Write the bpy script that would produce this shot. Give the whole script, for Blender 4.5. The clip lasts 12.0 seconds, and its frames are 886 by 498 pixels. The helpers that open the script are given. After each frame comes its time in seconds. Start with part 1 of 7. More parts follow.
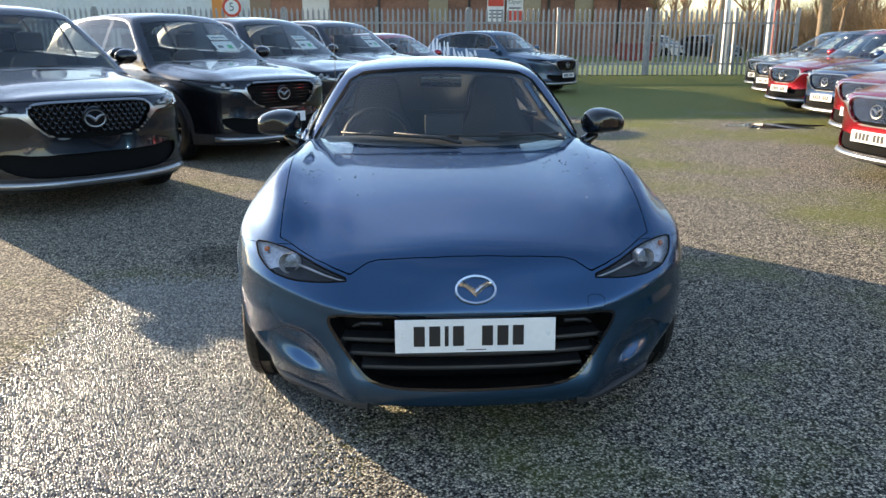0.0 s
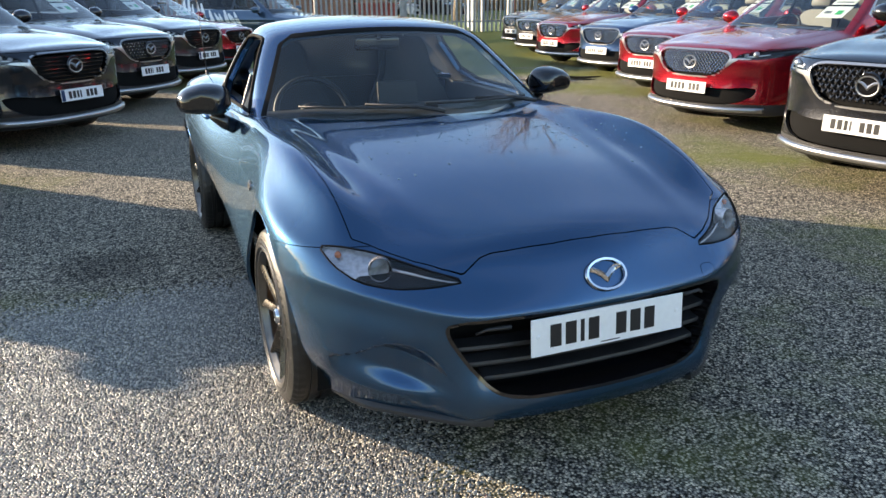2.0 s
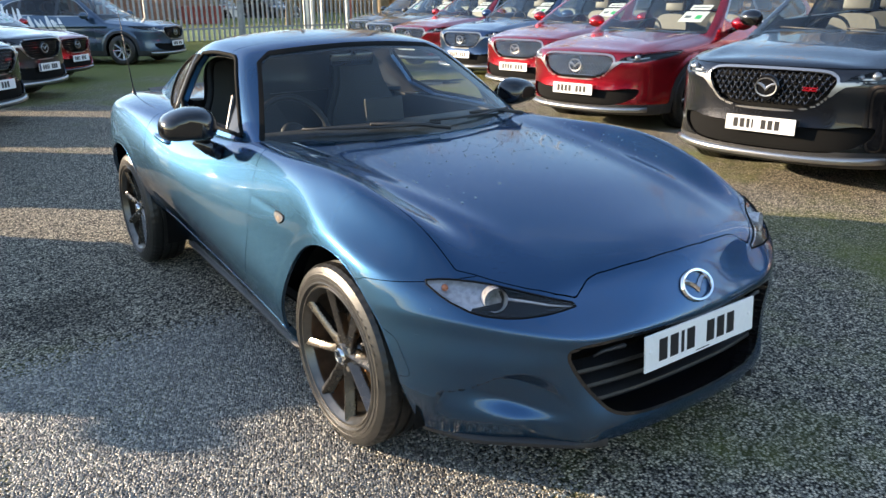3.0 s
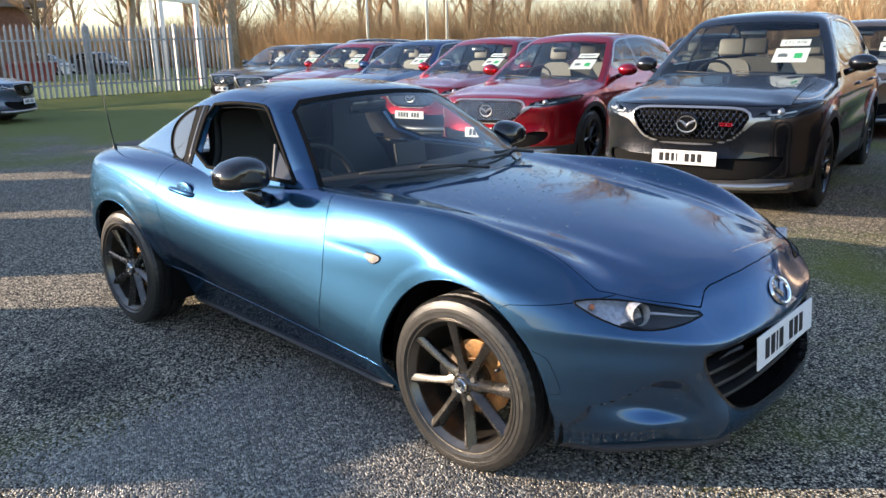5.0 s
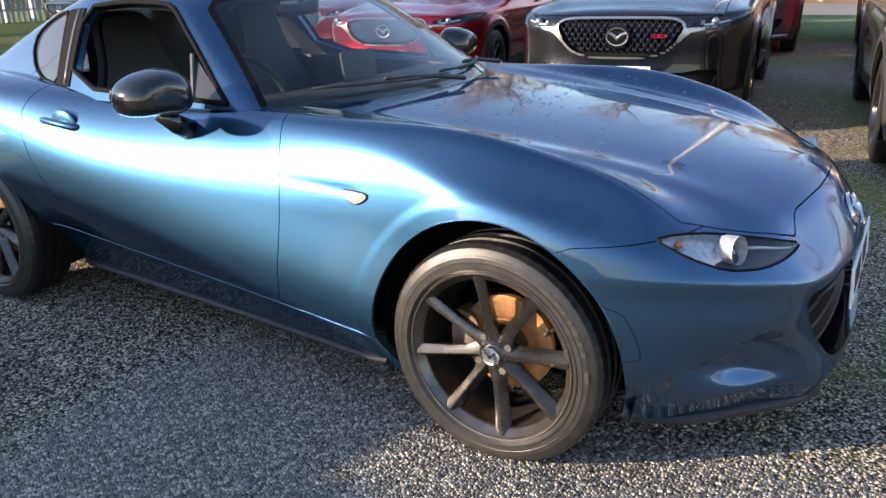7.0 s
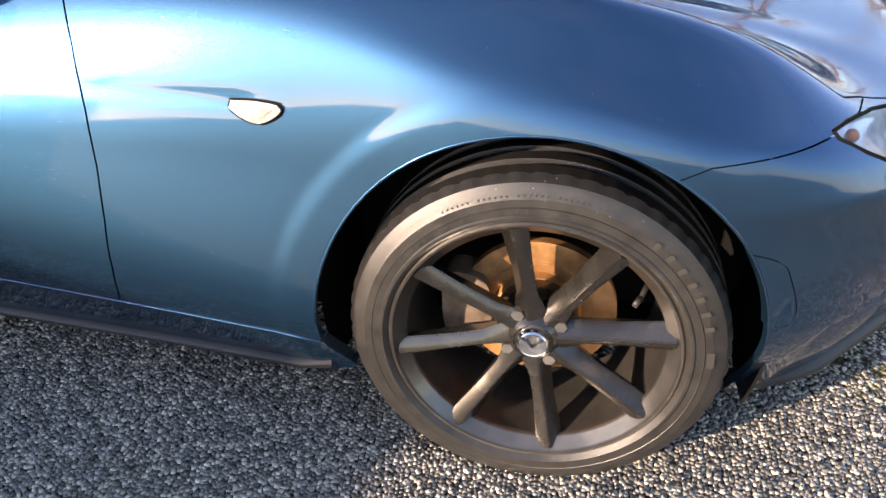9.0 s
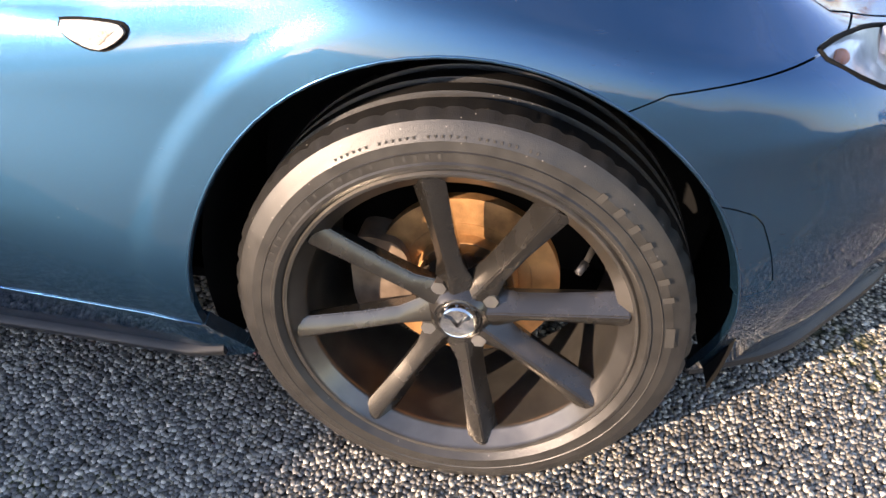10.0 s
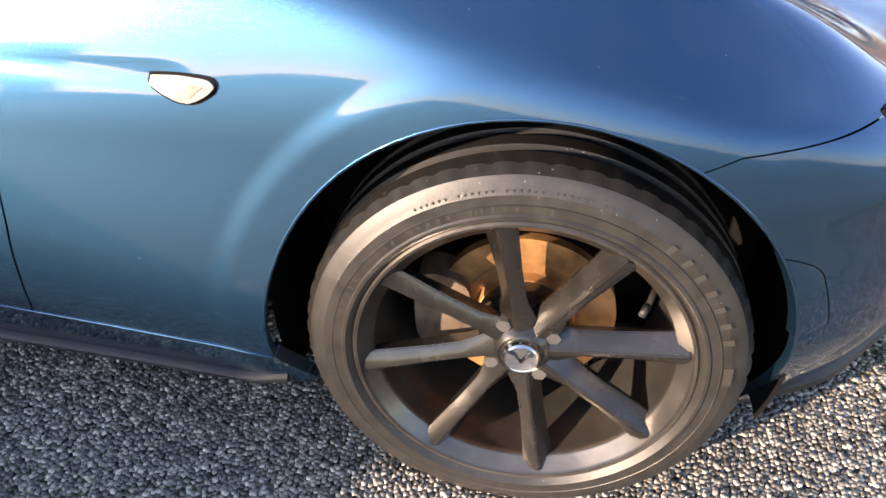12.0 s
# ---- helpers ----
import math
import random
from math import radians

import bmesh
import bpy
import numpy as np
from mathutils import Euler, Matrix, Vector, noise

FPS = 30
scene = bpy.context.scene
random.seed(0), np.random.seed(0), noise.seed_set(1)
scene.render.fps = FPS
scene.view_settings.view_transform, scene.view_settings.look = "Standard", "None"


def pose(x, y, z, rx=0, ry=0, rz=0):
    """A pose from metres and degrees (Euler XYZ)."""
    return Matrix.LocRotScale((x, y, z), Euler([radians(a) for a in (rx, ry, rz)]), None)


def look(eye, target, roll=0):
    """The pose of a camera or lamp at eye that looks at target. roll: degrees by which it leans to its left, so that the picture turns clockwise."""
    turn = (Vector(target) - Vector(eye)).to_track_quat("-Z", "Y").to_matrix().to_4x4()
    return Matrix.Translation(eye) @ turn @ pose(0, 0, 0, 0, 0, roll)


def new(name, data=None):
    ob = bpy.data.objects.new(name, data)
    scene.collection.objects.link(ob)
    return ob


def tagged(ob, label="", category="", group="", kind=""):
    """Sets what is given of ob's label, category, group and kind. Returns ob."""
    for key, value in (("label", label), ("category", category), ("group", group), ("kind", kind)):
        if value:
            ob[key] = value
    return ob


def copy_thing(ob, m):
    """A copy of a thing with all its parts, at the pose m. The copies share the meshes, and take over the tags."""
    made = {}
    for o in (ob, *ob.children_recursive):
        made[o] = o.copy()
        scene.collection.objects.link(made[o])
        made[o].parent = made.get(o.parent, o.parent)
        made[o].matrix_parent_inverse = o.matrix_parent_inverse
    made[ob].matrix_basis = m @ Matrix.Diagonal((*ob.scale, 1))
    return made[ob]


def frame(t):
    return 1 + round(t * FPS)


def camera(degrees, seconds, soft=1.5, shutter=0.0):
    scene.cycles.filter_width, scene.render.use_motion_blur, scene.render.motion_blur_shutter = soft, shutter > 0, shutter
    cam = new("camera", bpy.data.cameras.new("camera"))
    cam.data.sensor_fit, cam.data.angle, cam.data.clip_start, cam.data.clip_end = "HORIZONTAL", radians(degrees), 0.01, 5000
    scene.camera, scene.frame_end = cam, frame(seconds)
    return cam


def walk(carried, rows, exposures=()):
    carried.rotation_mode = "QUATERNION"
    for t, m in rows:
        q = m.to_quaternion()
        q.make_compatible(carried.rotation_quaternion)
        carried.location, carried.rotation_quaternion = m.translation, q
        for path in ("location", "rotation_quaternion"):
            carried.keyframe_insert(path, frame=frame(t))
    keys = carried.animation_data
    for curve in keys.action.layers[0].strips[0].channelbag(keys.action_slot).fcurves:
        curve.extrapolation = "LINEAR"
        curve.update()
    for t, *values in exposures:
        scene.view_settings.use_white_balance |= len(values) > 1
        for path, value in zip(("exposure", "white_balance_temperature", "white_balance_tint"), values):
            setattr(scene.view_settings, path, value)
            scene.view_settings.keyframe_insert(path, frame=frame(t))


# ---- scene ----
cam = camera(59.9, 12.0)
PATH = [
    (0, (-0.231, -3.099, 1.35), (-0.124, -1.174, 0.82), -0.0),
    (0.5, (-0.388, -3.014, 1.347), (-0.189, -1.101, 0.8), -0.1),
    (1, (-0.621, -2.831, 1.332), (-0.281, -0.946, 0.759), -0.3),
    (1.5, (-0.927, -2.679, 1.312), (-0.4, -0.846, 0.712), -0.4),
    (2, (-1.24, -2.495, 1.333), (-0.502, -0.743, 0.709), -0.6),
    (2.5, (-1.547, -2.257, 1.354), (-0.607, -0.609, 0.721), -0.7),
    (3, (-1.868, -2.05, 1.395), (-0.755, -0.51, 0.77), -0.7),
    (3.2, (-1.977, -1.967, 1.414), (-0.808, -0.466, 0.799), -0.8),
    (4.8, (-2.563, -1.575, 1.398), (-1.146, -0.26, 0.885), -1.2),
    (5, (-2.602, -1.58, 1.392), (-1.171, -0.279, 0.882), -1.3),
    (5.5, (-2.654, -1.574, 1.378), (-1.193, -0.308, 0.867), -1.2),
    (6, (-2.604, -1.437, 1.318), (-1.109, -0.221, 0.781), -1.2),
    (6.5, (-2.475, -1.162, 1.264), (-0.937, -0.029, 0.672), -1.4),
    (7, (-2.376, -0.867, 1.226), (-0.782, 0.134, 0.55), -1.6),
    (7.2, (-2.338, -0.758, 1.226), (-0.721, 0.175, 0.508), -1.7),
    (8.8, (-1.838, -0.084, 1.113), (-0.183, 0.292, 0.053), -1.9),
    (9, (-1.787, -0.078, 1.087), (-0.132, 0.256, 0.015), -1.4),
    (9.5, (-1.659, -0.112, 1.018), (-0.017, 0.17, -0.088), -1.1),
    (10, (-1.602, -0.128, 0.947), (0.033, 0.124, -0.177), -0.9),
    (10.5, (-1.588, -0.12, 0.928), (0.041, 0.113, -0.209), -0.7),
    (11, (-1.588, -0.123, 0.924), (0.04, 0.106, -0.214), -0.5),
    (11.5, (-1.598, -0.113, 0.942), (0.026, 0.113, -0.203), -0.3),
    (12, (-1.604, -0.033, 1.033), (0.007, 0.203, -0.128), -0.4),
]
# the camera brightens and cools its picture as it nears the dark wheel
TONE = [(0, 1.45, 6900, 13), (3, 1.57, 6850, 13), (5, 1.44, 6650, 17), (7, 1.46, 6650, 19), (9, 1.70, 6950, 24), (12, 1.84, 6950, 24)]
walk(cam, [(t, look(eye, target, roll)) for t, eye, target, roll in PATH], TONE)


# ---- light ----
SUN_TO = Vector((-0.685, 0.729, 0.252)).normalized()
world = bpy.data.worlds.new("sky")
scene.world = world
world.use_nodes = True
_wn = world.node_tree.nodes
_sky = _wn.new("ShaderNodeTexSky")
_sky.sky_type, _sky.sun_disc = "NISHITA", False
_sky.sun_elevation = math.asin(SUN_TO.z)
_sky.sun_rotation = math.atan2(SUN_TO.x, SUN_TO.y)
_sky.air_density, _sky.dust_density, _sky.ozone_density = 1.0, 0.35, 2.0
# broken fair-weather cloud over the whole sky
_wl = world.node_tree.links
_wc, _wz, _cl, _cr, _cm = (_wn.new("ShaderNode" + k) for k in ("TexCoord", "VectorMath", "TexNoise", "MapRange", "Mix"))
_wz.operation = "MULTIPLY"
_wz.inputs[1].default_value = (1.0, 1.0, 2.6)
_wl.new(_wc.outputs["Generated"], _wz.inputs[0])
_wl.new(_wz.outputs[0], _cl.inputs["Vector"])
_cl.inputs["Scale"].default_value, _cl.inputs["Detail"].default_value, _cl.inputs["Roughness"].default_value = 1.9, 9, 0.6
_cr.inputs["From Min"].default_value, _cr.inputs["From Max"].default_value = 0.48, 0.72
_cr.inputs["To Min"].default_value, _cr.inputs["To Max"].default_value = 0.0, 0.17
_wl.new(_cl.outputs["Fac"], _cr.inputs["Value"])
_cm.data_type = "RGBA"
_cm.inputs[7].default_value = (5.2, 5.7, 6.5, 1)
_wl.new(_cr.outputs[0], _cm.inputs[0])
_wl.new(_sky.outputs[0], _cm.inputs[6])
_wl.new(_cm.outputs[2], _wn["Background"].inputs[0])
_wn["Background"].inputs[1].default_value = 0.148
sun = new("sun", bpy.data.lights.new("sun", "SUN"))
sun.data.energy, sun.data.angle, sun.data.color = 4.4, radians(0.6), (1.0, 0.84, 0.62)
sun.matrix_world = look((0, 0, 30), Vector((0, 0, 30)) - SUN_TO)

# ---- tools ----
def spline(xs, ys):
    """A natural cubic through a few points, straight beyond its ends."""
    xs, ys = np.array(xs, float), np.array(ys, float)
    n, h = len(xs), np.diff(xs)
    A, r = np.eye(n), np.zeros(n)
    for i in range(1, n - 1):
        A[i, i - 1:i + 2] = h[i - 1], 2 * (h[i - 1] + h[i]), h[i]
        r[i] = 6 * ((ys[i + 1] - ys[i]) / h[i] - (ys[i] - ys[i - 1]) / h[i - 1])
    m = np.linalg.solve(A, r)

    def at(v):
        v = np.asarray(v, float)
        c = np.clip(v, xs[0], xs[-1])
        i = np.clip(np.searchsorted(xs, c) - 1, 0, n - 2)
        d, e, k = c - xs[i], xs[i + 1] - c, h[i]
        out = (m[i] * e ** 3 + m[i + 1] * d ** 3) / (6 * k) + (ys[i] / k - m[i] * k / 6) * e + (ys[i + 1] / k - m[i + 1] * k / 6) * d
        s0 = (ys[1] - ys[0]) / h[0] - h[0] * (2 * m[0] + m[1]) / 6
        s1 = (ys[-1] - ys[-2]) / h[-1] + h[-1] * (m[-2] + 2 * m[-1]) / 6
        return out + np.minimum(v - xs[0], 0) * s0 + np.maximum(v - xs[-1], 0) * s1
    return at


def smax(a, b, k):
    return 0.5 * (a + b + np.sqrt((a - b) ** 2 + k * k))


def step(a, b, v):
    t = np.clip((v - a) / (b - a), 0, 1)
    return t * t * (3 - 2 * t)


def inside(poly, u, v):
    """Signed distance to a closed outline in a plane, below zero within."""
    u, v = np.broadcast_arrays(np.asarray(u, float), np.asarray(v, float))
    best, odd = np.full(u.shape, 1e9), np.zeros(u.shape, bool)
    for (ax, ay), (bx, by) in zip(poly, poly[1:] + poly[:1]):
        dx, dy = bx - ax, by - ay
        t = np.clip(((u - ax) * dx + (v - ay) * dy) / (dx * dx + dy * dy + 1e-12), 0, 1)
        best = np.minimum(best, (u - ax - t * dx) ** 2 + (v - ay - t * dy) ** 2)
        if by != ay:
            odd ^= ((ay > v) != (by > v)) & (u < (bx - ax) * (v - ay) / (by - ay) + ax)
    return np.where(odd, -1, 1) * np.sqrt(best)


def rounded(poly, n=3):
    """The outline with its corners cut round."""
    for _ in range(n):
        out = []
        for (ax, ay), (bx, by) in zip(poly, poly[1:] + poly[:1]):
            out += [(0.8 * ax + 0.2 * bx, 0.8 * ay + 0.2 * by), (0.2 * ax + 0.8 * bx, 0.2 * ay + 0.8 * by)]
        poly = out
    return poly


def skin(f, lo, hi, cell):
    """Vertices, normals and triangles of the surface f(x, y, z) = 0 in a box (f is below zero within)."""
    ax = [np.arange(l, h + cell, cell) for l, h in zip(lo, hi)]
    val = np.broadcast_to(f(ax[0][:, None, None], ax[1][None, :, None], ax[2][None, None, :]), [len(a) for a in ax])
    sgn = val < 0
    n = np.array(sgn.shape) - 1
    count = np.zeros(n, int)
    for i in (0, 1):
        for j in (0, 1):
            for k in (0, 1):
                count += sgn[i:n[0] + i, j:n[1] + j, k:n[2] + k]
    cells = np.argwhere((count > 0) & (count < 8))
    ids = np.full(n, -1)
    ids[tuple(cells.T)] = np.arange(len(cells))
    P = np.array(lo) + (cells + 0.5) * cell
    e = 1e-4

    def grad(Q):
        x, y, z = Q.T
        return np.stack([f(x + e, y, z) - f(x - e, y, z), f(x, y + e, z) - f(x, y - e, z), f(x, y, z + e) - f(x, y, z - e)], 1) / (2 * e)
    for it in range(5):
        g = grad(P)
        d = f(*P.T) / np.maximum((g * g).sum(1), 0.05)
        P = P - np.clip(d, -cell, cell)[:, None] * g
    N = grad(P)
    N /= np.linalg.norm(N, axis=1)[:, None] + 1e-12
    quads = []
    for a in range(3):
        b, c = (a + 1) % 3, (a + 2) % 3
        s0 = [slice(None)] * 3
        s1 = [slice(None)] * 3
        s0[a], s1[a] = slice(0, -1), slice(1, None)
        A, B = sgn[tuple(s0)], sgn[tuple(s1)]
        ed = np.argwhere(A != B)
        ok = (ed[:, b] > 0) & (ed[:, c] > 0) & (ed[:, b] < n[b]) & (ed[:, c] < n[c])
        ed = ed[ok]
        up = A[tuple(ed.T)]
        q = []
        for db, dc in ((-1, -1), (0, -1), (0, 0), (-1, 0)):
            o = ed.copy()
            o[:, b] += db
            o[:, c] += dc
            q.append(ids[tuple(o.T)])
        q = np.stack(q, 1)
        q[~up] = q[~up][:, ::-1]
        quads.append(q)
    Q = np.concatenate(quads)
    return P, N, np.concatenate([Q[:, [0, 1, 2]], Q[:, [0, 2, 3]]])


def clip(S, g):
    """The part of a surface where g(points) is below zero, cut exactly along g = 0."""
    P, N, F = S
    v = np.asarray(g(P[:, 0], P[:, 1], P[:, 2]), float)
    v = np.where(np.abs(v) < 1e-7, 1e-7, v)
    neg = v[F] < 0
    k = neg.sum(1)
    whole = F[k == 3]
    cut = F[(k == 1) | (k == 2)]
    if not len(cut):
        return compact(P, N, whole)
    nk = (v[cut] < 0).sum(1)
    lone = np.where(nk == 1, np.argmax(v[cut] < 0, 1), np.argmax(v[cut] >= 0, 1))
    r = np.arange(len(cut))
    a, b, c = cut[r, lone], cut[r, (lone + 1) % 3], cut[r, (lone + 2) % 3]
    ed = np.concatenate([np.stack([a, b], 1), np.stack([a, c], 1)])
    ed.sort(axis=1)
    uni, inv = np.unique(ed, axis=0, return_inverse=True)
    inv = inv.reshape(-1)
    t = (v[uni[:, 0]] / (v[uni[:, 0]] - v[uni[:, 1]]))[:, None]
    P2 = P[uni[:, 0]] * (1 - t) + P[uni[:, 1]] * t
    N2 = N[uni[:, 0]] * (1 - t) + N[uni[:, 1]] * t
    ab, ac = inv[:len(a)] + len(P), inv[len(a):] + len(P)
    one = nk == 1
    tri = [whole, np.stack([a, ab, ac], 1)[one], np.stack([ab, b, c], 1)[~one], np.stack([ab, c, ac], 1)[~one]]
    return compact(np.concatenate([P, P2]), np.concatenate([N, N2]), np.concatenate(tri))


def compact(P, N, F):
    used, inv = np.unique(F, return_inverse=True)
    return P[used], N[used], inv.reshape(F.shape)


def plate_of(S, depth, back=False):
    """Gives a surface turned-in edges of that depth, and a back face."""
    P, N, F = S
    if not len(F):
        return S
    ed = np.concatenate([F[:, [0, 1]], F[:, [1, 2]], F[:, [2, 0]]])
    key = np.sort(ed, axis=1)
    uni, inv, cnt = np.unique(key, axis=0, return_inverse=True, return_counts=True)
    rim = ed[cnt[inv.reshape(-1)] == 1]
    n = len(P)
    used, loc = np.unique(rim, return_inverse=True)
    loc = loc.reshape(rim.shape)
    top, low = n + loc, n + len(used) + loc
    fl = np.concatenate([np.stack([rim[:, 1], rim[:, 0], low[:, 0]], 1), np.stack([rim[:, 1], low[:, 0], low[:, 1]], 1)])
    fl[:, :] = np.concatenate([np.stack([top[:, 1], top[:, 0], low[:, 0]], 1), np.stack([top[:, 1], low[:, 0], low[:, 1]], 1)])
    rn = np.zeros((len(used), 3))
    d = P[rim[:, 1]] - P[rim[:, 0]]
    side = np.cross(d, N[rim[:, 0]])
    for c in (0, 1):
        np.add.at(rn, loc[:, c], side)
    rn /= np.linalg.norm(rn, axis=1)[:, None] + 1e-12
    PP = np.concatenate([P, P[used], P[used] - N[used] * depth])
    NN = np.concatenate([N, rn, rn])
    FF = np.concatenate([F, fl])
    if back:
        m = len(PP)
        PP, NN = np.concatenate([PP, P - N * depth]), np.concatenate([NN, -N])
        FF = np.concatenate([FF, F[:, ::-1] + m])
    return PP, NN, FF


def mesh_of(name, S, mat):
    P, N, F = S
    me = bpy.data.meshes.new(name)
    me.vertices.add(len(P))
    me.vertices.foreach_set("co", P.ravel())
    me.loops.add(3 * len(F))
    me.loops.foreach_set("vertex_index", F.ravel().astype(np.int32))
    me.polygons.add(len(F))
    me.polygons.foreach_set("loop_start", np.arange(len(F), dtype=np.int32) * 3)
    me.polygons.foreach_set("use_smooth", np.ones(len(F), bool))
    me.update(calc_edges=True)
    me.normals_split_custom_set_from_vertices(N.tolist())
    me.materials.append(mat)
    return me


def sheet(name, S, mat, parent, label=""):
    """Links a surface as one mesh object under a thing."""
    ob = new(name, mesh_of(name, S, mat))
    ob.parent = parent
    return tagged(ob, label) if label else ob


def part(name, bm, mat, parent=None, label="", smooth=None):
    """Links a bmesh as one mesh object under a thing or a part. smooth: the angle up to which edges are smooth."""
    me = bpy.data.meshes.new(name)
    if smooth:
        for fc in bm.faces:
            fc.smooth = True
        for ed in bm.edges:
            if len(ed.link_faces) == 2 and ed.calc_face_angle(0) > radians(smooth):
                ed.smooth = False
    bm.to_mesh(me)
    bm.free()
    me.materials.append(mat)
    ob = new(name, me)
    if parent:
        ob.parent = parent
    return tagged(ob, label) if label else ob


def thing(name, m=None, label="", category="", group="", kind=""):
    ob = new(name)
    ob.empty_display_size = 0.1
    if m is not None:
        ob.matrix_world = m
    return tagged(ob, label, category, group, kind)


def box(bm, x0, y0, z0, x1, y1, z1, bevel=0.0, m=None):
    r = bmesh.ops.create_cube(bm, size=1.0)
    bmesh.ops.scale(bm, vec=(x1 - x0, y1 - y0, z1 - z0), verts=r["verts"])
    bmesh.ops.translate(bm, vec=((x0 + x1) / 2, (y0 + y1) / 2, (z0 + z1) / 2), verts=r["verts"])
    vs = r["verts"]
    if bevel:
        es = list({e for v in vs for e in v.link_edges})
        rr = bmesh.ops.bevel(bm, geom=es, offset=bevel, segments=2, profile=0.5, affect="EDGES")
        vs = list({v for fc in rr["faces"] for v in fc.verts} | {v for v in vs if v.is_valid})
    if m is not None:
        bmesh.ops.transform(bm, matrix=m, verts=vs)
    return vs


def tube(bm, pts, r0, r1=None, n=8, cap=True):
    """A round bar along points, tapering from r0 to r1."""
    pts = [Vector(p) for p in pts]
    r1 = r0 if r1 is None else r1
    rings = []
    side = None
    for i, p in enumerate(pts):
        d = (pts[min(i + 1, len(pts) - 1)] - pts[max(i - 1, 0)]).normalized()
        if side is None:
            side = d.orthogonal().normalized()
        side = (side - d * side.dot(d)).normalized()
        up = d.cross(side)
        r = r0 + (r1 - r0) * i / max(len(pts) - 1, 1)
        rings.append([bm.verts.new(p + r * (math.cos(a) * side + math.sin(a) * up)) for a in [2 * math.pi * j / n for j in range(n)]])
    for A, B in zip(rings, rings[1:]):
        for j in range(n):
            bm.faces.new((A[j], A[(j + 1) % n], B[(j + 1) % n], B[j]))
    if cap:
        bm.faces.new(rings[0][::-1])
        bm.faces.new(rings[-1])
    return bm


def lathe(bm, prof, n=48, axis="x", a0=0.0, a1=2 * math.pi, closed=False):
    """Turns a profile of (along, radius) about an axis through the origin."""
    full = abs(a1 - a0 - 2 * math.pi) < 1e-6
    rings = []
    for i in range(n if full else n + 1):
        a = a0 + (a1 - a0) * i / n
        c, s = math.cos(a), math.sin(a)
        rings.append([bm.verts.new((u, r * c, r * s) if axis == "x" else (r * c, u, r * s) if axis == "y" else (r * c, r * s, u)) for u, r in prof])
    m = len(prof)
    for i in range(n):
        A, B = rings[i], rings[(i + 1) % len(rings)]
        for j in range(m if closed else m - 1):
            k = (j + 1) % m
            bm.faces.new((A[j], B[j], B[k], A[k]))
    bmesh.ops.recalc_face_normals(bm, faces=bm.faces)
    return bm


def prism(bm, poly, lo, hi, axis="y"):
    """A closed outline pushed through along an axis. The outline is (x, z) for y, (y, z) for x, (x, y) for z."""
    put = {"y": lambda u, v, w: (u, w, v), "x": lambda u, v, w: (w, u, v), "z": lambda u, v, w: (u, v, w)}[axis]
    A = [bm.verts.new(put(u, v, lo)) for u, v in poly]
    B = [bm.verts.new(put(u, v, hi)) for u, v in poly]
    fs = [bm.faces.new(A), bm.faces.new(B[::-1])]
    for i in range(len(poly)):
        j = (i + 1) % len(poly)
        fs.append(bm.faces.new((A[i], B[i], B[j], A[j])))
    bmesh.ops.recalc_face_normals(bm, faces=fs)
    return bm

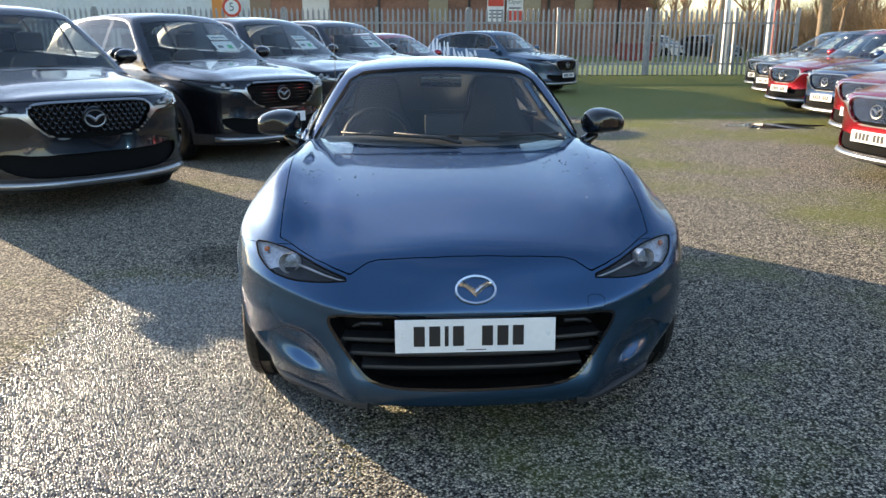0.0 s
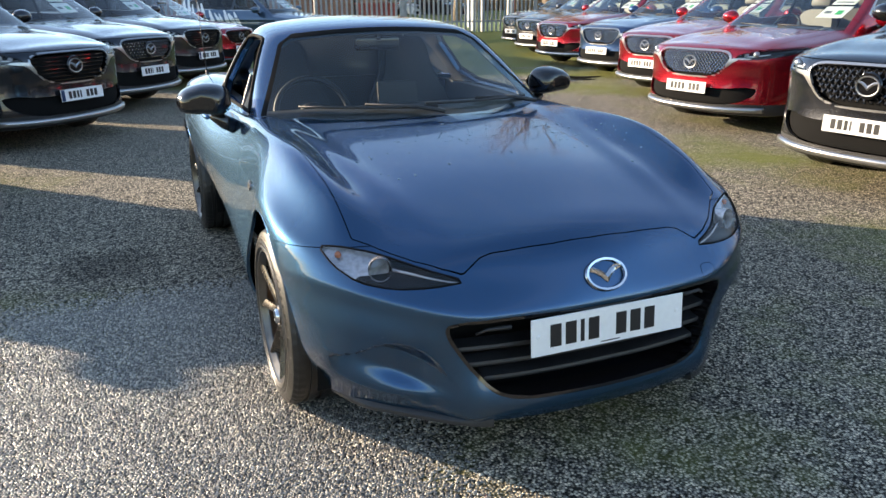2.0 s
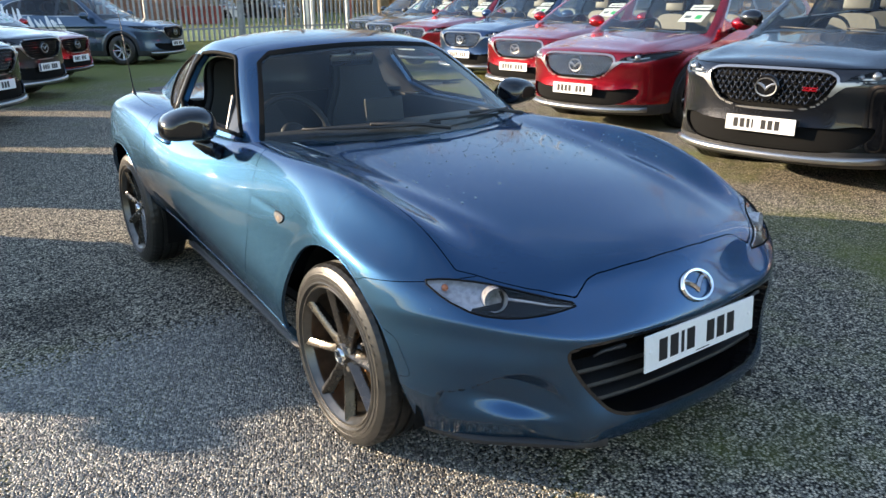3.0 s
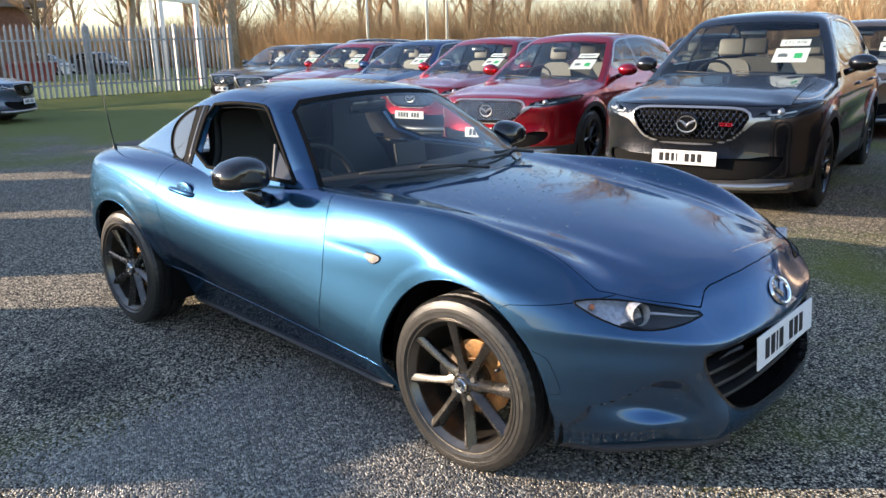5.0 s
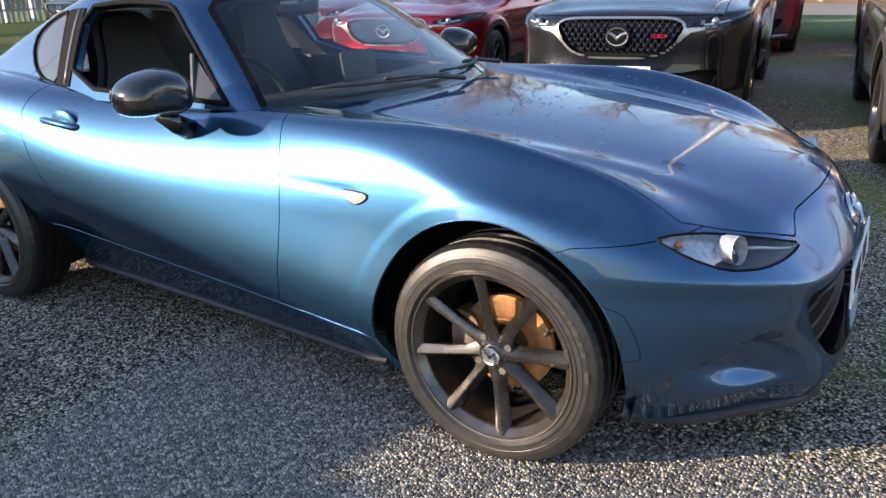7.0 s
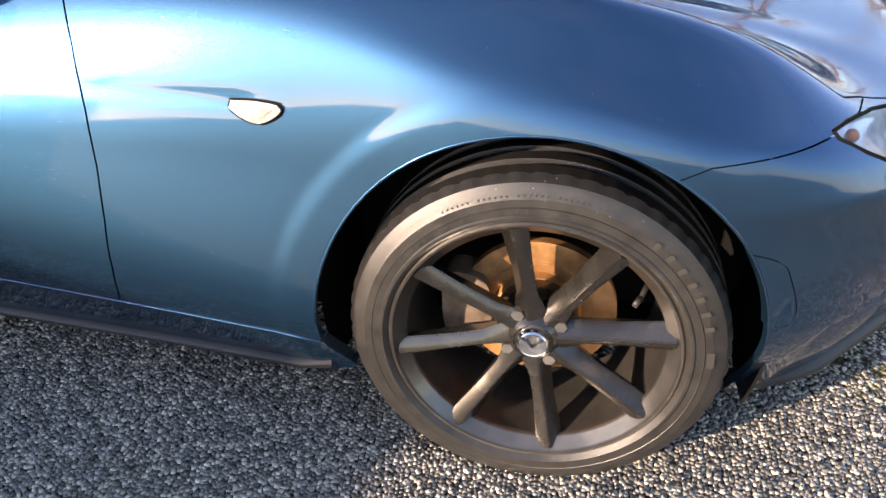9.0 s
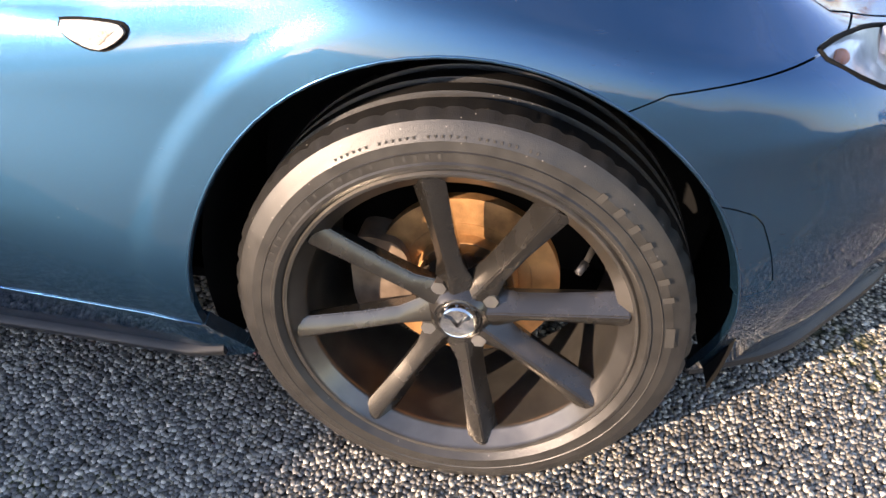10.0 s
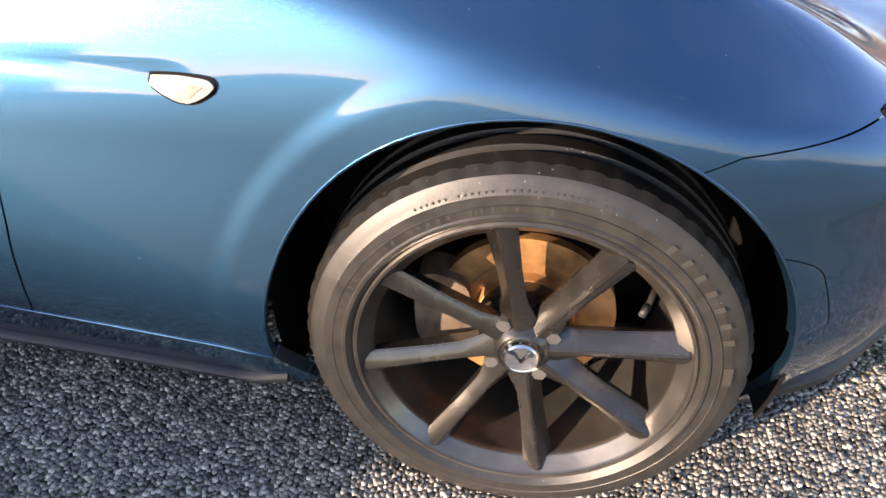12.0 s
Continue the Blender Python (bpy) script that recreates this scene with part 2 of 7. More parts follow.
# ---- materials ----
def material(name, base, rough=0.5, metal=0.0, coat=0.0, spread=0.0, scale=20.0, bump=0.0, bump_scale=200.0, emit=0.0, spec=0.5):
    """A surface with soft variation of colour and roughness at two scales, and fine relief."""
    m = bpy.data.materials.new(name)
    m.use_nodes = True
    nt = m.node_tree
    b = nt.nodes["Principled BSDF"]
    b.inputs["Base Color"].default_value = (*base, 1)
    b.inputs["Roughness"].default_value = rough
    b.inputs["Metallic"].default_value = metal
    b.inputs["Coat Weight"].default_value = coat
    b.inputs["Coat Roughness"].default_value = 0.03
    b.inputs["Specular IOR Level"].default_value = spec
    if emit:
        b.inputs["Emission Color"].default_value = (*base, 1)
        b.inputs["Emission Strength"].default_value = emit
    co = nt.nodes.new("ShaderNodeTexCoord")
    if spread:
        n1 = nt.nodes.new("ShaderNodeTexNoise")
        n1.inputs["Scale"].default_value, n1.inputs["Detail"].default_value = scale, 8
        n2 = nt.nodes.new("ShaderNodeTexNoise")
        n2.inputs["Scale"].default_value, n2.inputs["Detail"].default_value = scale * 0.13, 3
        mx = nt.nodes.new("ShaderNodeMath")
        mx.operation = "ADD"
        rp = nt.nodes.new("ShaderNodeValToRGB")
        rp.color_ramp.elements[0].position, rp.color_ramp.elements[1].position = 0.35, 0.65
        rp.color_ramp.elements[0].color = (*[c * (1 - spread) for c in base], 1)
        rp.color_ramp.elements[1].color = (*[min(1, c * (1 + spread)) for c in base], 1)
        hv = nt.nodes.new("ShaderNodeMath")
        hv.operation = "MULTIPLY"
        hv.inputs[1].default_value = 0.5
        nt.links.new(co.outputs["Object"], n1.inputs["Vector"])
        nt.links.new(co.outputs["Object"], n2.inputs["Vector"])
        nt.links.new(n1.outputs["Fac"], mx.inputs[0])
        nt.links.new(n2.outputs["Fac"], mx.inputs[1])
        nt.links.new(mx.outputs[0], hv.inputs[0])
        nt.links.new(hv.outputs[0], rp.inputs["Fac"])
        nt.links.new(rp.outputs["Color"], b.inputs["Base Color"])
        mr = nt.nodes.new("ShaderNodeMapRange")
        mr.inputs["To Min"].default_value, mr.inputs["To Max"].default_value = max(0.02, rough * 0.8), min(1, rough * 1.25)
        nt.links.new(n1.outputs["Fac"], mr.inputs["Value"])
        nt.links.new(mr.outputs[0], b.inputs["Roughness"])
    if bump:
        n3 = nt.nodes.new("ShaderNodeTexNoise")
        n3.inputs["Scale"].default_value, n3.inputs["Detail"].default_value = bump_scale, 4
        nt.links.new(co.outputs["Object"], n3.inputs["Vector"])
        bp = nt.nodes.new("ShaderNodeBump")
        bp.inputs["Strength"].default_value, bp.inputs["Distance"].default_value = bump, 0.002
        nt.links.new(n3.outputs["Fac"], bp.inputs["Height"])
        nt.links.new(bp.outputs["Normal"], b.inputs["Normal"])
    return m


def glass(name, tint=(0.9, 0.95, 0.93), clear=0.93, power=4.0):
    m = bpy.data.materials.new(name)
    m.use_nodes = True
    nt = m.node_tree
    out = nt.nodes["Material Output"]
    nt.nodes.remove(nt.nodes["Principled BSDF"])
    tr, gl, mx, fr, pw, ml = (nt.nodes.new("ShaderNode" + k) for k in ("BsdfTransparent", "BsdfGlossy", "MixShader", "LayerWeight", "Math", "MapRange"))
    tr.inputs["Color"].default_value = (*[t * clear for t in tint], 1)
    gl.inputs["Roughness"].default_value = 0.01
    pw.operation = "POWER"
    pw.inputs[1].default_value = power
    nt.links.new(fr.outputs["Facing"], pw.inputs[0])
    ml.inputs["To Min"].default_value, ml.inputs["To Max"].default_value = 0.05, 0.95
    nt.links.new(pw.outputs[0], ml.inputs["Value"])
    nt.links.new(ml.outputs[0], mx.inputs[0])
    nt.links.new(tr.outputs[0], mx.inputs[1])
    nt.links.new(gl.outputs[0], mx.inputs[2])
    nt.links.new(mx.outputs[0], out.inputs[0])
    return m


def dust(m, amount, scale, few, size=0.036, tint=(0.62, 0.62, 0.60)):
    """Scattered pale specks of road dust over a material's own colour."""
    nt = m.node_tree
    b = nt.nodes["Principled BSDF"]
    co = nt.nodes.new("ShaderNodeTexCoord")
    sv, sd, sr, sm, sx, s2 = (nt.nodes.new("ShaderNode" + k) for k in ("TexVoronoi", "MapRange", "SeparateColor", "Math", "Mix", "Math"))
    sv.inputs["Scale"].default_value = scale
    nt.links.new(co.outputs["Object"], sv.inputs["Vector"])
    sd.inputs["From Min"].default_value, sd.inputs["From Max"].default_value = size * 0.8, size * 1.25
    sd.inputs["To Min"].default_value, sd.inputs["To Max"].default_value = amount, 0.0
    nt.links.new(sv.outputs["Distance"], sd.inputs["Value"])
    nt.links.new(sv.outputs["Color"], sr.inputs[0])
    sm.operation = "GREATER_THAN"
    sm.inputs[1].default_value = few
    nt.links.new(sr.outputs[0], sm.inputs[0])
    s2.operation = "MULTIPLY"
    nt.links.new(sm.outputs[0], s2.inputs[0])
    nt.links.new(sd.outputs[0], s2.inputs[1])
    sx.data_type = "RGBA"
    sx.inputs[6].default_value = b.inputs["Base Color"].default_value
    if b.inputs["Base Color"].links:
        nt.links.new(b.inputs["Base Color"].links[0].from_socket, sx.inputs[6])
    sx.inputs[7].default_value = (*tint, 1)
    nt.links.new(s2.outputs[0], sx.inputs[0])
    nt.links.new(sx.outputs[2], b.inputs["Base Color"])


def paint(name, base, metal=0.75, rough=0.32, flake=0.16, specks=0.0, mica=None):
    """Metallic car paint: a flaked base under clear lacquer."""
    m = material(name, base, rough, metal, 1.0)
    nt = m.node_tree
    b = nt.nodes["Principled BSDF"]
    co = nt.nodes.new("ShaderNodeTexCoord")
    vo = nt.nodes.new("ShaderNodeTexVoronoi")
    vo.inputs["Scale"].default_value = 1900
    nt.links.new(co.outputs["Object"], vo.inputs["Vector"])
    mx = nt.nodes.new("ShaderNodeVectorMath")
    mx.operation = "SUBTRACT"
    mx.inputs[1].default_value = (0.5, 0.5, 0.5)
    nt.links.new(vo.outputs["Color"], mx.inputs[0])
    sc = nt.nodes.new("ShaderNodeVectorMath")
    sc.operation = "SCALE"
    sc.inputs["Scale"].default_value = flake
    nt.links.new(mx.outputs[0], sc.inputs[0])
    ge = nt.nodes.new("ShaderNodeNewGeometry")
    ad = nt.nodes.new("ShaderNodeVectorMath")
    ad.operation = "ADD"
    nt.links.new(ge.outputs["Normal"], ad.inputs[0])
    nt.links.new(sc.outputs[0], ad.inputs[1])
    no = nt.nodes.new("ShaderNodeVectorMath")
    no.operation = "NORMALIZE"
    nt.links.new(ad.outputs[0], no.inputs[0])
    nt.links.new(no.outputs[0], b.inputs["Normal"])
    dirt = nt.nodes.new("ShaderNodeTexNoise")
    dirt.inputs["Scale"].default_value, dirt.inputs["Detail"].default_value = 9, 8
    nt.links.new(co.outputs["Object"], dirt.inputs["Vector"])
    mr = nt.nodes.new("ShaderNodeMapRange")
    mr.inputs["From Min"].default_value, mr.inputs["From Max"].default_value = 0.4, 0.75
    mr.inputs["To Min"].default_value, mr.inputs["To Max"].default_value = 0.02, 0.07
    nt.links.new(dirt.outputs["Fac"], mr.inputs["Value"])
    nt.links.new(mr.outputs[0], b.inputs["Coat Roughness"])
    if specks:
        dust(m, specks, 38, 0.72)
        # faint rubbed scratches in drifts
        mp, s1, s2, r1, r2, ml, mx = (nt.nodes.new("ShaderNode" + k) for k in ("Mapping", "TexNoise", "TexNoise", "MapRange", "MapRange", "Math", "Mix"))
        mp.inputs["Scale"].default_value = (4, 14, 150)
        mp.inputs["Rotation"].default_value = (0.12, 0, 0)
        nt.links.new(co.outputs["Object"], mp.inputs["Vector"])
        nt.links.new(mp.outputs[0], s1.inputs["Vector"])
        s1.inputs["Scale"].default_value, s1.inputs["Detail"].default_value = 3.0, 3
        r1.inputs["From Min"].default_value, r1.inputs["From Max"].default_value = 0.66, 0.72
        nt.links.new(s1.outputs["Fac"], r1.inputs["Value"])
        nt.links.new(co.outputs["Object"], s2.inputs["Vector"])
        s2.inputs["Scale"].default_value, s2.inputs["Detail"].default_value = 5.0, 4
        r2.inputs["From Min"].default_value, r2.inputs["From Max"].default_value = 0.56, 0.70
        r2.inputs["To Max"].default_value = 0.22
        nt.links.new(s2.outputs["Fac"], r2.inputs["Value"])
        ml.operation = "MULTIPLY"
        nt.links.new(r1.outputs[0], ml.inputs[0])
        nt.links.new(r2.outputs[0], ml.inputs[1])
        mx.data_type = "RGBA"
        nt.links.new(ml.outputs[0], mx.inputs[0])
        nt.links.new(b.inputs["Base Color"].links[0].from_socket, mx.inputs[6])
        mx.inputs[7].default_value = (0.42, 0.44, 0.46, 1)
        nt.links.new(mx.outputs[2], b.inputs["Base Color"])
    if mica:
        # a softer layer of coarse mica
        pb, pm = nt.nodes.new("ShaderNodeBsdfPrincipled"), nt.nodes.new("ShaderNodeMixShader")
        pb.inputs["Base Color"].default_value = (*mica, 1)
        pb.inputs["Roughness"].default_value = 0.50
        pb.inputs["Metallic"].default_value = 0.85
        pb.inputs["Coat Weight"].default_value = 1.0
        nt.links.new(mr.outputs[0], pb.inputs["Coat Roughness"])
        b.inputs["Specular Tint"].default_value = (0.11, 0.33, 0.45, 1)
        pm.inputs[0].default_value = 0.40
        mr.inputs["To Min"].default_value, mr.inputs["To Max"].default_value = 0.035, 0.09
        nt.links.new(b.outputs[0], pm.inputs[1])
        nt.links.new(pb.outputs[0], pm.inputs[2])
        nt.links.new(pm.outputs[0], nt.nodes["Material Output"].inputs[0])
    return m


BLUE = paint("metallic_blue", (0.0165, 0.065, 0.166), 1.0, 0.24, 0.12, specks=0.7, mica=(0.026, 0.093, 0.168))
GREY = paint("metallic_grey", (0.020, 0.022, 0.028), 0.8, 0.26)
RED = paint("bright_red", (0.40, 0.006, 0.018), 0.75, 0.24)
NAVY = paint("deep_blue", (0.02, 0.055, 0.14))
JET = paint("jet_black", (0.012, 0.012, 0.014), 0.4)
GLOSSBLACK = material("gloss_black", (0.008, 0.008, 0.009), 0.12, 0, 0.6)
TRIM = material("black_plastic", (0.018, 0.018, 0.019), 0.45, 0, 0, 0.3, 60, 0.3, 900)
RUBBER = material("tyre_rubber", (0.024, 0.0222, 0.0197), 0.38, 0, 0, 0.35, 40, 0.25, 700, spec=0.6)
_rt = RUBBER.node_tree
_rc, _rs, _rl, _rm, _rx = (_rt.nodes.new("ShaderNode" + k) for k in ("TexCoord", "VectorMath", "VectorMath", "MapRange", "Mix"))
_rs.operation, _rl.operation, _rx.data_type = "MULTIPLY", "LENGTH", "RGBA"
_rs.inputs[1].default_value = (0, 1, 1)
_rt.links.new(_rc.outputs["Object"], _rs.inputs[0])
_rt.links.new(_rs.outputs[0], _rl.inputs[0])
_rm.inputs["From Min"].default_value, _rm.inputs["From Max"].default_value = 0.286, 0.297
_rt.links.new(_rl.outputs["Value"], _rm.inputs["Value"])
_rt.links.new(_rm.outputs[0], _rx.inputs[0])
_rt.links.new(_rt.nodes["Principled BSDF"].inputs["Base Color"].links[0].from_socket, _rx.inputs[6])
_rx.inputs[7].default_value = (0.012, 0.0115, 0.011, 1)
_rt.links.new(_rx.outputs[2], _rt.nodes["Principled BSDF"].inputs["Base Color"])
dust(RUBBER, 0.6, 150, 0.90, 0.13, (0.34, 0.31, 0.27))
CHROME = material("chrome", (0.78, 0.79, 0.80), 0.09, 1.0)
WHITE = material("plate_white", (0.80, 0.80, 0.79), 0.35, 0, 0, 0.04, 60)
YELLOWBAR = material("plate_black", (0.01, 0.01, 0.012), 0.4)
CLEAR = glass("clear_glass")
CABIN = material("cabin_black", (0.006, 0.006, 0.0065), 0.55, 0, 0, 0.25, 50, 0.3, 700)
GUNMETAL = material("gunmetal", (0.095, 0.088, 0.080), 0.26, 0.9, 0.2, 0.22, 25)
UNDER = material("underbody", (0.008, 0.008, 0.008), 0.85, spec=0.08)
GALV = material("galvanised_steel", (0.30, 0.305, 0.31), 0.5, 0.45, 0, 0.25, 14)

# ---- ground ----
def ground_z(x, y):
    """The yard is level; a low bank rises to the fence."""
    return 0.24 * step(18.8, 20.4, y)


def asphalt():
    m = bpy.data.materials.new("worn_asphalt")
    m.use_nodes = True
    nt = m.node_tree
    b = nt.nodes["Principled BSDF"]
    co = nt.nodes.new("ShaderNodeTexCoord")
    vo = nt.nodes.new("ShaderNodeTexVoronoi")
    vo.inputs["Scale"].default_value = 112
    nt.links.new(co.outputs["Object"], vo.inputs["Vector"])
    rp = nt.nodes.new("ShaderNodeValToRGB")
    e = rp.color_ramp.elements
    e[0].position, e[0].color = 0.15, (0.09, 0.086, 0.079, 1)
    e[1].position, e[1].color = 0.88, (0.95, 0.83, 0.62, 1)
    e.new(0.52).color = (0.38, 0.343, 0.275, 1)
    pick = nt.nodes.new("ShaderNodeSeparateColor")
    nt.links.new(vo.outputs["Color"], pick.inputs[0])
    big = nt.nodes.new("ShaderNodeTexVoronoi")
    big.inputs["Scale"].default_value = 58
    nt.links.new(co.outputs["Object"], big.inputs["Vector"])
    pick2 = nt.nodes.new("ShaderNodeSeparateColor")
    nt.links.new(big.outputs["Color"], pick2.inputs[0])
    blend = nt.nodes.new("ShaderNodeMix")
    blend.inputs[0].default_value = 0.35
    nt.links.new(pick.outputs[0], blend.inputs[2])
    nt.links.new(pick2.outputs[0], blend.inputs[3])
    nt.links.new(blend.outputs[0], rp.inputs["Fac"])
    gap = nt.nodes.new("ShaderNodeMapRange")
    gap.inputs["From Min"].default_value, gap.inputs["From Max"].default_value = 0.32, 0.72
    gap.inputs["To Min"].default_value, gap.inputs["To Max"].default_value = 1.0, 0.06
    nt.links.new(vo.outputs["Distance"], gap.inputs["Value"])
    mul = nt.nodes.new("ShaderNodeMix")
    mul.data_type, mul.blend_type = "RGBA", "MULTIPLY"
    mul.inputs[0].default_value = 1
    nt.links.new(rp.outputs["Color"], mul.inputs[6])
    nt.links.new(gap.outputs[0], mul.inputs[7])
    # moss in drifts, thick towards the fence
    n1 = nt.nodes.new("ShaderNodeTexNoise")
    n1.inputs["Scale"].default_value, n1.inputs["Detail"].default_value = 0.6, 7
    nt.links.new(co.outputs["Object"], n1.inputs["Vector"])
    n2 = nt.nodes.new("ShaderNodeTexNoise")
    n2.inputs["Scale"].default_value, n2.inputs["Detail"].default_value = 9, 6
    nt.links.new(co.outputs["Object"], n2.inputs["Vector"])
    sp = nt.nodes.new("ShaderNodeSeparateXYZ")
    nt.links.new(co.outputs["Object"], sp.inputs[0])
    far = nt.nodes.new("ShaderNodeMapRange")
    far.inputs["From Min"].default_value, far.inputs["From Max"].default_value = 8.0, 15.0
    far.inputs["To Min"].default_value, far.inputs["To Max"].default_value = 0.0, 0.40
    nt.links.new(sp.outputs["Y"], far.inputs["Value"])
    east = nt.nodes.new("ShaderNodeMapRange")
    east.inputs["From Min"].default_value, east.inputs["From Max"].default_value = 0.5, 3.5
    east.inputs["To Min"].default_value, east.inputs["To Max"].default_value = 0.0, 0.13
    nt.links.new(sp.outputs["X"], east.inputs["Value"])
    s1 = nt.nodes.new("ShaderNodeMath")
    s1.operation = "ADD"
    nt.links.new(n1.outputs["Fac"], s1.inputs[0])
    nt.links.new(far.outputs[0], s1.inputs[1])
    s2 = nt.nodes.new("ShaderNodeMath")
    s2.operation = "ADD"
    nt.links.new(s1.outputs[0], s2.inputs[0])
    nt.links.new(east.outputs[0], s2.inputs[1])
    s3 = nt.nodes.new("ShaderNodeMath")
    s3.operation = "MULTIPLY_ADD"
    s3.inputs[1].default_value = 0.22
    nt.links.new(n2.outputs["Fac"], s3.inputs[0])
    nt.links.new(s2.outputs[0], s3.inputs[2])
    mm = nt.nodes.new("ShaderNodeMapRange")
    mm.inputs["From Min"].default_value, mm.inputs["From Max"].default_value = 0.68, 0.92
    mm.inputs["To Min"].default_value, mm.inputs["To Max"].default_value = 0.0, 0.82
    nt.links.new(s3.outputs[0], mm.inputs["Value"])
    moss = nt.nodes.new("ShaderNodeMix")
    moss.data_type = "RGBA"
    moss.inputs[7].default_value = (0.17, 0.19, 0.042, 1)
    nt.links.new(mm.outputs[0], moss.inputs[0])
    nt.links.new(mul.outputs[2], moss.inputs[6])
    # an old oil stain by the driver's side
    sv = nt.nodes.new("ShaderNodeVectorMath")
    sv.operation = "DISTANCE"
    sv.inputs[1].default_value = (-1.38, 1.72, 0)
    nt.links.new(co.outputs["Object"], sv.inputs[0])
    sn = nt.nodes.new("ShaderNodeMath")
    sn.operation = "MULTIPLY_ADD"
    sn.inputs[1].default_value = 0.55
    nt.links.new(n2.outputs["Fac"], sn.inputs[0])
    nt.links.new(sv.outputs["Value"], sn.inputs[2])
    sm = nt.nodes.new("ShaderNodeMapRange")
    sm.inputs["From Min"].default_value, sm.inputs["From Max"].default_value = 0.42, 0.62
    sm.inputs["To Min"].default_value, sm.inputs["To Max"].default_value = 0.55, 1.0
    nt.links.new(sn.outputs[0], sm.inputs["Value"])
    stain = nt.nodes.new("ShaderNodeMix")
    stain.data_type, stain.blend_type = "RGBA", "MULTIPLY"
    stain.inputs[0].default_value = 1
    nt.links.new(moss.outputs[2], stain.inputs[6])
    nt.links.new(sm.outputs[0], stain.inputs[7])
    nt.links.new(stain.outputs[2], b.inputs["Base Color"])
    b.inputs["Roughness"].default_value = 0.85
    b.inputs["Specular IOR Level"].default_value = 0.12
    inv = nt.nodes.new("ShaderNodeMath")
    inv.operation = "SUBTRACT"
    inv.inputs[0].default_value = 1
    nt.links.new(vo.outputs["Distance"], inv.inputs[1])
    bp = nt.nodes.new("ShaderNodeBump")
    bp.inputs["Strength"].default_value, bp.inputs["Distance"].default_value = 1.0, 0.008
    nt.links.new(inv.outputs[0], bp.inputs["Height"])
    nt.links.new(bp.outputs["Normal"], b.inputs["Normal"])
    return m


ASPHALT = asphalt()
bm = bmesh.new()
_xs = [-900, -200, -60, -30] + list(range(-24, 31, 2)) + [40, 90, 250, 900]
_ys = [-900, -200, -50, -20] + list(range(-12, 18, 1)) + [18.6, 19.0, 19.4, 19.8, 20.2, 20.6, 22, 24] + [30, 60, 150, 400, 1500]
_g = [[bm.verts.new((x, y, float(ground_z(x, y)))) for y in _ys] for x in _xs]
for i in range(len(_xs) - 1):
    for j in range(len(_ys) - 1):
        bm.faces.new((_g[i][j], _g[i + 1][j], _g[i + 1][j + 1], _g[i][j + 1]))
ground = part("ground", bm, ASPHALT, None, smooth=60)
tagged(ground, "worn grey asphalt yard with moss patches", "ground", kind="structure")



def chippings(x0, x1, y0, y1, size, seed):
    """Loose-faced stone chippings of the yard's surface, each an angular lump, in one mesh."""
    r = np.random.RandomState(seed)
    nx, ny = int((x1 - x0) / size), int((y1 - y0) / size)
    gx, gy = np.meshgrid(np.arange(nx), np.arange(ny), indexing="ij")
    c = np.stack([x0 + (gx.ravel() + 0.5 + 0.5 * (gy.ravel() % 2)) * size, y0 + (gy.ravel() + 0.5) * size], 1) + r.uniform(-0.3, 0.3, (nx * ny, 2)) * size
    edge = np.minimum(np.minimum(c[:, 0] - x0, x1 - c[:, 0]), np.minimum(c[:, 1] - y0, y1 - c[:, 1]))
    c = c[r.uniform(0, 1, len(c)) < np.clip(edge / 0.25 + 0.02, 0, 1)]
    n = len(c)
    rad = size * r.uniform(0.48, 0.74, n)
    turn = r.uniform(0, 6.28, n)
    hgt = size * r.uniform(0.14, 0.42, n)
    tilt = r.normal(0, 0.22, (n, 2))
    V = []
    for lift, grow_ in ((0.0, 1.0), (1.0, 0.82)):
        for k in range(6):
            a = turn + k * math.pi / 3 + r.uniform(-0.3, 0.3, n)
            q = rad * grow_ * r.uniform(0.72, 1.2, n)
            x, y = q * np.cos(a), q * np.sin(a)
            V.append(np.stack([c[:, 0] + x, c[:, 1] + y, lift * (hgt + x * tilt[:, 0] + y * tilt[:, 1]) - (1 - lift) * 0.003], 1))
    i = np.arange(n)
    at = lambda k: k * n + i
    F = []
    for k in range(6):
        j = (k + 1) % 6
        F += [np.stack([at(k), at(j), at(6 + j)], 1), np.stack([at(k), at(6 + j), at(6 + k)], 1)]
    F += [np.stack([at(6), at(6 + k), at(7 + k)], 1) for k in range(1, 5)]
    P, F = np.concatenate(V), np.concatenate(F)
    me = bpy.data.meshes.new("chippings")
    me.vertices.add(len(P))
    me.vertices.foreach_set("co", P.ravel())
    me.loops.add(3 * len(F))
    me.loops.foreach_set("vertex_index", F.ravel().astype(np.int32))
    me.polygons.add(len(F))
    me.polygons.foreach_set("loop_start", np.arange(len(F), dtype=np.int32) * 3)
    me.update(calc_edges=True)
    return me


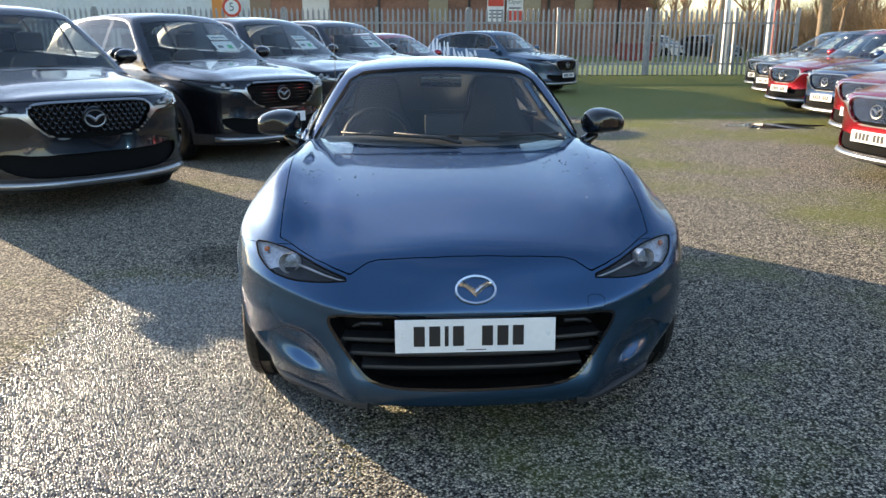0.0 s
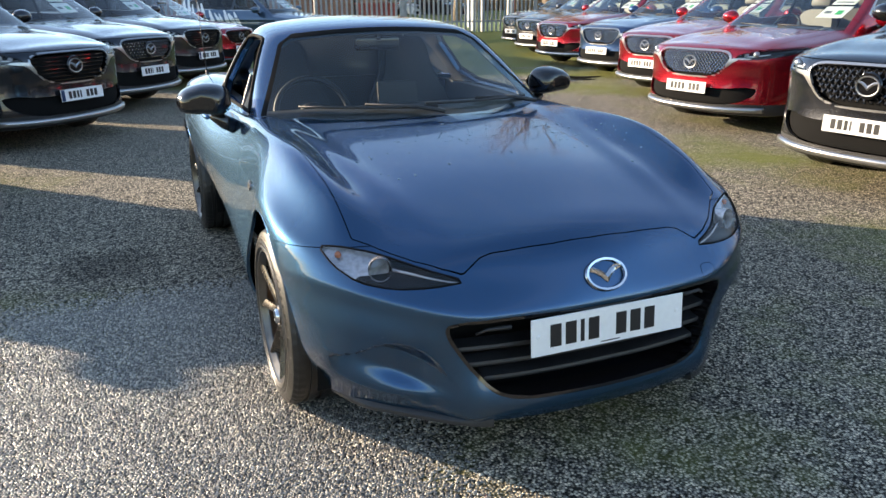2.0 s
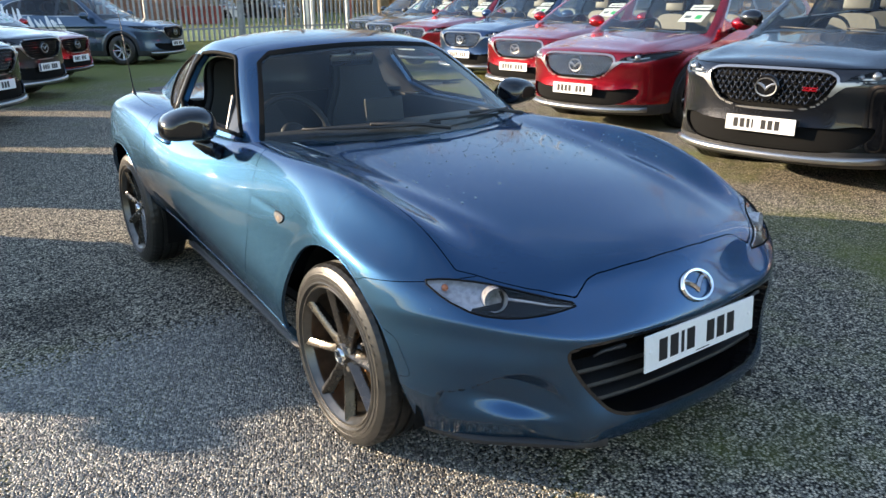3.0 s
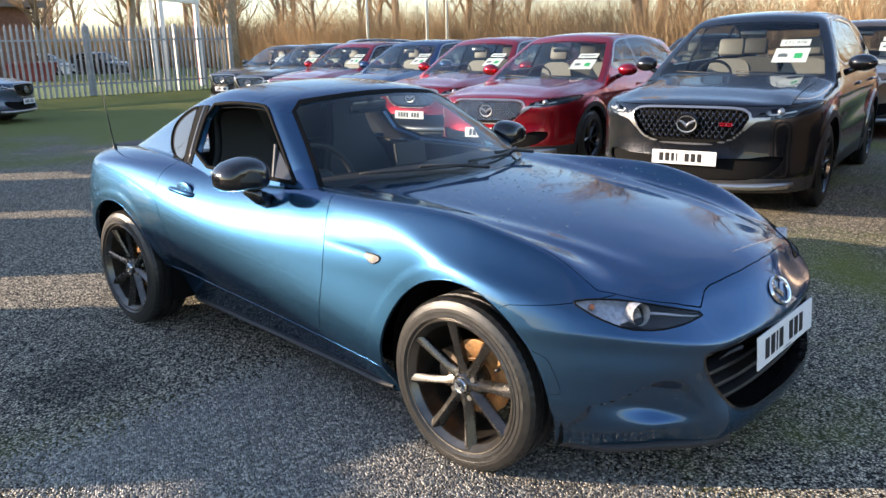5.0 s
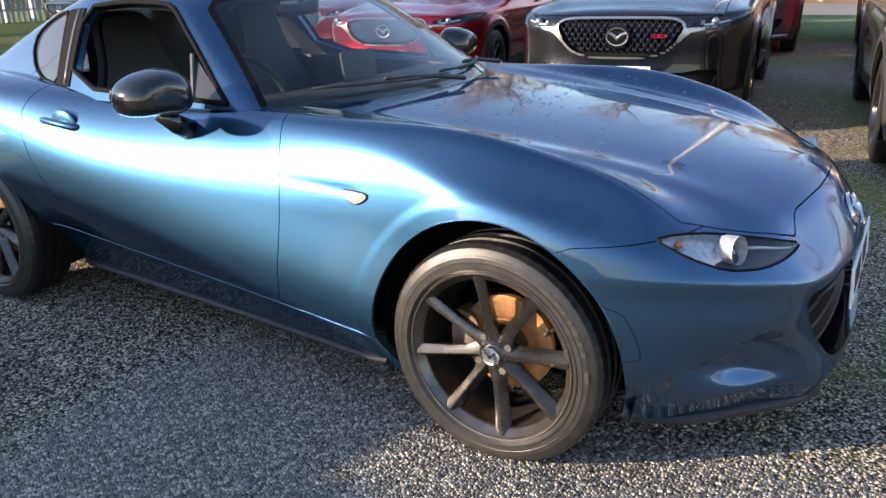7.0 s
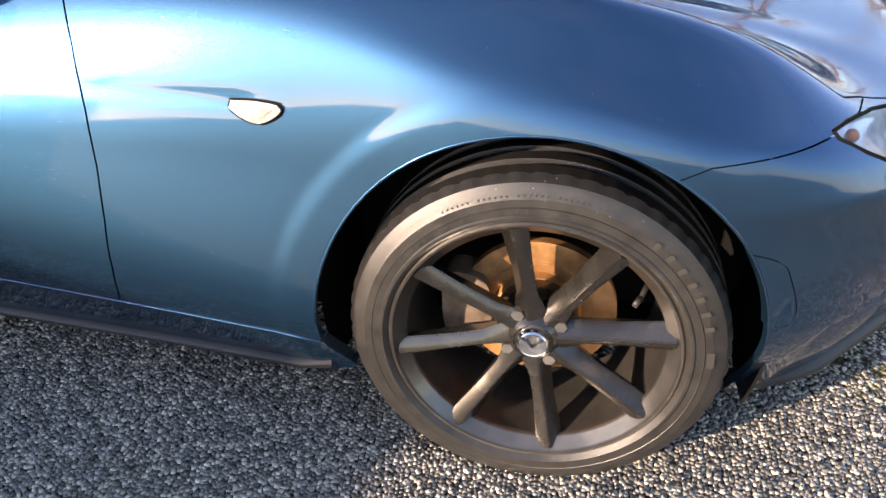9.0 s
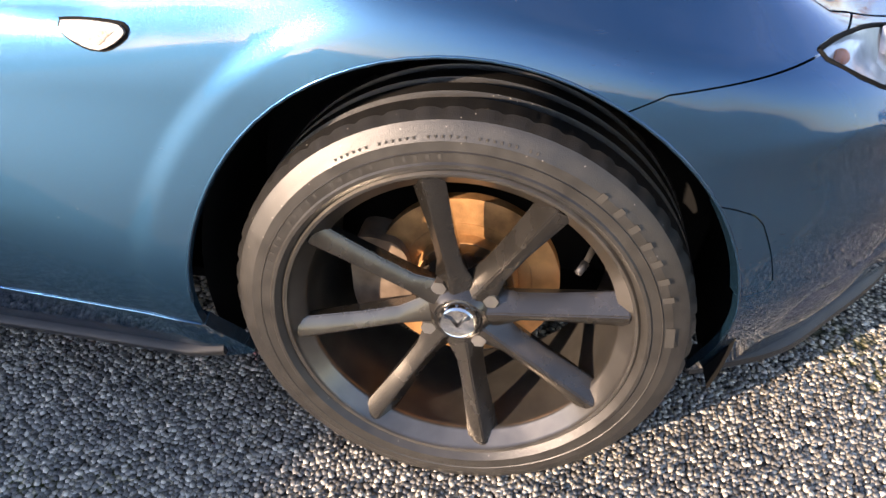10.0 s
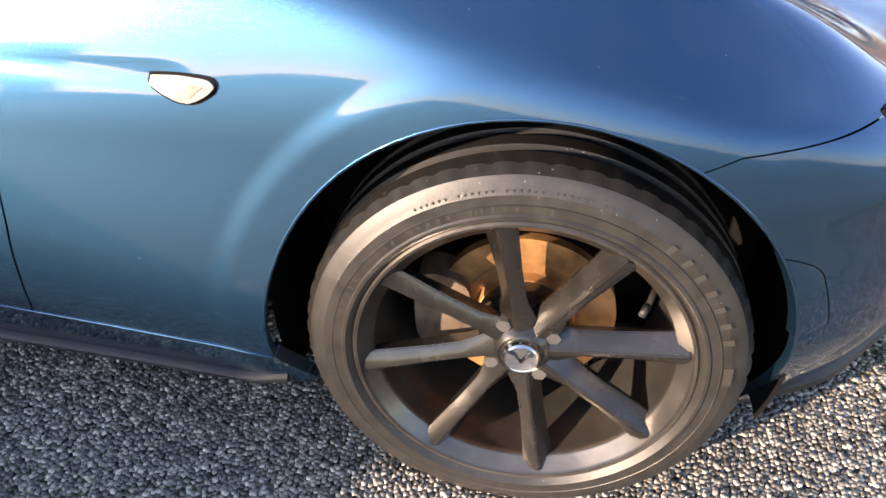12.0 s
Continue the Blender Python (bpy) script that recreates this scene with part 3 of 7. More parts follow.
def stone():
    m = bpy.data.materials.new("stone_chippings")
    m.use_nodes = True
    nt = m.node_tree
    b = nt.nodes["Principled BSDF"]
    ge = nt.nodes.new("ShaderNodeNewGeometry")
    rp = nt.nodes.new("ShaderNodeValToRGB")
    e = rp.color_ramp.elements
    e[0].position, e[0].color = 0.0, (0.045, 0.044, 0.042, 1)
    e[1].position, e[1].color = 1.0, (0.56, 0.51, 0.42, 1)
    e.new(0.65).color = (0.23, 0.216, 0.19, 1)
    nt.links.new(ge.outputs["Random Per Island"], rp.inputs["Fac"])
    no = nt.nodes.new("ShaderNodeTexNoise")
    no.inputs["Scale"].default_value, no.inputs["Detail"].default_value = 400, 4
    co = nt.nodes.new("ShaderNodeTexCoord")
    nt.links.new(co.outputs["Object"], no.inputs["Vector"])
    mx = nt.nodes.new("ShaderNodeMix")
    mx.data_type, mx.blend_type = "RGBA", "OVERLAY"
    mx.inputs[0].default_value = 0.45
    nt.links.new(rp.outputs["Color"], mx.inputs[6])
    nt.links.new(no.outputs["Fac"], mx.inputs[7])
    nt.links.new(mx.outputs[2], b.inputs["Base Color"])
    b.inputs["Roughness"].default_value = 0.30
    b.inputs["Specular IOR Level"].default_value = 0.7
    return m


me = chippings(-1.95, -0.36, -1.2, 1.3, 0.0092, 12)
me.materials.append(stone())
tagged(new("chippings", me), "grey and tan stone chippings in the yard surface", "gravel", kind="stuff")



# a shallow puddle on the far side of the yard
def puddle(x, y, a, b_, seed):
    r = np.random.RandomState(seed)
    bm = bmesh.new()
    k = r.uniform(-0.14, 0.14, 8)
    ring = []
    for i in range(72):
        t = 2 * math.pi * i / 72
        q = 1 + sum(k[j] * math.sin((j + 1) * t + j * 1.7) for j in range(8))
        ring.append(bm.verts.new((x + a * q * math.cos(t), y + b_ * q * math.sin(t), 0.004)))
    bm.faces.new(ring)
    o = part("water", bm, material("standing_water", (0.03, 0.028, 0.024), 0.03), None)
    tagged(o, "shallow still puddle on the asphalt", "puddle", kind="structure")


puddle(5.7, 8.85, 0.62, 0.42, 3)
# ---- the blue roadster ----
AXLE_F, AXLE_R, HUB = -0.026, 2.284, 0.297
ARCH = 0.357
_zc = spline((-0.75, -0.70, -0.5, -0.2, 0.2, 0.6, 0.85, 1.9, 2.3, 2.7, 2.95, 3.1), (0.632, 0.660, 0.712, 0.764, 0.812, 0.846, 0.862, 0.90, 0.91, 0.90, 0.872, 0.83))
_zf = spline((-0.75, -0.6, -0.42, -0.2, 0.0, 0.3, 0.6, 0.87, 1.2, 1.7, 2.2, 2.6, 2.95, 3.1), (0.53, 0.60, 0.666, 0.716, 0.746, 0.782, 0.812, 0.838, 0.848, 0.862, 0.888, 0.885, 0.845, 0.80))
_xc = spline((-0.7, -0.4, 0.0, 0.5, 0.9, 1.7, 2.2, 3.0), (0.58, 0.655, 0.70, 0.715, 0.70, 0.695, 0.68, 0.60))
_pw = spline((-0.6, -0.4, -0.1, 0.3, 0.8, 1.2, 1.6, 2.0, 2.3, 2.7, 3.1), (0.845, 0.858, 0.868, 0.868, 0.858, 0.850, 0.857, 0.868, 0.870, 0.852, 0.80))
_zl = spline((-0.6, -0.1, 0.3, 0.5, 0.8, 1.1, 1.48, 1.83, 2.3, 3.1), (0.47, 0.45, 0.41, 0.44, 0.48, 0.51, 0.565, 0.62, 0.63, 0.60))
_ku = spline((-0.5, 0.0, 0.33, 0.8, 1.2, 1.7, 2.2, 3.0), (0.25, 0.27, 0.36, 0.75, 1.05, 1.35, 0.8, 0.6))
_fz = spline((0.10, 0.17, 0.22, 0.30, 0.40, 0.46, 0.484, 0.496, 0.510, 0.566, 0.62, 0.66, 0.72), (-0.74, -0.785, -0.80, -0.780, -0.760, -0.773, -0.786, -0.788, -0.784, -0.755, -0.722, -0.688, -0.60))
_fs = spline((0.10, 0.17, 0.22, 0.30, 0.40, 0.46, 0.484, 0.496, 0.510, 0.566, 0.62, 0.66, 0.72), (-0.690, -0.722, -0.735, -0.748, -0.764, -0.776, -0.786, -0.788, -0.784, -0.755, -0.722, -0.688, -0.60))
_fp = spline((0.0, 0.2, 0.35, 0.5, 0.62, 0.70, 0.76, 0.82, 0.88), (0.0, 0.006, 0.024, 0.062, 0.125, 0.19, 0.262, 0.37, 0.54))


_pinch = spline((-0.2, 0.0, 0.1, 0.2, 0.3, 0.4, 0.6, 0.8, 1.2, 1.6, 2.0), (0.0, 0.001, 0.007, 0.018, 0.026, 0.030, 0.032, 0.030, 0.018, 0.003, 0.0))
_zt = spline((0.40, 0.445, 0.50, 0.558, 0.617, 0.66, 0.70, 0.735, 0.80), (0.25, 0.285, 0.36, 0.404, 0.412, 0.392, 0.362, 0.345, 0.34))


# how far the front wings rise over the bonnet
_crest = spline((-0.60, -0.50, -0.42, -0.346, -0.162, 0.0, 0.2, 0.45, 0.7, 0.9, 1.1, 1.3), (0.0, 0.004, 0.016, 0.034, 0.062, 0.076, 0.070, 0.045, 0.020, 0.006, 0.0, 0.0))


def sill_line(y):
    """Height of the crease above the sill."""
    return 0.275 + 0.055 * (y - 0.33)


def roadster_low(x, y, z):
    ax = np.abs(x)
    zc, zf, xc = _zc(y), _zf(y), _xc(y)
    top = zc - (zc - zf) * (ax / xc) ** 2 + 0.014 * np.exp(-((ax - xc) / 0.09) ** 2) * step(-0.6, -0.2, y) * step(3.0, 2.6, y)
    top = top + 0.009 * np.exp(-((ax - 0.44 - 0.13 * (y + 0.5)) / 0.055) ** 2) * step(-0.62, -0.2, y) * step(0.9, 0.5, y)
    peak = 0.665 + 0.045 * step(-0.40, 0.0, y)
    top = top + _crest(y) * np.exp(-((ax - peak) / np.where(ax > peak, 0.085, 0.115)) ** 2)
    zl = _zl(y)
    zk = sill_line(y)
    mid = step(0.15, 0.40, y) * step(2.10, 1.85, y)
    w = _pw(y) - _ku(y) * np.maximum(z - zl, 0) ** 2 - (0.8 + 0.5 * mid + 0.5 * step(-0.1, -0.4, y)) * np.maximum(zl - np.maximum(z, zk * mid), 0) ** 2 - 0.50 * mid * smax(zk - z, 0 * z, 0.004)
    w = w - _pinch(y) * step(0.28, 0.60, z) - 0.0014 * np.exp(-((z - 0.676 - 0.03 * (y - 0.4)) / 0.014) ** 2) * step(0.36, 0.43, y) * step(0.80, 0.50, y)
    for ya in (AXLE_F, AXLE_R):
        r = np.sqrt((y - ya) ** 2 + (z - HUB) ** 2)
        w = w + 0.0025 * step(0.436, 0.400, r)
    zn, aside = z - 0.07 * step(0.35, 0.80, ax), step(0.38, 0.55, ax)
    front = _fz(zn) * (1 - aside) + _fs(zn) * aside + _fp(ax) * (1 + 0.35 * step(0.36, 0.16, z)) + 0.045 * step(0.42, 0.60, z) * step(0.0, 0.42, ax) - y
    # hollow behind the lower corner intakes
    deep, low_ = 0.257 + 0.33 * (ax - 0.445), 0.238
    up_ = step(-0.1, 1.1, (z - low_) / np.maximum(deep - low_, 0.035))
    down = step(-0.04, 0.40, (_zt(ax) - z) / np.maximum(_zt(ax) - deep, 0.03))
    front = front + 0.066 * step(0.44, 0.60, ax) * step(0.765, 0.715, ax) * up_ * down
    rear = y - (3.01 - 0.30 * (ax / 0.8) ** 4 - 0.9 * np.maximum(z - 0.55, 0) ** 2 - 0.6 * np.maximum(0.5 - z, 0) ** 2)
    f = smax(z - top, ax - w, 0.036)
    f = smax(f, front, 0.034)
    f = smax(f, rear, 0.06)
    return smax(f, 0.112 - z, 0.012)


_zr = spline((0.9, 1.15, 1.33, 1.55, 1.8, 2.0, 2.2, 2.4, 2.6, 2.85), (1.156, 1.203, 1.226, 1.243, 1.238, 1.192, 1.120, 1.040, 0.963, 0.887))
_cb = spline((0.8, 0.95, 1.2, 1.7, 2.0, 2.4, 2.8), (0.685, 0.705, 0.725, 0.722, 0.675, 0.60, 0.52))


def roadster_top(x, y, z):
    ax = np.abs(x)
    f = smax(z - (_zr(y) - 0.13 * ax ** 2), ax - (_cb(y) - 0.52 * (z - 0.86) - 0.25 * np.maximum(z - 0.9, 0) ** 2), 0.05)
    shield = (0.60 + 1.74 * (z - 0.86) + 0.53 * ax ** 2 - y) * 0.5
    return smax(f, shield, 0.025)


BROW = spline((0.40, 0.46, 0.52, 0.57, 0.62, 0.66, 0.70), (-0.656, -0.627, -0.580, -0.527, -0.472, -0.438, -0.402))
HOOD = [(-0.660, float(BROW(0.66))), (-0.62, float(BROW(0.62))), (-0.57, float(BROW(0.57))), (-0.52, float(BROW(0.52))), (-0.46, float(BROW(0.46))), (-0.405, float(BROW(0.405))), (-0.372, -0.645), (-0.345, -0.637), (-0.31, -0.637), (-0.26, -0.647), (-0.13, -0.667), (0.0, -0.673)]
HOOD = HOOD + [(-x, y) for x, y in HOOD[-2::-1]] + [(0.667, -0.2), (0.69, 0.2), (0.70, 0.55), (0.685, 0.80), (0.60, 0.745), (0.3, 0.63), (0.0, 0.60), (-0.3, 0.63), (-0.60, 0.745), (-0.685, 0.80), (-0.70, 0.55), (-0.69, 0.2), (-0.667, -0.2)]
LAMP = rounded([(0.752, 0.652), (0.70, 0.655), (0.62, 0.643), (0.52, 0.615), (0.395, 0.577), (0.50, 0.568), (0.60, 0.566), (0.68, 0.578), (0.73, 0.612)], 1)
MOUTH = rounded([(0.0, 0.487), (0.30, 0.487), (0.475, 0.478), (0.485, 0.445), (0.43, 0.35), (0.36, 0.262), (0.28, 0.235), (0.0, 0.228), (-0.28, 0.235), (-0.36, 0.262), (-0.43, 0.35), (-0.485, 0.445), (-0.475, 0.478), (-0.30, 0.487)], 2)
DOOR = [(0.735, 0.93), (0.705, 0.83), (0.684, 0.74), (0.671, 0.65), (0.666, 0.56), (0.668, 0.47), (0.677, 0.38), (0.69, 0.320), (0.70, 0.2955), (1.52, 0.3405), (1.60, 0.352), (1.68, 0.42), (1.78, 0.58), (1.86, 0.72), (1.875, 0.80), (1.84, 0.90)]
WINDOW = rounded([(0.962, 0.866), (1.13, 1.008), (1.30, 1.132), (1.36, 1.154), (1.58, 1.160), (1.80, 1.142), (1.735, 0.882)], 1)
WINDOW[0:0] = [(0.955, 0.862)]
QUARTER = rounded([(1.835, 0.880), (1.875, 1.00), (1.935, 1.126), (2.00, 1.118), (2.085, 1.083), (2.135, 1.040), (2.125, 0.985), (2.06, 0.925), (1.97, 0.890)], 1)
GAP = 0.0017

roadster = thing("sports_car", None, "metallic blue two-seat sports car with a folding hardtop", "car")
LOW = skin(roadster_low, (-0.92, -0.86, 0.085), (0.92, 3.16, 0.98), 0.0105)
TOPS = skin(roadster_top, (-0.78, 0.52, 0.83), (0.78, 2.9, 1.27), 0.0105)


def arch_gap(x, y, z):
    r = np.minimum(np.hypot(1.025 * (y - AXLE_F), z - HUB - 0.012), np.hypot(1.025 * (y - AXLE_R), z - HUB - 0.012))
    return np.where(np.abs(x) > 0.45, r, 9) - ARCH


def nose_side(x, y, z):
    """Below zero on the front bumper, under the seam that runs from the lamp to the wheel arch."""
    return np.maximum(z - (0.645 - 0.09 * (y + 0.37) - 0.33 * np.maximum(y + 0.246, 0)), y + 0.15)


_hood = lambda x, y, z: inside(HOOD, x, y) + np.where(z < 0.5, 9, 0)
_lamp = lambda x, y, z: inside(LAMP, np.abs(x), z) + np.where(y > -0.3, 9, 0)
_mouth = lambda x, y, z: inside(MOUTH, x, z) + np.where(y > -0.5, 9, 0)
_door = lambda x, y, z: inside(DOOR, y, z) + np.where(np.abs(x) < 0.55, 9, 0)
_well = lambda x, y, z: np.maximum(np.abs(x) - 0.60 - 0.078 * step(0.84, 0.94, y) * step(1.95, 1.85, y), np.maximum(0.80 - y, y - 2.02)) + np.where(z < 0.5, 9, 0)
_boot = lambda x, y, z: np.maximum(np.abs(x) - 0.52, np.maximum(2.35 - y, y - 3.0)) + np.where(z < 0.7, 9, 0)

panel = clip(LOW, lambda x, y, z: np.maximum(-arch_gap(x, y, z), 0.155 + 0.015 * step(-0.25, -0.35, y) - z))
sheet("hood", plate_of(clip(panel, lambda x, y, z: _hood(x, y, z) + GAP), 0.02), BLUE, roadster)
rest = clip(panel, lambda x, y, z: -(_hood(x, y, z) - GAP))
rest = clip(rest, lambda x, y, z: -(_lamp(x, y, z) - 0.0025))
rest = clip(rest, lambda x, y, z: -_mouth(x, y, z))
rest = clip(rest, lambda x, y, z: -_well(x, y, z))
CAP = rounded([(-0.28, 0.512), (-0.33, 0.502), (-0.372, 0.484), (-0.392, 0.44), (-0.406, 0.40), (-0.409, 0.378), (-0.400, 0.370), (-0.36, 0.366), (-0.28, 0.364)], 1)
TOW = rounded([(0.380, 0.486), (0.380, 0.530), (0.438, 0.527), (0.440, 0.482)], 1)
_cap = lambda x, y, z: inside(CAP, y, z) + np.where(np.abs(x) < 0.7, 9, 0)
_tow = lambda x, y, z: inside(TOW, x, z) + np.where(y > -0.5, 9, 0)
nose = clip(rest, lambda x, y, z: nose_side(x, y, z) + 0.001)
sheet("bumper", plate_of(clip(clip(nose, lambda x, y, z: -_cap(x, y, z) + 0.0008), lambda x, y, z: -_tow(x, y, z) + 0.0007), 0.012), BLUE, roadster)
sheet("towing_cover", plate_of(clip(nose, lambda x, y, z: _tow(x, y, z) + 0.0007), 0.01), BLUE, roadster)
for s in (-1, 1):
    sheet("bumper_cap", plate_of(clip(nose, lambda x, y, z: np.maximum(_cap(x, y, z) + 0.0008, -s * x)), 0.02), BLUE, roadster)
rest = clip(rest, lambda x, y, z: -nose_side(x, y, z) + 0.001)
for s, side in ((-1, "right"), (1, "left")):
    half = clip(rest, lambda x, y, z: 0.0005 - s * x)
    _sill = lambda x, y, z: np.maximum(z - sill_line(y), np.maximum(0.2 - y, y - 2.1))
    sheet("sill", plate_of(clip(half, lambda x, y, z: _sill(x, y, z) + 0.0015), 0.02), BLUE, roadster)
    half = clip(half, lambda x, y, z: -_sill(x, y, z) + 0.0015)
    door = sheet("door", plate_of(clip(half, lambda x, y, z: _door(x, y, z) + GAP), 0.02), BLUE, roadster)
    sheet("front_wing", plate_of(clip(half, lambda x, y, z: np.maximum(-_door(x, y, z) + GAP, y - 1.0)), 0.012), BLUE, roadster)
    sheet("rear_wing", plate_of(clip(half, lambda x, y, z: np.maximum(np.maximum(-_door(x, y, z) + GAP, 1.0 - y), -_boot(x, y, z) + GAP)), 0.02), BLUE, roadster)
sheet("boot_lid", plate_of(clip(rest, lambda x, y, z: _boot(x, y, z) + GAP), 0.02), BLUE, roadster)

# roof and glass
_win = lambda x, y, z: inside(WINDOW, y, z) + np.where(np.abs(x) < 0.4, 9, 0)
_qua = lambda x, y, z: inside(QUARTER, y, z) + np.where(np.abs(x) < 0.4, 9, 0)


def _shield(x, y, z):
    ax = np.abs(x)
    edge = ax - (0.672 - 0.62 * (z - 0.85) - 1.2 * np.maximum(z - 1.13, 0))
    return np.maximum(np.maximum(edge, z - 1.192 + 0.13 * ax ** 2), y - (0.68 + 1.74 * (z - 0.86) + 0.53 * ax ** 2))


_back = lambda x, y, z: np.maximum(np.abs(x) - 0.43, 1.93 - y)
up = clip(TOPS, lambda x, y, z: 0.845 + 0.02 * (y > 1.9) - z)
sheet("windscreen", clip(up, lambda x, y, z: _shield(x, y, z) + 0.002), CLEAR, roadster)
hard = clip(clip(clip(clip(up, lambda x, y, z: -_shield(x, y, z)), lambda x, y, z: -_win(x, y, z)), lambda x, y, z: -_qua(x, y, z) + 0.001), lambda x, y, z: -_back(x, y, z))
sheet("headlining", (hard[0] - hard[1] * 0.034, hard[1], hard[2]), CABIN, roadster)
_cut1 = lambda x, y, z: y - (1.372 + 0.35 * (np.abs(x) - 0.45) * (np.abs(x) > 0.45))
_cut2 = lambda x, y, z: y - 1.80
sheet("windscreen_frame", plate_of(clip(hard, lambda x, y, z: _cut1(x, y, z) + 0.0015), 0.03), BLUE, roadster)
sheet("roof_panel", plate_of(clip(hard, lambda x, y, z: np.maximum(-_cut1(x, y, z) + 0.0015, _cut2(x, y, z) + 0.0015)), 0.03), BLUE, roadster)
sheet("buttress", plate_of(clip(hard, lambda x, y, z: -_cut2(x, y, z) + 0.0015), 0.03), BLUE, roadster)

# ---- wheels ----
RUST = material("rusty_disc", (0.33, 0.17, 0.065), 0.5, 0.4, 0, 0.8, 26, 0.3, 300)
CAST = material("cast_iron", (0.17, 0.125, 0.09), 0.6, 0.4, 0, 0.4, 60)
MARKGREY = material("sidewall_grey", (0.031, 0.029, 0.026), 0.6)
STEEL = material("bare_steel", (0.40, 0.385, 0.36), 0.3, 0.9, 0, 0.2, 40)


RIMGREY = material("rim_grey", (0.150, 0.138, 0.122), 0.30, 0.85, 0.25, 0.25, 25)


def tyre_bm(R, rim, half, n=216):
    q = R - rim
    prof = [(-half * 0.90, rim - 0.004), (-half * 0.99, rim + 0.004), (-half * 1.01, rim + q * 0.08), (-half * 1.035, rim + q * 0.11), (-half * 1.035, rim + q * 0.17), (-half * 1.01, rim + q * 0.20), (-half * 1.01, rim + q * 0.36), (-half * 1.018, rim + q * 0.375), (-half * 1.0, rim + q * 0.39), (-half * 0.99, rim + q * 0.55), (-half * 0.95, rim + q * 0.66), (-half * 0.94, rim + q * 0.70), (-half * 0.88, rim + q * 0.85), (-half * 0.80, R - 0.005), (-half * 0.74, R - 0.001)]
    for g in (-0.42, 0.0, 0.42):
        prof += [(half * (g - 0.09), R), (half * (g - 0.075), R - 0.008), (half * (g + 0.075), R - 0.008), (half * (g + 0.09), R)]
    prof += [(-u, r) for u, r in prof[14::-1]]
    prof = [(u, r) for u, r in prof]
    bm = bmesh.new()
    lathe(bm, prof, n)
    m = len(prof)
    bm.verts.ensure_lookup_table()
    for i in range(n):
        if i % 4 == 0:
            for j in (13, 14, m - 15, m - 14):
                v = bm.verts[i * m + j]
                k = 1 - 0.0035 / math.hypot(v.co.y, v.co.z)
                v.co.y *= k
                v.co.z *= k
    return bm


def spoke_bm(r0, r1, w0, w1, x0, x1, depth, ang):
    """One wheel spoke: a ridged bar that widens outwards and ends in a sharp cut."""
    bm = bmesh.new()
    secs = []
    for t, ww, dd in ((0.0, 1.9, 0.7), (0.10, 1.5, 1.0), (0.24, 1.0, 1.1), (0.5, 0.90, 1.1), (0.88, 1.0, 0.95), (0.985, 1.04, 0.75)):
        r = r0 + (r1 - r0) * t
        w = (w0 + (w1 - w0) * t) * ww * 0.5
        x = x0 + (x1 - x0) * t ** 1.2
        pts = [(-w, x + 0.012), (-w * 0.10, x), (w * 0.10, x), (w, x + 0.026), (w * 0.8, x + 0.004 + depth * dd), (-w * 0.8, x + depth * dd)]
        secs.append([bm.verts.new((xx, r * math.sin(ang) + ll * math.cos(ang), r * math.cos(ang) - ll * math.sin(ang))) for ll, xx in pts])
    for A, B in zip(secs, secs[1:]):
        for j in range(6):
            bm.faces.new((A[j], A[(j + 1) % 6], B[(j + 1) % 6], B[j]))
    bm.faces.new(secs[0])
    bm.faces.new(secs[-1][::-1])
    bmesh.ops.recalc_face_normals(bm, faces=bm.faces)
    bmesh.ops.bevel(bm, geom=[e for e in bm.edges if e.calc_face_angle(0) > 0.35], offset=0.0016, segments=2, affect="EDGES")
    return bm


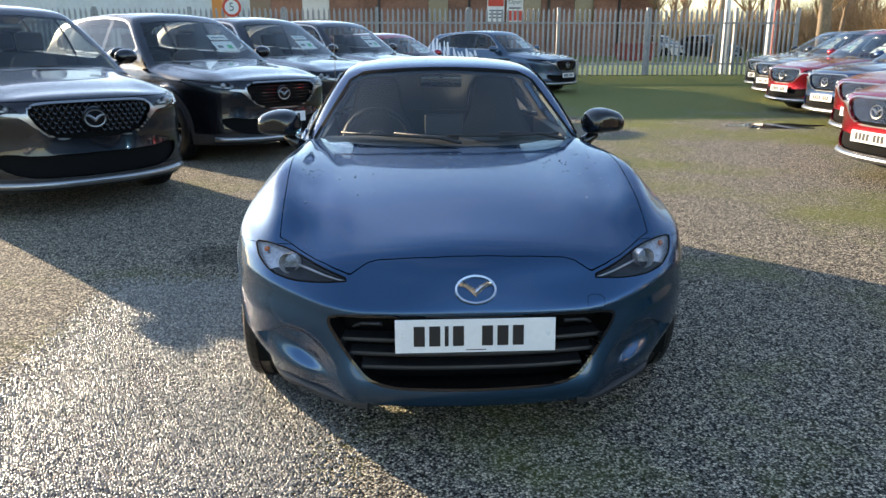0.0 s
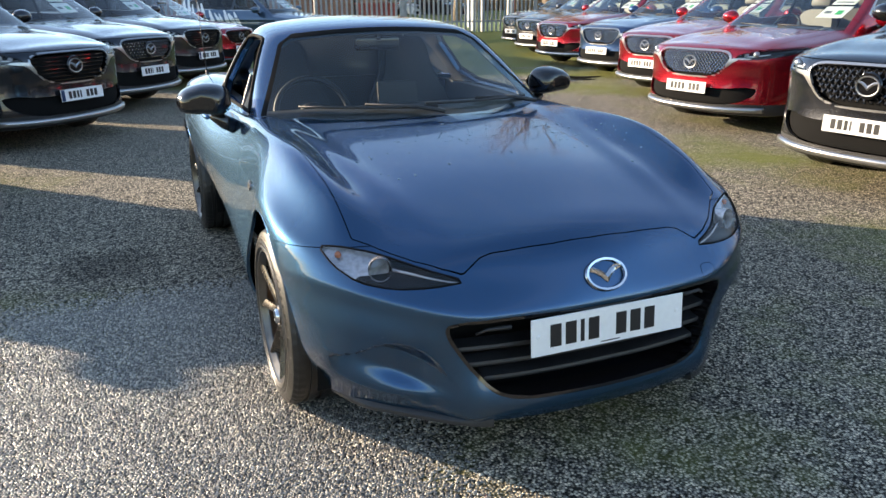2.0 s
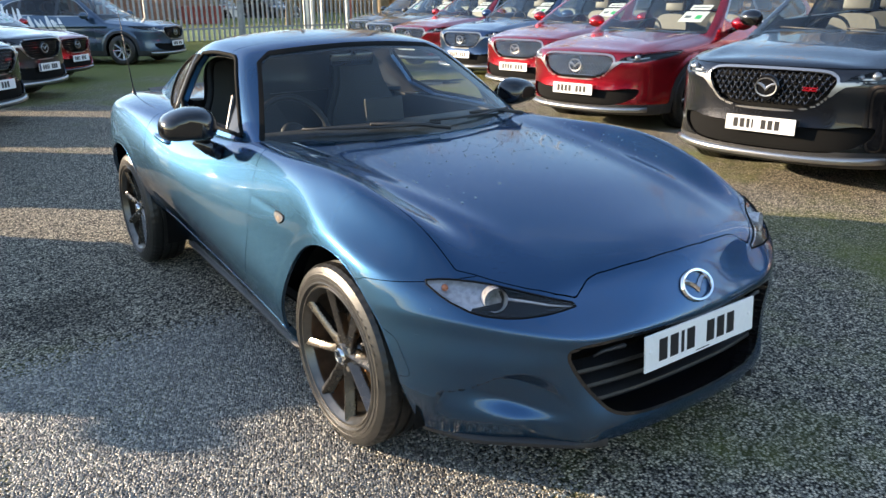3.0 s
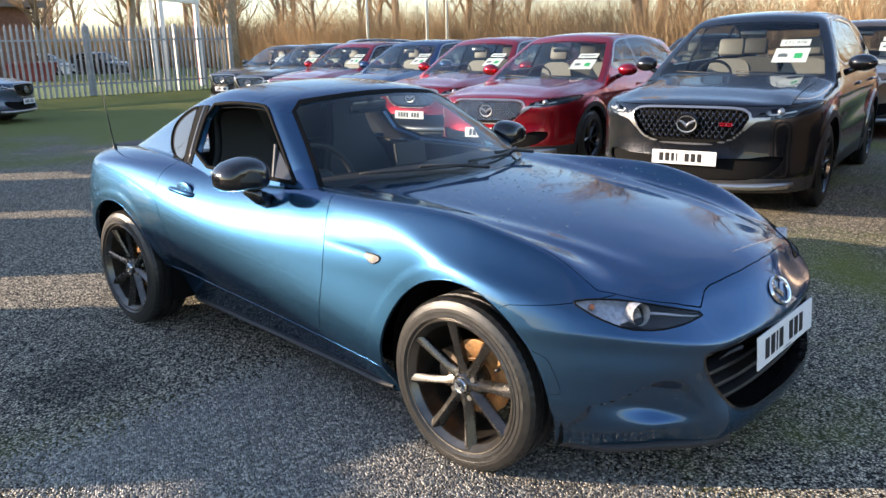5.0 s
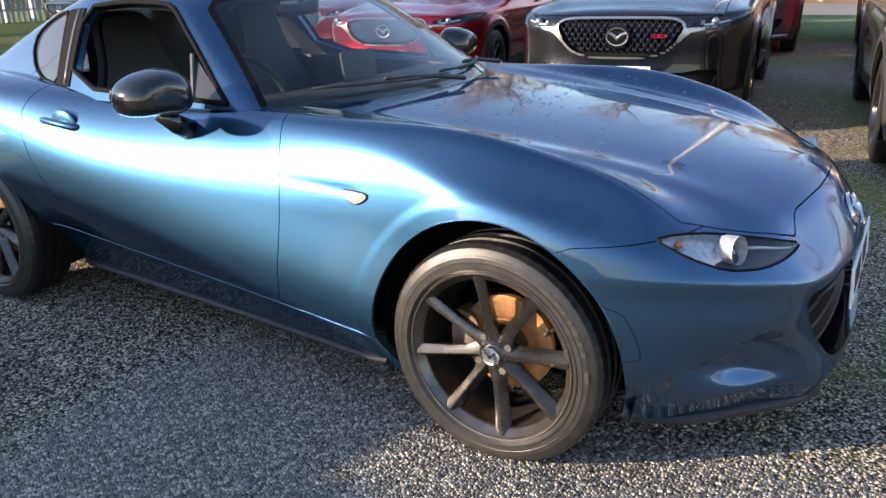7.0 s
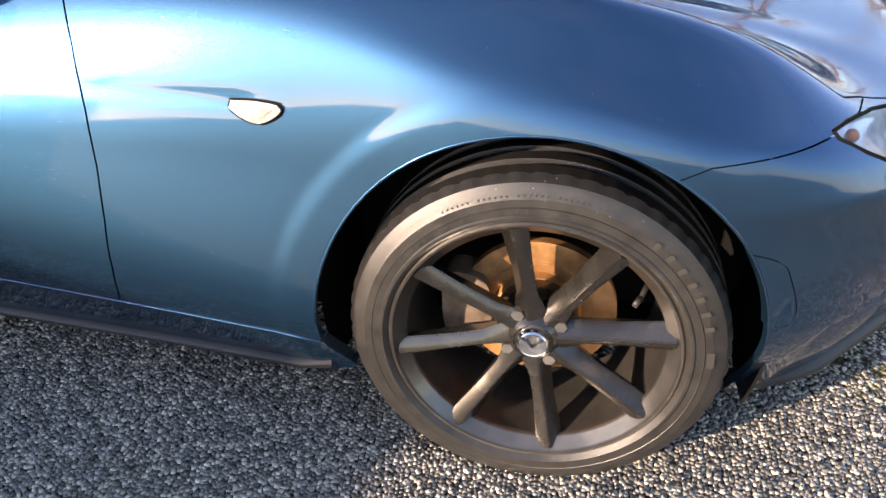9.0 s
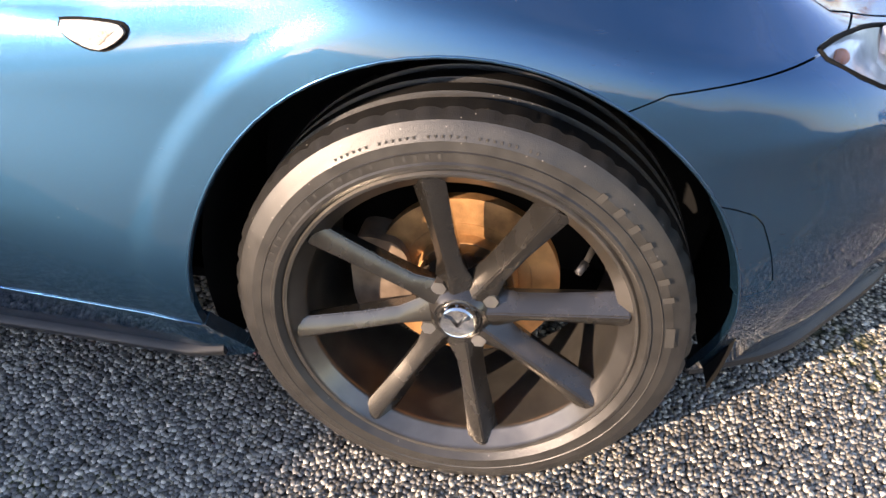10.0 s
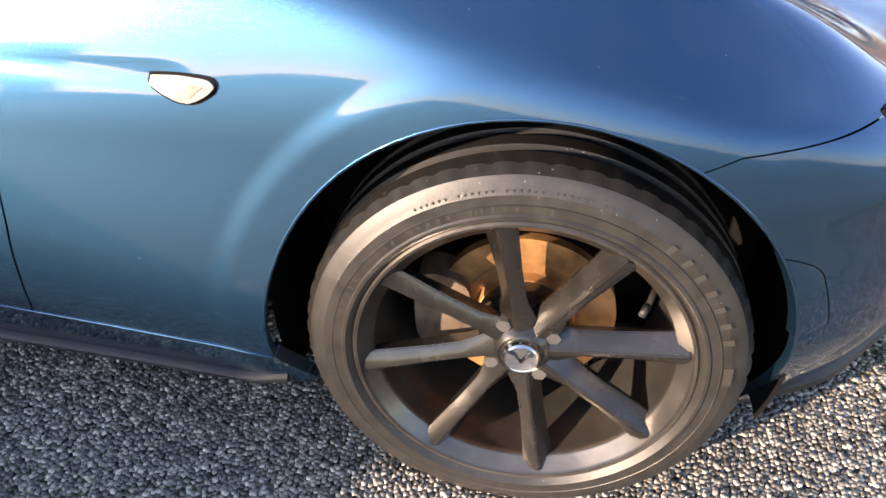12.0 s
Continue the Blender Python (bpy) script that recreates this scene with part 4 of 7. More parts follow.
def wheel(parent, m, R=0.304, rim=0.2335, half=0.102, spokes=8, turn=10, mat=None, fine=True, disc=True, marks=False):
    """A road wheel about the x axis, its face towards -x: rim, tyre, spokes, cap, nuts, valve, disc and caliper."""
    mat = mat or GUNMETAL
    bm = bmesh.new()
    h = half
    lathe(bm, [(-h * 0.95, rim), (-h * 0.98, rim - 0.003), (-h * 0.97, rim - 0.007), (-h * 0.90, rim - 0.009), (-h * 0.77, rim - 0.025), (-h * 0.70, rim - 0.027), (-h * 0.62, rim - 0.024), (-h * 0.2, rim - 0.030), (h * 0.9, rim - 0.034), (h * 0.9, rim - 0.012), (-h * 0.6, rim - 0.008), (-h * 0.9, rim - 0.001)], 96 if fine else 40, closed=True)
    w = part("wheel", bm, RIMGREY if fine else mat, parent, smooth=50)
    w.matrix_local = m
    tyre = part("tyre", tyre_bm(R, rim, half, 216 if fine else 60), RUBBER, w, smooth=16 if fine else 40)
    for i in range(spokes):
        a = radians(turn + 360 * i / spokes + (1.6 if i % 2 else -0.6) * (spokes == 8))
        part("spoke", spoke_bm(0.035 * rim / 0.2286, rim - 0.0085, 0.033, 0.046, -h * 0.70, -h * 0.93, 0.034, a), mat, w, smooth=35)
    bm = bmesh.new()
    lathe(bm, [(-h * 0.72, 0.0), (-h * 0.72, 0.030), (-h * 0.75, 0.033), (-h * 0.71, 0.037), (-h * 0.58, 0.046), (-h * 0.46, 0.054), (-h * 0.30, 0.066), (-h * 0.10, 0.070), (h * 0.1, 0.068)], 40 if fine else 20)
    part("hub", bm, mat, w, smooth=45)
    bm = bmesh.new()
    lathe(bm, [(-h * 0.835, 0.0), (-h * 0.835, 0.021), (-h * 0.845, 0.0225), (-h * 0.815, 0.0255), (-h * 0.70, 0.027)], 32)
    cap = part("centre_cap", bm, CHROME if fine else mat, w, smooth=40)
    if fine:
        for sgn in (1, -1):
            bm = bmesh.new()
            tube(bm, [(-h * 0.845, 0.0, -0.004), (-h * 0.845, sgn * 0.008, 0.007), (-h * 0.845, sgn * 0.017, 0.010)], 0.0022, 0.0014, 6)
            part("emblem", bm, GLOSSBLACK, cap, smooth=60)
        for i in range(4):
            a = radians(turn + 22 + 90 * i)
            bm = bmesh.new()
            bmesh.ops.create_cone(bm, cap_ends=True, segments=6, radius1=0.0105, radius2=0.009, depth=0.022, matrix=Matrix.Translation((-h * 0.56, 0.050 * math.sin(a), 0.050 * math.cos(a))) @ Matrix.Rotation(radians(90), 4, "Y"))
            part("wheel_nut", bm, STEEL, w, "bright hexagonal wheel nut")
        bm = bmesh.new()
        a = radians(-58)
        tube(bm, [(-h * 0.35, 0.20 * math.sin(a), 0.20 * math.cos(a)), (-h * 0.62, 0.188 * math.sin(a), 0.188 * math.cos(a)), (-h * 0.72, 0.182 * math.sin(a), 0.182 * math.cos(a))], 0.0045, 0.0035, 8)
        vs = part("valve", bm, STEEL, w, smooth=50)
        bm = bmesh.new()
        tube(bm, [(-h * 0.66, 0.186 * math.sin(a), 0.186 * math.cos(a)), (-h * 0.80, 0.176 * math.sin(a), 0.176 * math.cos(a))], 0.0058, 0.005, 8)
        part("valve_cap", bm, TRIM, vs, "black valve cap", smooth=50)
    if marks:
        rr = rim + (R - rim) * 0.50
        for k in range(7):
            a = radians(38 + k * 5.9)
            bm = bmesh.new()
            box(bm, -0.0003, -0.0042, -0.0070, 0.0003, 0.0042, 0.0070)
            o = part("sidewall_mark", bm, MARKGREY, tyre)
            o.matrix_local = Matrix.Translation((-half * 1.0, -rr * math.sin(a), rr * math.cos(a))) @ Matrix.Rotation(a, 4, "X") @ Matrix.Rotation(radians(-4), 4, "Y")
        a = radians(86)
        bm = bmesh.new()
        box(bm, -0.0004, -0.015, -0.0055, 0.0004, 0.015, 0.0055)
        o = part("sidewall_mark", bm, MARKGREY, tyre)
        o.matrix_local = Matrix.Translation((-half * 1.0, -rr * math.sin(a), rr * math.cos(a))) @ Matrix.Rotation(a, 4, "X")
        for ring, a0, a1, st in ((0.62, -30, 22, 1.7), (0.30, 112, 200, 2.2), (0.46, 210, 262, 2.0), (0.24, 20, 60, 1.8)):
            for k in range(int((a1 - a0) / st)):
                if k % 7 == 6:
                    continue
                a = radians(a0 + k * st)
                r2 = rim + (R - rim) * ring
                bm = bmesh.new()
                box(bm, -0.0002, -0.0012, -0.0019, 0.0002, 0.0012, 0.0019)
                o = part("sidewall_mark", bm, MARKGREY, tyre)
                o.matrix_local = Matrix.Translation((-half * (1.012 if ring < 0.36 else 0.995 if ring < 0.6 else 0.975), -r2 * math.sin(a), r2 * math.cos(a))) @ Matrix.Rotation(a, 4, "X")
        for k in range(26):
            a = radians(-72 + k * 3.1)
            if k % 6 == 5:
                continue
            bm = bmesh.new()
            r2 = rim + (R - rim) * 0.30
            box(bm, -0.0002, -0.0020, -0.0030, 0.0002, 0.0020, 0.0030)
            o = part("sidewall_mark", bm, MARKGREY, tyre)
            o.matrix_local = Matrix.Translation((-half * 1.012, -r2 * math.sin(a), r2 * math.cos(a))) @ Matrix.Rotation(a, 4, "X")
    if disc:
        bm = bmesh.new()
        d = 0.129 * rim / 0.2286
        lathe(bm, [(h * 0.02, 0.035), (h * 0.0, 0.066), (h * 0.02, 0.070), (h * 0.16, 0.074), (h * 0.14, 0.078), (h * 0.14, d * 0.70), (h * 0.15, d * 0.705), (h * 0.14, d * 0.71), (h * 0.14, d - 0.004), (h * 0.15, d), (h * 0.32, d), (h * 0.32, 0.05)], 60)
        part("brake_disc", bm, RUST, w, "rusty orange brake disc", smooth=40)
        bm = bmesh.new()
        prof = rounded([(0.075, -0.055), (0.150, -0.07), (0.162, -0.03), (0.162, 0.045), (0.145, 0.075), (0.080, 0.06)], 2)
        prism(bm, prof, -h * 0.02, h * 0.52, "x")
        part("caliper", bm, CAST, w, "grey cast brake caliper", smooth=30)
    return w

# ---- the roadster's wheels, lamps, grille and cabin ----
for s in (-1, 1):
    for ya, tr in ((AXLE_F, 10.5), (AXLE_R, 33)):
        m = pose(s * 0.742, ya, HUB, 0, 0, 0 if s < 0 else 180)
        w = wheel(roadster, m, turn=tr, marks=(ya == AXLE_F))
        bm = bmesh.new()
        lathe(bm, [(-s * 0.0, ARCH + 0.012), (-s * 0.34, ARCH + 0.012)], 40, "x", radians(-20), radians(200))
        o = part("wheel_liner", bm, UNDER, roadster, smooth=60)
        o.matrix_local = pose(s * 0.775, ya, HUB)
        bm = bmesh.new()
        box(bm, -0.005, -0.37, 0.14 - HUB, 0.005, 0.37, 0.36)
        o = part("wheel_well_wall", bm, UNDER, roadster)
        o.matrix_local = pose(s * 0.50, ya, HUB)
bm = bmesh.new()
box(bm, -0.58, -0.42, 0.15, 0.58, 2.85, 0.17)
part("underfloor", bm, UNDER, roadster)

# sills and splitter
def edge_of(y, z, s):
    """How far out the body reaches at this length and height."""
    a, b_ = 0.3, 1.0
    for _ in range(30):
        c_ = (a + b_) / 2
        if float(roadster_low(np.array(s * c_), np.array(y), np.array(z))) < 0:
            a = c_
        else:
            b_ = c_
    return a


def sweep(name, rows, mat, parent, label=""):
    bm = bmesh.new()
    rings = [[bm.verts.new(p) for p in r] for r in rows]
    n = len(rows[0])
    for A, B in zip(rings, rings[1:]):
        for j in range(n):
            bm.faces.new((A[j], A[(j + 1) % n], B[(j + 1) % n], B[j]))
    bm.faces.new(rings[0])
    bm.faces.new(rings[-1])
    bmesh.ops.recalc_face_normals(bm, faces=bm.faces)
    return part(name, bm, mat, parent, label, smooth=35)


_lip = spline((0.34, 0.40, 0.50, 0.605, 0.68, 0.715, 0.74), (-0.752, -0.725, -0.648, -0.548, -0.448, -0.36, -0.30))
for s in (-1, 1):
    rows = []
    for y in np.linspace(0.332, 1.95, 34):
        x = edge_of(y, 0.182, s)
        q = min(1.0, (y - 0.30) / 0.08, (2.02 - y) / 0.25)
        rows.append([(s * (x + dx * q), y, z) for dx, z in ((-0.03, 0.186), (0.000, 0.1855), (0.003, 0.184), (0.010, 0.180), (0.012, 0.177), (0.011, 0.170), (0.008, 0.167), (-0.03, 0.164))])
    bm = bmesh.new()
    tube(bm, [(s * (edge_of(y, sill_line(y), s) + 0.0002), y, sill_line(y) - 0.001) for y in np.linspace(0.325, 1.93, 41)], 0.0022, 0.0022, 6)
    part("sill_edge", bm, BLUE, roadster, smooth=60)
    for ya in (AXLE_F, AXLE_R):
        lip = []
        for a in np.linspace(radians(-96), radians(88), 40):
            y, z = ya + (ARCH + 0.0015) / 1.025 * math.sin(a), HUB + 0.012 + (ARCH + 0.0015) * math.cos(a)
            lip.append((s * (edge_of(y, z, s) - 0.0015), y, z))
        bm = bmesh.new()
        tube(bm, lip, 0.0026, 0.0026, 6)
        part("arch_lip", bm, BLUE, roadster, smooth=60)
    sweep("side_skirt", rows, TRIM, roadster, "black plastic side skirt")
    rows = []
    for x in np.linspace(0.35, 0.718, 30):
        y, k = float(_lip(x)), float(_lip(x + 0.004) - _lip(x - 0.004)) / 0.008
        nx, ny = k / math.hypot(k, 1), -1 / math.hypot(k, 1)
        lift = 0.030 * math.exp(-((x - 0.35) / 0.04) ** 2)
        rows.append([(s * (x + nx * d), y + ny * d, z) for d, z in ((-0.07 + 0.05 * float(step(0.60, 0.70, x)), 0.182 + lift), (-0.004, 0.176 + lift), (0.004, 0.172 + lift * 0.8), (0.010, 0.164), (0.010, 0.153), (0.004, 0.149), (-0.07 + 0.05 * float(step(0.60, 0.70, x)), 0.150))])
    sweep("splitter", rows, TRIM, roadster, "black plastic front splitter")

# grille
bm = bmesh.new()
box(bm, -0.52, -0.60, 0.16, 0.52, -0.585, 0.52)
part("grille_back", bm, UNDER, roadster)
bm = bmesh.new()
rows = [[bm.verts.new((x, y + float(_fp(abs(x))), z)) for y, z in ((-0.772, 0.222), (-0.72, 0.206), (-0.62, 0.204), (-0.60, 0.19), (-0.74, 0.19))] for x in np.linspace(-0.40, 0.40, 17)]
for A, B in zip(rows, rows[1:]):
    for j in range(5):
        bm.faces.new((A[j], A[(j + 1) % 5], B[(j + 1) % 5], B[j]))
bmesh.ops.recalc_face_normals(bm, faces=bm.faces)
part("intake_floor", bm, BLUE, roadster, smooth=40)
rim_S = clip(LOW, lambda x, y, z: np.maximum(_mouth(x, y, z) - 0.001, -(_mouth(x, y, z) + 0.010)))
sheet("grille_edge", plate_of(rim_S, 0.10), GLOSSBLACK, roadster)
for i, z in enumerate((0.292, 0.335, 0.380)):
    half = 0.30 + 0.17 * min(1, (z - 0.245) / 0.17) ** 0.7
    bm = bmesh.new()
    rows = []
    for k in range(25):
        x = -half + 2 * half * k / 24
        y = -0.785 + float(_fp(abs(x))) + 0.035 + 0.01 * i
        rows.append([bm.verts.new((x, y + oy, z + oz)) for oy, oz in ((0.0, 0.0), (0.002, 0.008), (0.05, 0.016), (0.05, -0.006), (0.002, -0.006))])
    for A, B in zip(rows, rows[1:]):
        for j in range(5):
            bm.faces.new((A[j], A[(j + 1) % 5], B[(j + 1) % 5], B[j]))
    bmesh.ops.recalc_face_normals(bm, faces=bm.faces)
    part("grille_bar", bm, TRIM, roadster, smooth=30)
for s in (-1, 1):
    bm = bmesh.new()
    tube(bm, [(s * 0.30, -0.75, 0.455), (s * 0.37, -0.735, 0.452), (s * 0.395, -0.72, 0.436)], 0.007, 0.004, 6)
    part("grille_blade", bm, TRIM, roadster, smooth=60)


def number_plate(parent, m, bars, w=0.52, h=0.111, blue=False):
    """A white plate with plain bars where the characters stand."""
    bm = bmesh.new()
    box(bm, -w / 2, -0.004, -h / 2, w / 2, 0.002, h / 2, 0.0015)
    pl = part("number_plate", bm, WHITE, parent, "white plate with plain black bars")
    pl.matrix_local = m
    x = -w * 0.385 + (0.03 if blue else 0)
    for b in bars:
        if b:
            bm = bmesh.new()
            box(bm, x, -0.0052, -0.0335, x + b * 0.036, -0.0035, 0.0335)
            part("plate_bar", bm, YELLOWBAR, pl)
        x += (b * 0.036 if b else 0.030) + 0.014
    if blue:
        bm = bmesh.new()
        box(bm, -w / 2 + 0.004, -0.0052, -h / 2 + 0.004, -w / 2 + 0.045, -0.0035, h / 2 - 0.004)
        part("plate_band", bm, NAVY, pl)
    return pl


plate = number_plate(roadster, pose(0.003, -0.786, 0.4225, -4), (1, 1, 0.35, 1, 0, 1, 1, 1))
for x in (-0.238, 0.236):
    bm = bmesh.new()
    lathe(bm, [(-0.0062, 0.0), (-0.0058, 0.006), (-0.004, 0.0075)], 16, "y")
    part("screw_cap", bm, WHITE, plate, smooth=50).matrix_local = pose(x, 0, 0.004)
bm = bmesh.new()
box(bm, -0.03, -0.0048, -0.0485, 0.035, -0.0038, -0.0455)
part("printed_line", bm, YELLOWBAR, plate)


def badge(parent, m, r=0.064, k=0.78, mat=None):
    """A chrome ring with a winged sweep across it, drawn as a plain shape."""
    bm = bmesh.new()
    n, ring = 48, []
    for i in range(n):
        a = 2 * math.pi * i / n
        c, s_ = math.cos(a), math.sin(a)
        ring.append([bm.verts.new(((r + dr) * c, dy, (r * k + dr) * s_)) for dr, dy in ((-0.0055, 0.0), (-0.0035, -0.007), (0.003, -0.008), (0.006, 0.0))])
    for i in range(n):
        A, B = ring[i], ring[(i + 1) % n]
        for j in range(3):
            bm.faces.new((A[j], A[j + 1], B[j + 1], B[j]))
    bmesh.ops.recalc_face_normals(bm, faces=bm.faces)
    b = part("badge", bm, mat or CHROME, parent, "chrome winged badge", smooth=60)
    b.matrix_local = m
    for s in (-1, 1):
        bm = bmesh.new()
        q = r / 0.064
        rows = []
        for x, z, w in ((0.0, -0.012, 0.013), (0.016, 0.004, 0.011), (0.034, 0.016, 0.009), (0.058, 0.020, 0.005)):
            rows.append([bm.verts.new((s * x * q, dy, (z + dz) * q)) for dz, dy in ((-w, -0.001), (0, -0.008), (w, -0.001))])
        for A, B in zip(rows, rows[1:]):
            for j in range(2):
                bm.faces.new((A[j], A[j + 1], B[j + 1], B[j]))
        bmesh.ops.recalc_face_normals(bm, faces=bm.faces)
        part("wing", bm, mat or CHROME, b, smooth=30)
    return b


badge(roadster, pose(0.005, -0.752, 0.566, -32), k=0.70)

# head lamps
def on_front(x, z):
    """The point of the nose at this width and height."""
    a, b_ = -0.95, 0.1
    for _ in range(34):
        c_ = (a + b_) / 2
        if float(roadster_low(np.array(x), np.array(c_), np.array(z))) > 0:
            a = c_
        else:
            b_ = c_
    return (x, a, z)


SEAL = material("seal_rubber", (0.008, 0.008, 0.008), 0.8, spec=0.08)
LAMPBLACK = material("lamp_black", (0.004, 0.004, 0.005), 0.3, spec=0.25)
LENSES = glass("lamp_cover", (0.95, 0.97, 1.0), 0.96, 6.0)
for s in (-1, 1):
    S = clip(LOW, lambda x, y, z: np.maximum(_lamp(x, y, z) + 0.001, 0.2 - s * x))
    cover = sheet("head_lamp", S, LENSES, roadster, "clear lamp cover over a dark housing")
    P, N, F = S
    bowl = clip(LOW, lambda x, y, z: np.maximum(_lamp(x, y, z) - 0.004, 0.2 - s * x))
    P, N, F = bowl
    d = np.minimum(0.026, 0.010 + 0.9 * np.maximum(-_lamp(*P.T), 0))[:, None]
    sheet("housing", (P - N * d, N, F), LAMPBLACK, cover)
    B2 = clip((P - N * (d - 0.004), N, F), lambda x, y, z: np.maximum(0.592 - 0.12 * (np.abs(x) - 0.60) - z, 0.585 - np.abs(x)))
    sheet("reflector", B2, material("lamp_silver", (0.52, 0.50, 0.50), 0.18, 0.45, 0.3, 0.4, 70), cover, "silver lamp reflector")
    bm = bmesh.new()
    edge = []
    for (x0, z0), (x1, z1) in zip(LAMP, LAMP[1:] + LAMP[:1]):
        for i in range(max(1, int(math.hypot(x1 - x0, z1 - z0) / 0.02))):
            k = i / max(1, int(math.hypot(x1 - x0, z1 - z0) / 0.02))
            edge.append(on_front(s * (x0 + (x1 - x0) * k), z0 + (z1 - z0) * k))
    tube(bm, edge + edge[:1], 0.003, 0.003, 6, False)
    part("lamp_border", bm, SEAL, cover, "black border of the lamp", smooth=60)
    c = Vector(on_front(s * 0.615, 0.606)) + Vector((-s * 0.006, 0.024, 0))
    aim = look(c, c + Vector((s * 0.35, -1, 0.12)))
    bm = bmesh.new()
    lathe(bm, [(0.006, 0.0), (0.004, 0.016), (-0.004, 0.025), (-0.010, 0.028)], 32, "z")
    o = part("projector", bm, CLEAR, cover, "round glass projector lens", smooth=60)
    o.matrix_local = aim
    bm = bmesh.new()
    lathe(bm, [(0.004, 0.026), (0.012, 0.029), (0.012, 0.032), (0.004, 0.034), (-0.03, 0.034)], 32, "z")
    o = part("projector_ring", bm, bpy.data.materials["lamp_silver"], cover, smooth=40)
    o.matrix_local = aim
    face = [i for i in range(len(LOW[0])) if LOW[0][i, 1] < -0.35 and s * LOW[0][i, 0] > 0.35 and 0.55 < LOW[0][i, 2] < 0.66]
    FP, FN = LOW[0][face], LOW[1][face]
    track = []
    for xx, zz in ((0.585, 0.612), (0.54, 0.603), (0.49, 0.5905), (0.45, 0.582), (0.415, 0.5765)):
        i = int(np.argmin((FP[:, 0] - s * xx) ** 2 + (FP[:, 2] - zz) ** 2))
        q = FP[i] + np.array([s * xx - FP[i, 0], 0, zz - FP[i, 2]])
        q[1] -= ((q - FP[i]) * FN[i]).sum() / FN[i, 1]
        track.append(tuple(q - FN[i] * 0.009))
    bm = bmesh.new()
    tube(bm, track, 0.0045, 0.002, 8)
    part("running_light", bm, bpy.data.materials["lamp_silver"], cover, "bright streak of the running light", smooth=60)
    bm = bmesh.new()
    bmesh.ops.create_uvsphere(bm, u_segments=12, v_segments=8, radius=0.010, matrix=Matrix.Translation(Vector(on_front(s * 0.712, 0.632)) + Vector((-s * 0.006, 0.020, 0))))
    part("indicator_bulb", bm, material("amber", (0.48, 0.14, 0.05), 0.25), cover, "amber bulb", smooth=60)
    # side repeater
    S = clip(LOW, lambda x, y, z: np.maximum(inside(rounded([(0.444, 0.676), (0.398, 0.680), (0.346, 0.676), (0.352, 0.662), (0.384, 0.645), (0.413, 0.654)], 2), y, z), 0.4 - s * x))
    P, N, F = S
    sheet("repeater_surround", (P + N * 0.0015 + np.sign(P - P.mean(0)) * np.array([0, 0.0035, 0.003]), N, F), SEAL, roadster)
    rep = sheet("side_repeater", plate_of((P + N * 0.006, N, F), 0.008), material("repeater_clear", (0.42, 0.42, 0.43), 0.16, 0.5, 0.9, 0.4, 160), roadster, "clear side repeater lamp")
    S = clip(S, lambda x, y, z: inside([(0.358, 0.668), (0.384, 0.652), (0.410, 0.660), (0.398, 0.670)], y, z))
    P, N, F = S
    sheet("lens", (P + N * 0.0075, N, F), material("amber_clear", (0.40, 0.32, 0.26), 0.2, 0.3, 0.8, 0.5, 220), rep)
    # door handle
    bm = bmesh.new()
    rows = []
    for i in range(13):
        t = i / 12
        y = 1.585 + 0.205 * t
        bulge = math.sin(math.pi * t) ** 0.5 * 0.022
        rows.append((s * (0.812 + bulge - 0.012), y, 0.757 + 0.015 * t + 0.006 * math.sin(math.pi * t)))
    tube(bm, rows, 0.013, 0.013, 12)
    part("door_handle", bm, BLUE, roadster, smooth=60)
    bm = bmesh.new()
    bmesh.ops.create_uvsphere(bm, u_segments=20, v_segments=12, radius=1, matrix=Matrix.Translation((s * 0.803, 1.665, 0.768)) @ Matrix.Diagonal((0.012, 0.070, 0.050, 1)))
    part("handle_cup", bm, BLUE, roadster, smooth=60)
    # mirror
    bm = bmesh.new()
    bmesh.ops.create_uvsphere(bm, u_segments=32, v_segments=20, radius=1)
    for v in bm.verts:
        x, y, z = v.co
        x, z = math.copysign(abs(x) ** 0.68, x), math.copysign(abs(z) ** 0.72, z) * (0.80 if z < 0 else 1.02)
        v.co = Vector((x * 0.116, max(y, -0.9) * (0.118 if y < 0 else 0.048), z * 0.074 * (1 - 0.12 * x * s) - 0.01 * abs(x)))
    o = part("mirror", bm, GLOSSBLACK, roadster, "gloss black door mirror", smooth=60)
    o.matrix_local = pose(s * 0.872, 1.090, 0.908, 0, 0, s * 12)
    bm = bmesh.new()
    tube(bm, [(s * -0.03, 0.01, -0.060), (s * -0.075, 0.015, -0.100), (s * -0.12, 0.02, -0.125)], 0.028, 0.034, 12)
    part("stalk", bm, GLOSSBLACK, o, smooth=60)
    bm = bmesh.new()
    bmesh.ops.create_circle(bm, cap_ends=True, segments=28, radius=1)
    for v in bm.verts:
        v.co = Vector((v.co.x * 0.106, 0.041, v.co.y * 0.056))
    part("mirror_glass", bm, CHROME, o)

# windows
def on_top(y, z, s):
    """The point of the roof's side at this length and height."""
    a, b_ = 0.2, 0.9
    for _ in range(30):
        c_ = (a + b_) / 2
        if float(roadster_top(np.array(s * c_), np.array(y), np.array(z))) < 0:
            a = c_
        else:
            b_ = c_
    return Vector((s * a, y, z))


